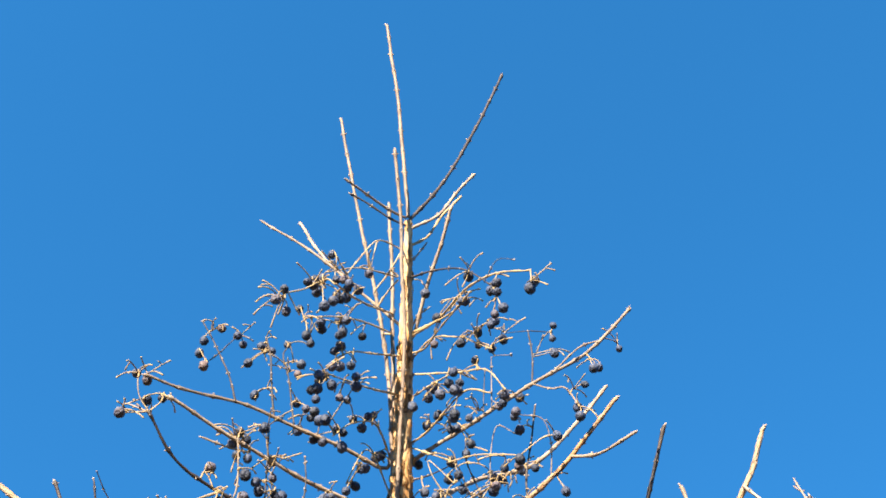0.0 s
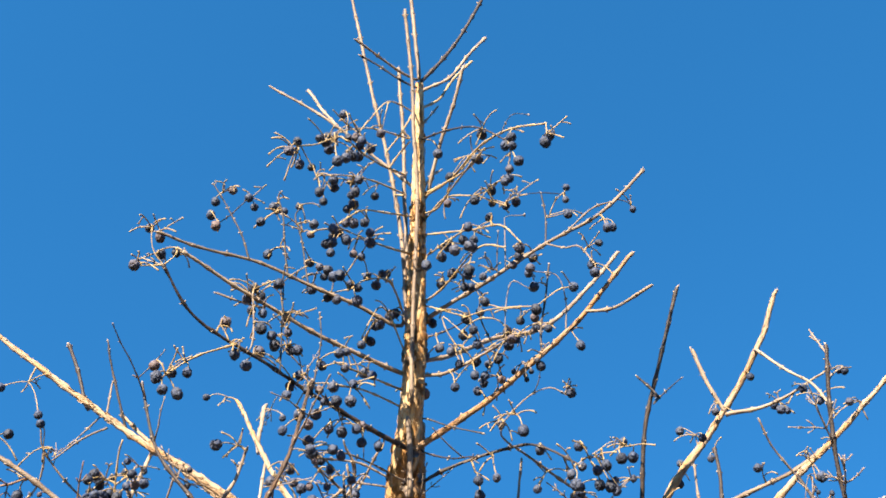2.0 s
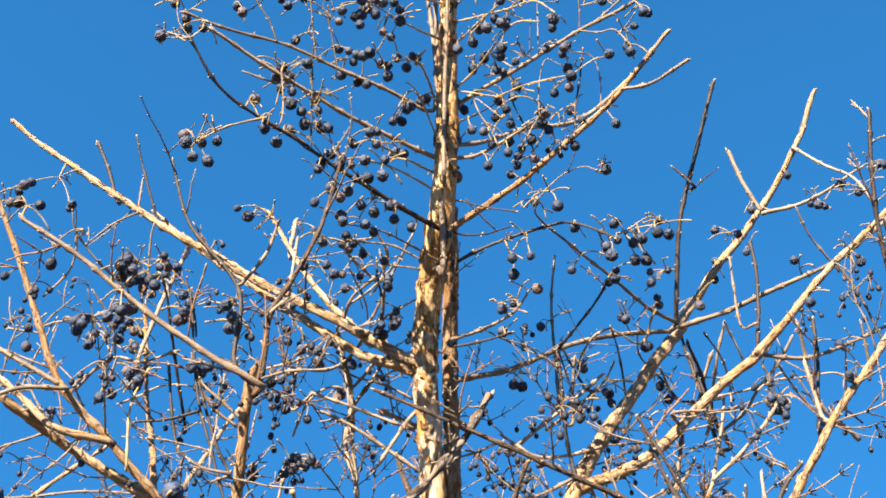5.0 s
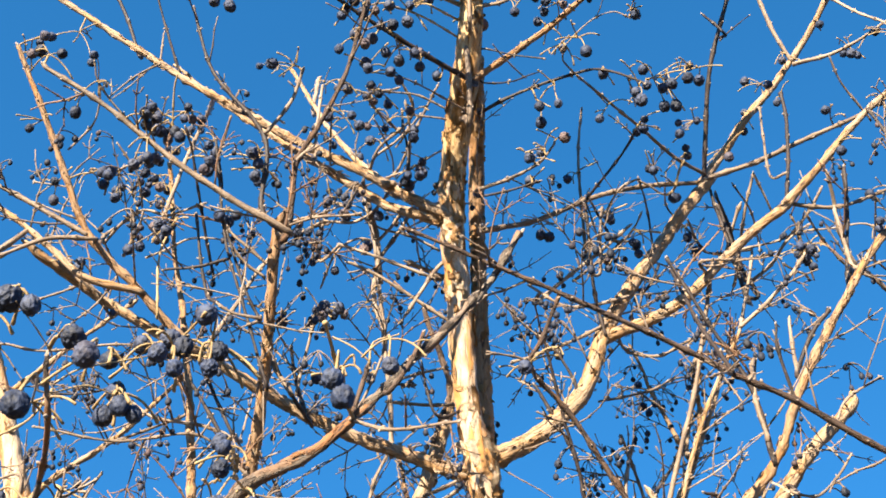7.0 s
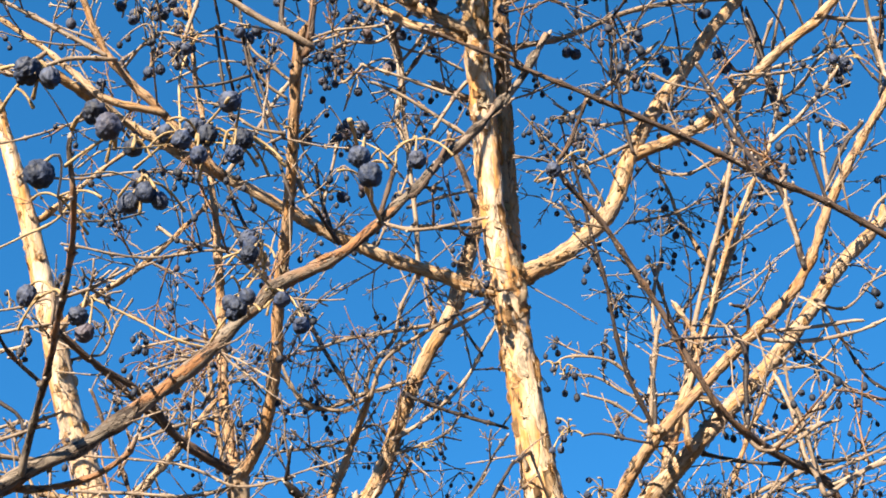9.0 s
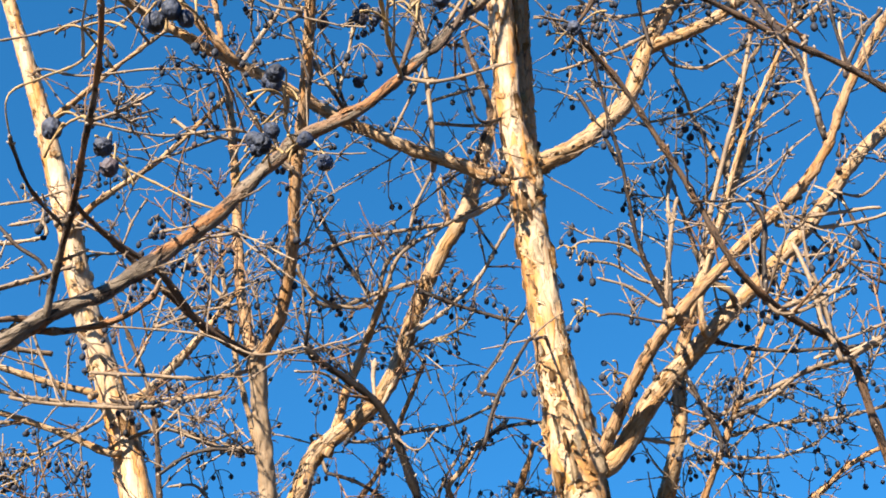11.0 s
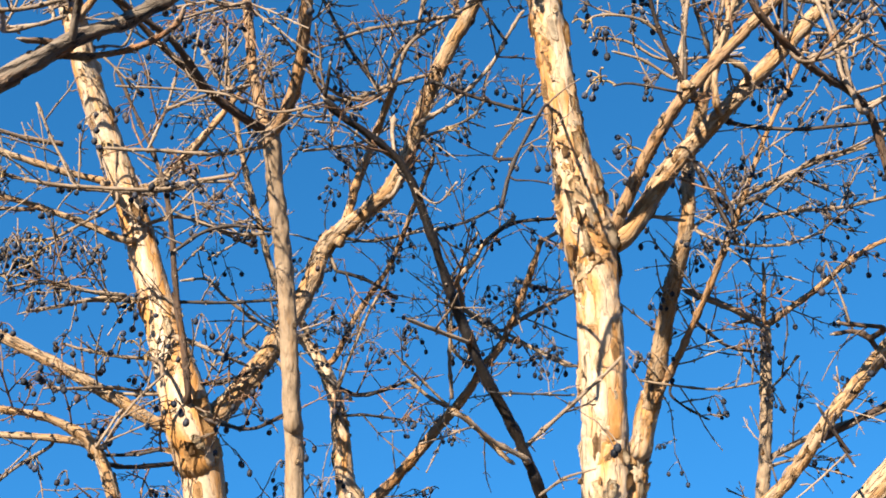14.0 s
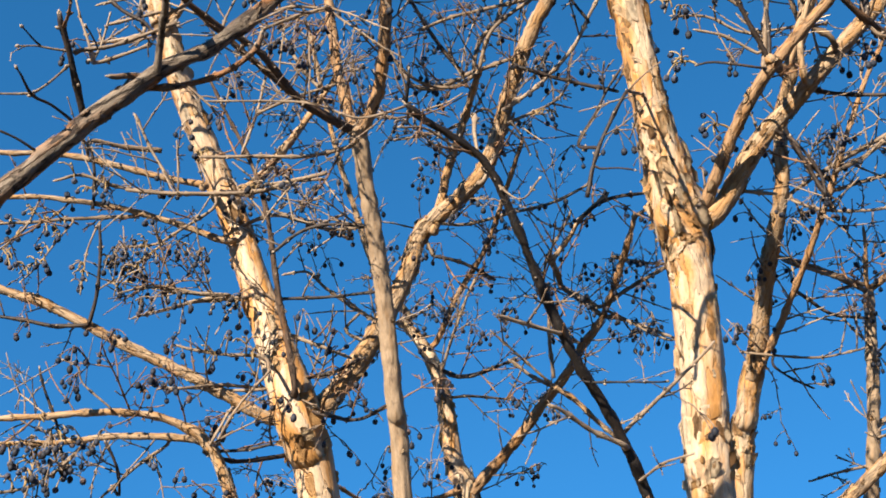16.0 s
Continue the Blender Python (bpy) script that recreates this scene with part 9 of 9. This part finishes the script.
limb(main_tree, [(-0.305, 1.373, 3.121), (-0.289, 1.390, 3.106), (-0.291, 1.408, 3.091)], 0.0012, 0.0012, "y")
spray((-0.290, 1.396, 3.101), [(-0.287, 1.368, 3.092), (-0.290, 1.408, 3.091), (-0.309, 1.424, 3.110)])

# long strips of bark that hang loose from the right fork of the main tree
strip(main_tree, (0.294, 1.445, 2.798), (0.331, 1.437, 2.762), 0.0039)
strip(main_tree, (0.149, 1.474, 2.662), (0.175, 1.458, 2.666), 0.0031)
strip(main_tree, (0.162, 1.472, 2.670), (0.184, 1.456, 2.672), 0.0024)
strip(main_tree, (0.120, 1.475, 2.657), (0.185, 1.460, 2.652), 0.0017)
strip(main_tree, (0.249, 1.467, 2.693), (0.249, 1.460, 2.657), 0.0027)
strip(main_tree, (0.286, 1.446, 2.790), (0.296, 1.434, 2.776), 0.0028)
strip(main_tree, (0.224, 1.474, 2.662), (0.231, 1.456, 2.676), 0.0020)
strip(main_tree, (0.184, 1.472, 2.671), (0.199, 1.460, 2.654), 0.0027)
strip(main_tree, (0.098, 1.491, 2.579), (0.110, 1.475, 2.584), 0.0023)
strip(main_tree, (0.205, 1.383, 3.089), (0.222, 1.367, 3.092), 0.0027)

# ---- fine twigs and the many small drupes that cannot be counted ----


def twig(bm, fruit, a, way, length, r, level, fruits):
    """A thin side shoot: straight from node to node, with paired spurs and side shoots, end buds and perhaps a hanging spray of drupes."""
    n = max(3, int(length / 0.019))
    pts, p, d = [a.copy()], a.copy(), way.normalized()
    bend = Vector((rng.uniform(-1, 1), rng.uniform(-1, 1), rng.uniform(-0.2, 0.9))) * 0.05
    joints = []
    for k in range(n):
        d = (d + bend + Vector((rng.uniform(-.17, .17), rng.uniform(-.17, .17), rng.uniform(-.13, .17)))).normalized()
        gap = length / n * rng.uniform(0.8, 1.2)
        pts += [p + d * gap * 0.5, p + d * gap * 0.86, p + d * gap]
        p = p + d * gap
        joints.append((len(pts) - 1, d.copy()))
    m = len(pts) - 1
    rad = [r * (1 - 0.4 * k / m) * (1.4 if k and k % 3 == 0 else 1) for k in range(m + 1)]
    tube(bm, pts, rad, 5)
    turn = rng.uniform(0, 3)
    for c, (i, t) in enumerate(joints[:-1]):
        o = t.orthogonal().normalized()
        w = turn + c * math.pi / 2
        side = o * math.cos(w) + t.cross(o) * math.sin(w)
        pair = rng.random()
        for s in (1, -1):
            out = (side * s + t * rng.uniform(0.5, 0.9)).normalized()
            if pair < 0.3 and level > 0 and rng.random() < 0.75:
                twig(bm, fruit, pts[i], out, length * rng.uniform(0.3, 0.65), r * 0.78, level - 1, fruits)
            elif pair < 0.55:
                long = rng.uniform(0.003, 0.011)
                tube(bm, [pts[i], pts[i] + out * long * 0.6, pts[i] + (out + t * 0.3) * long], [r * 0.75, r * 0.65, r * 0.8], 4)
                bud(bm, pts[i] + (out + t * 0.3) * long, out, r * 0.9)
            else:
                bud(bm, pts[i] + out * rad[i] * 0.8, out, r * rng.uniform(0.7, 1.1))
    bud(bm, pts[-1], d, r * rng.uniform(0.9, 1.3))
    if rng.random() < fruits:
        tip = pts[-1] + d * 0.012 + Vector((rng.uniform(-.008, .008), rng.uniform(-.008, .008), -0.006))
        stem = arc(pts[-1], tip, (0, 0, 0.005), 4)
        tube(bm, stem, [0.0010] * 5, 4)
        for _ in range(rng.randint(2, 6)):
            hub = rng.choice(stem[1:])
            q = hub + Vector((rng.uniform(-.020, .020), rng.uniform(-.020, .020), rng.uniform(-.034, .002)))
            tube(bm, arc(hub, q + Vector((0, 0, 0.005)), (0, 0, 0.006), 3), [0.0007] * 4, 4)
            fruit.append((q, rng.uniform(0.0028, 0.0041)))


def dress(owner, every, long, fruits, low, high, r=0.0016, level=1, xs=(-9, 9)):
    """Fine twigs on the branches of a tree between two heights."""
    groups = {}
    fruit = []
    for ob, path, rad, style, tree_ in made:
        if tree_ is not owner or style == "y":
            continue
        run, gap = 0.0, rng.uniform(0.3, 1.0) * every
        for i in range(1, len(path)):
            run += (path[i] - path[i - 1]).length
            if run < gap:
                continue
            run, gap = 0.0, every * rng.uniform(0.5, 1.6)
            if not (low < path[i].z < high and xs[0] < path[i].x < xs[1]):
                continue
            t = (path[i] - path[i - 1]).normalized()
            w = rng.uniform(0, math.tau)
            o = t.orthogonal().normalized()
            side = o * math.cos(w) + t.cross(o) * math.sin(w)
            way = t * 0.5 + side * 0.9 + Vector((0, 0, 0.2))
            bm = groups.setdefault(ob, bmesh.new())
            twig(bm, fruit, path[i] + side * rad[i] * 0.6, way, rng.uniform(0.3, 1.0) * long, min(r, rad[i] * 0.7) * rng.uniform(0.75, 1.2), level, fruits)
    for ob, bm in groups.items():
        part("twig_growth", bm, rng.choice((TWIG, PALE, TAN, PALE, UMBER, UMBER, TWIG)), ob, "fine bare side twigs", kind="stuff")
    if fruit:
        bm = bmesh.new()
        unit = bmesh.new()
        bmesh.ops.create_icosphere(unit, subdivisions=2, radius=1.0)
        unit.verts.index_update()
        co = [v.co.copy() for v in unit.verts]
        tri = [[v.index for v in f.verts] for f in unit.faces]
        unit.free()
        for p, s in fruit:
            seed, tall = Vector((rng.uniform(0, 50), 0, 0)), rng.uniform(1.0, 1.5)
            vs = [bm.verts.new(p + Vector((c.x, c.y, c.z * tall)) * s * (1 + 0.14 * noise.noise(c * 1.8 + seed))) for c in co]
            for f in tri:
                bm.faces.new([vs[k] for k in f])
        part("berry_growth", bm, BERRY_FAR, owner, "small dusty blue-black drupes in loose sprays", kind="stuff")


dress(main_tree, 0.085, 0.09, 0.10, 2.1, 2.75, 0.0012)
dress(main_tree, 0.062, 0.13, 0.26, 2.75, 3.12, 0.0012)
dress(main_tree, 0.20, 0.07, 0.1, 3.12, 3.3, 0.0012, 0)
dress(slender_tree, 0.033, 0.11, 0.20, 1.7, 2.9, 0.0012)
dress(slender_tree, 0.062, 0.10, 0.20, 2.9, 3.2, 0.0012)
dress(left_tree, 0.054, 0.11, 0.13, 1.7, 3.6, 0.0013, level=2)
dress(left_tree, 0.11, 0.12, 0.16, 2.55, 3.2, 0.0012, level=2, xs=(-0.45, 0.05))
dress(rear_tree, 0.034, 0.13, 0.17, 1.7, 3.6, 0.0013, level=2)
dress(far_tree, 0.034, 0.12, 0.15, 1.7, 3.6, 0.0013, level=2)
dress(thin_tree, 0.046, 0.13, 0.18, 1.7, 3.6, 0.0013, level=2)
dress(right_tree, 0.065, 0.09, 0.05, 1.7, 3.4, 0.0012)
dress(low_tree, 0.08, 0.09, 0.08, 1.7, 3.0, 0.0012)
dress(dark_tree, 0.09, 0.09, 0.08, 1.7, 3.0, 0.0012)
dress(near_tree, 0.10, 0.06, 0.0, 1.7, 3.0, 0.0012)
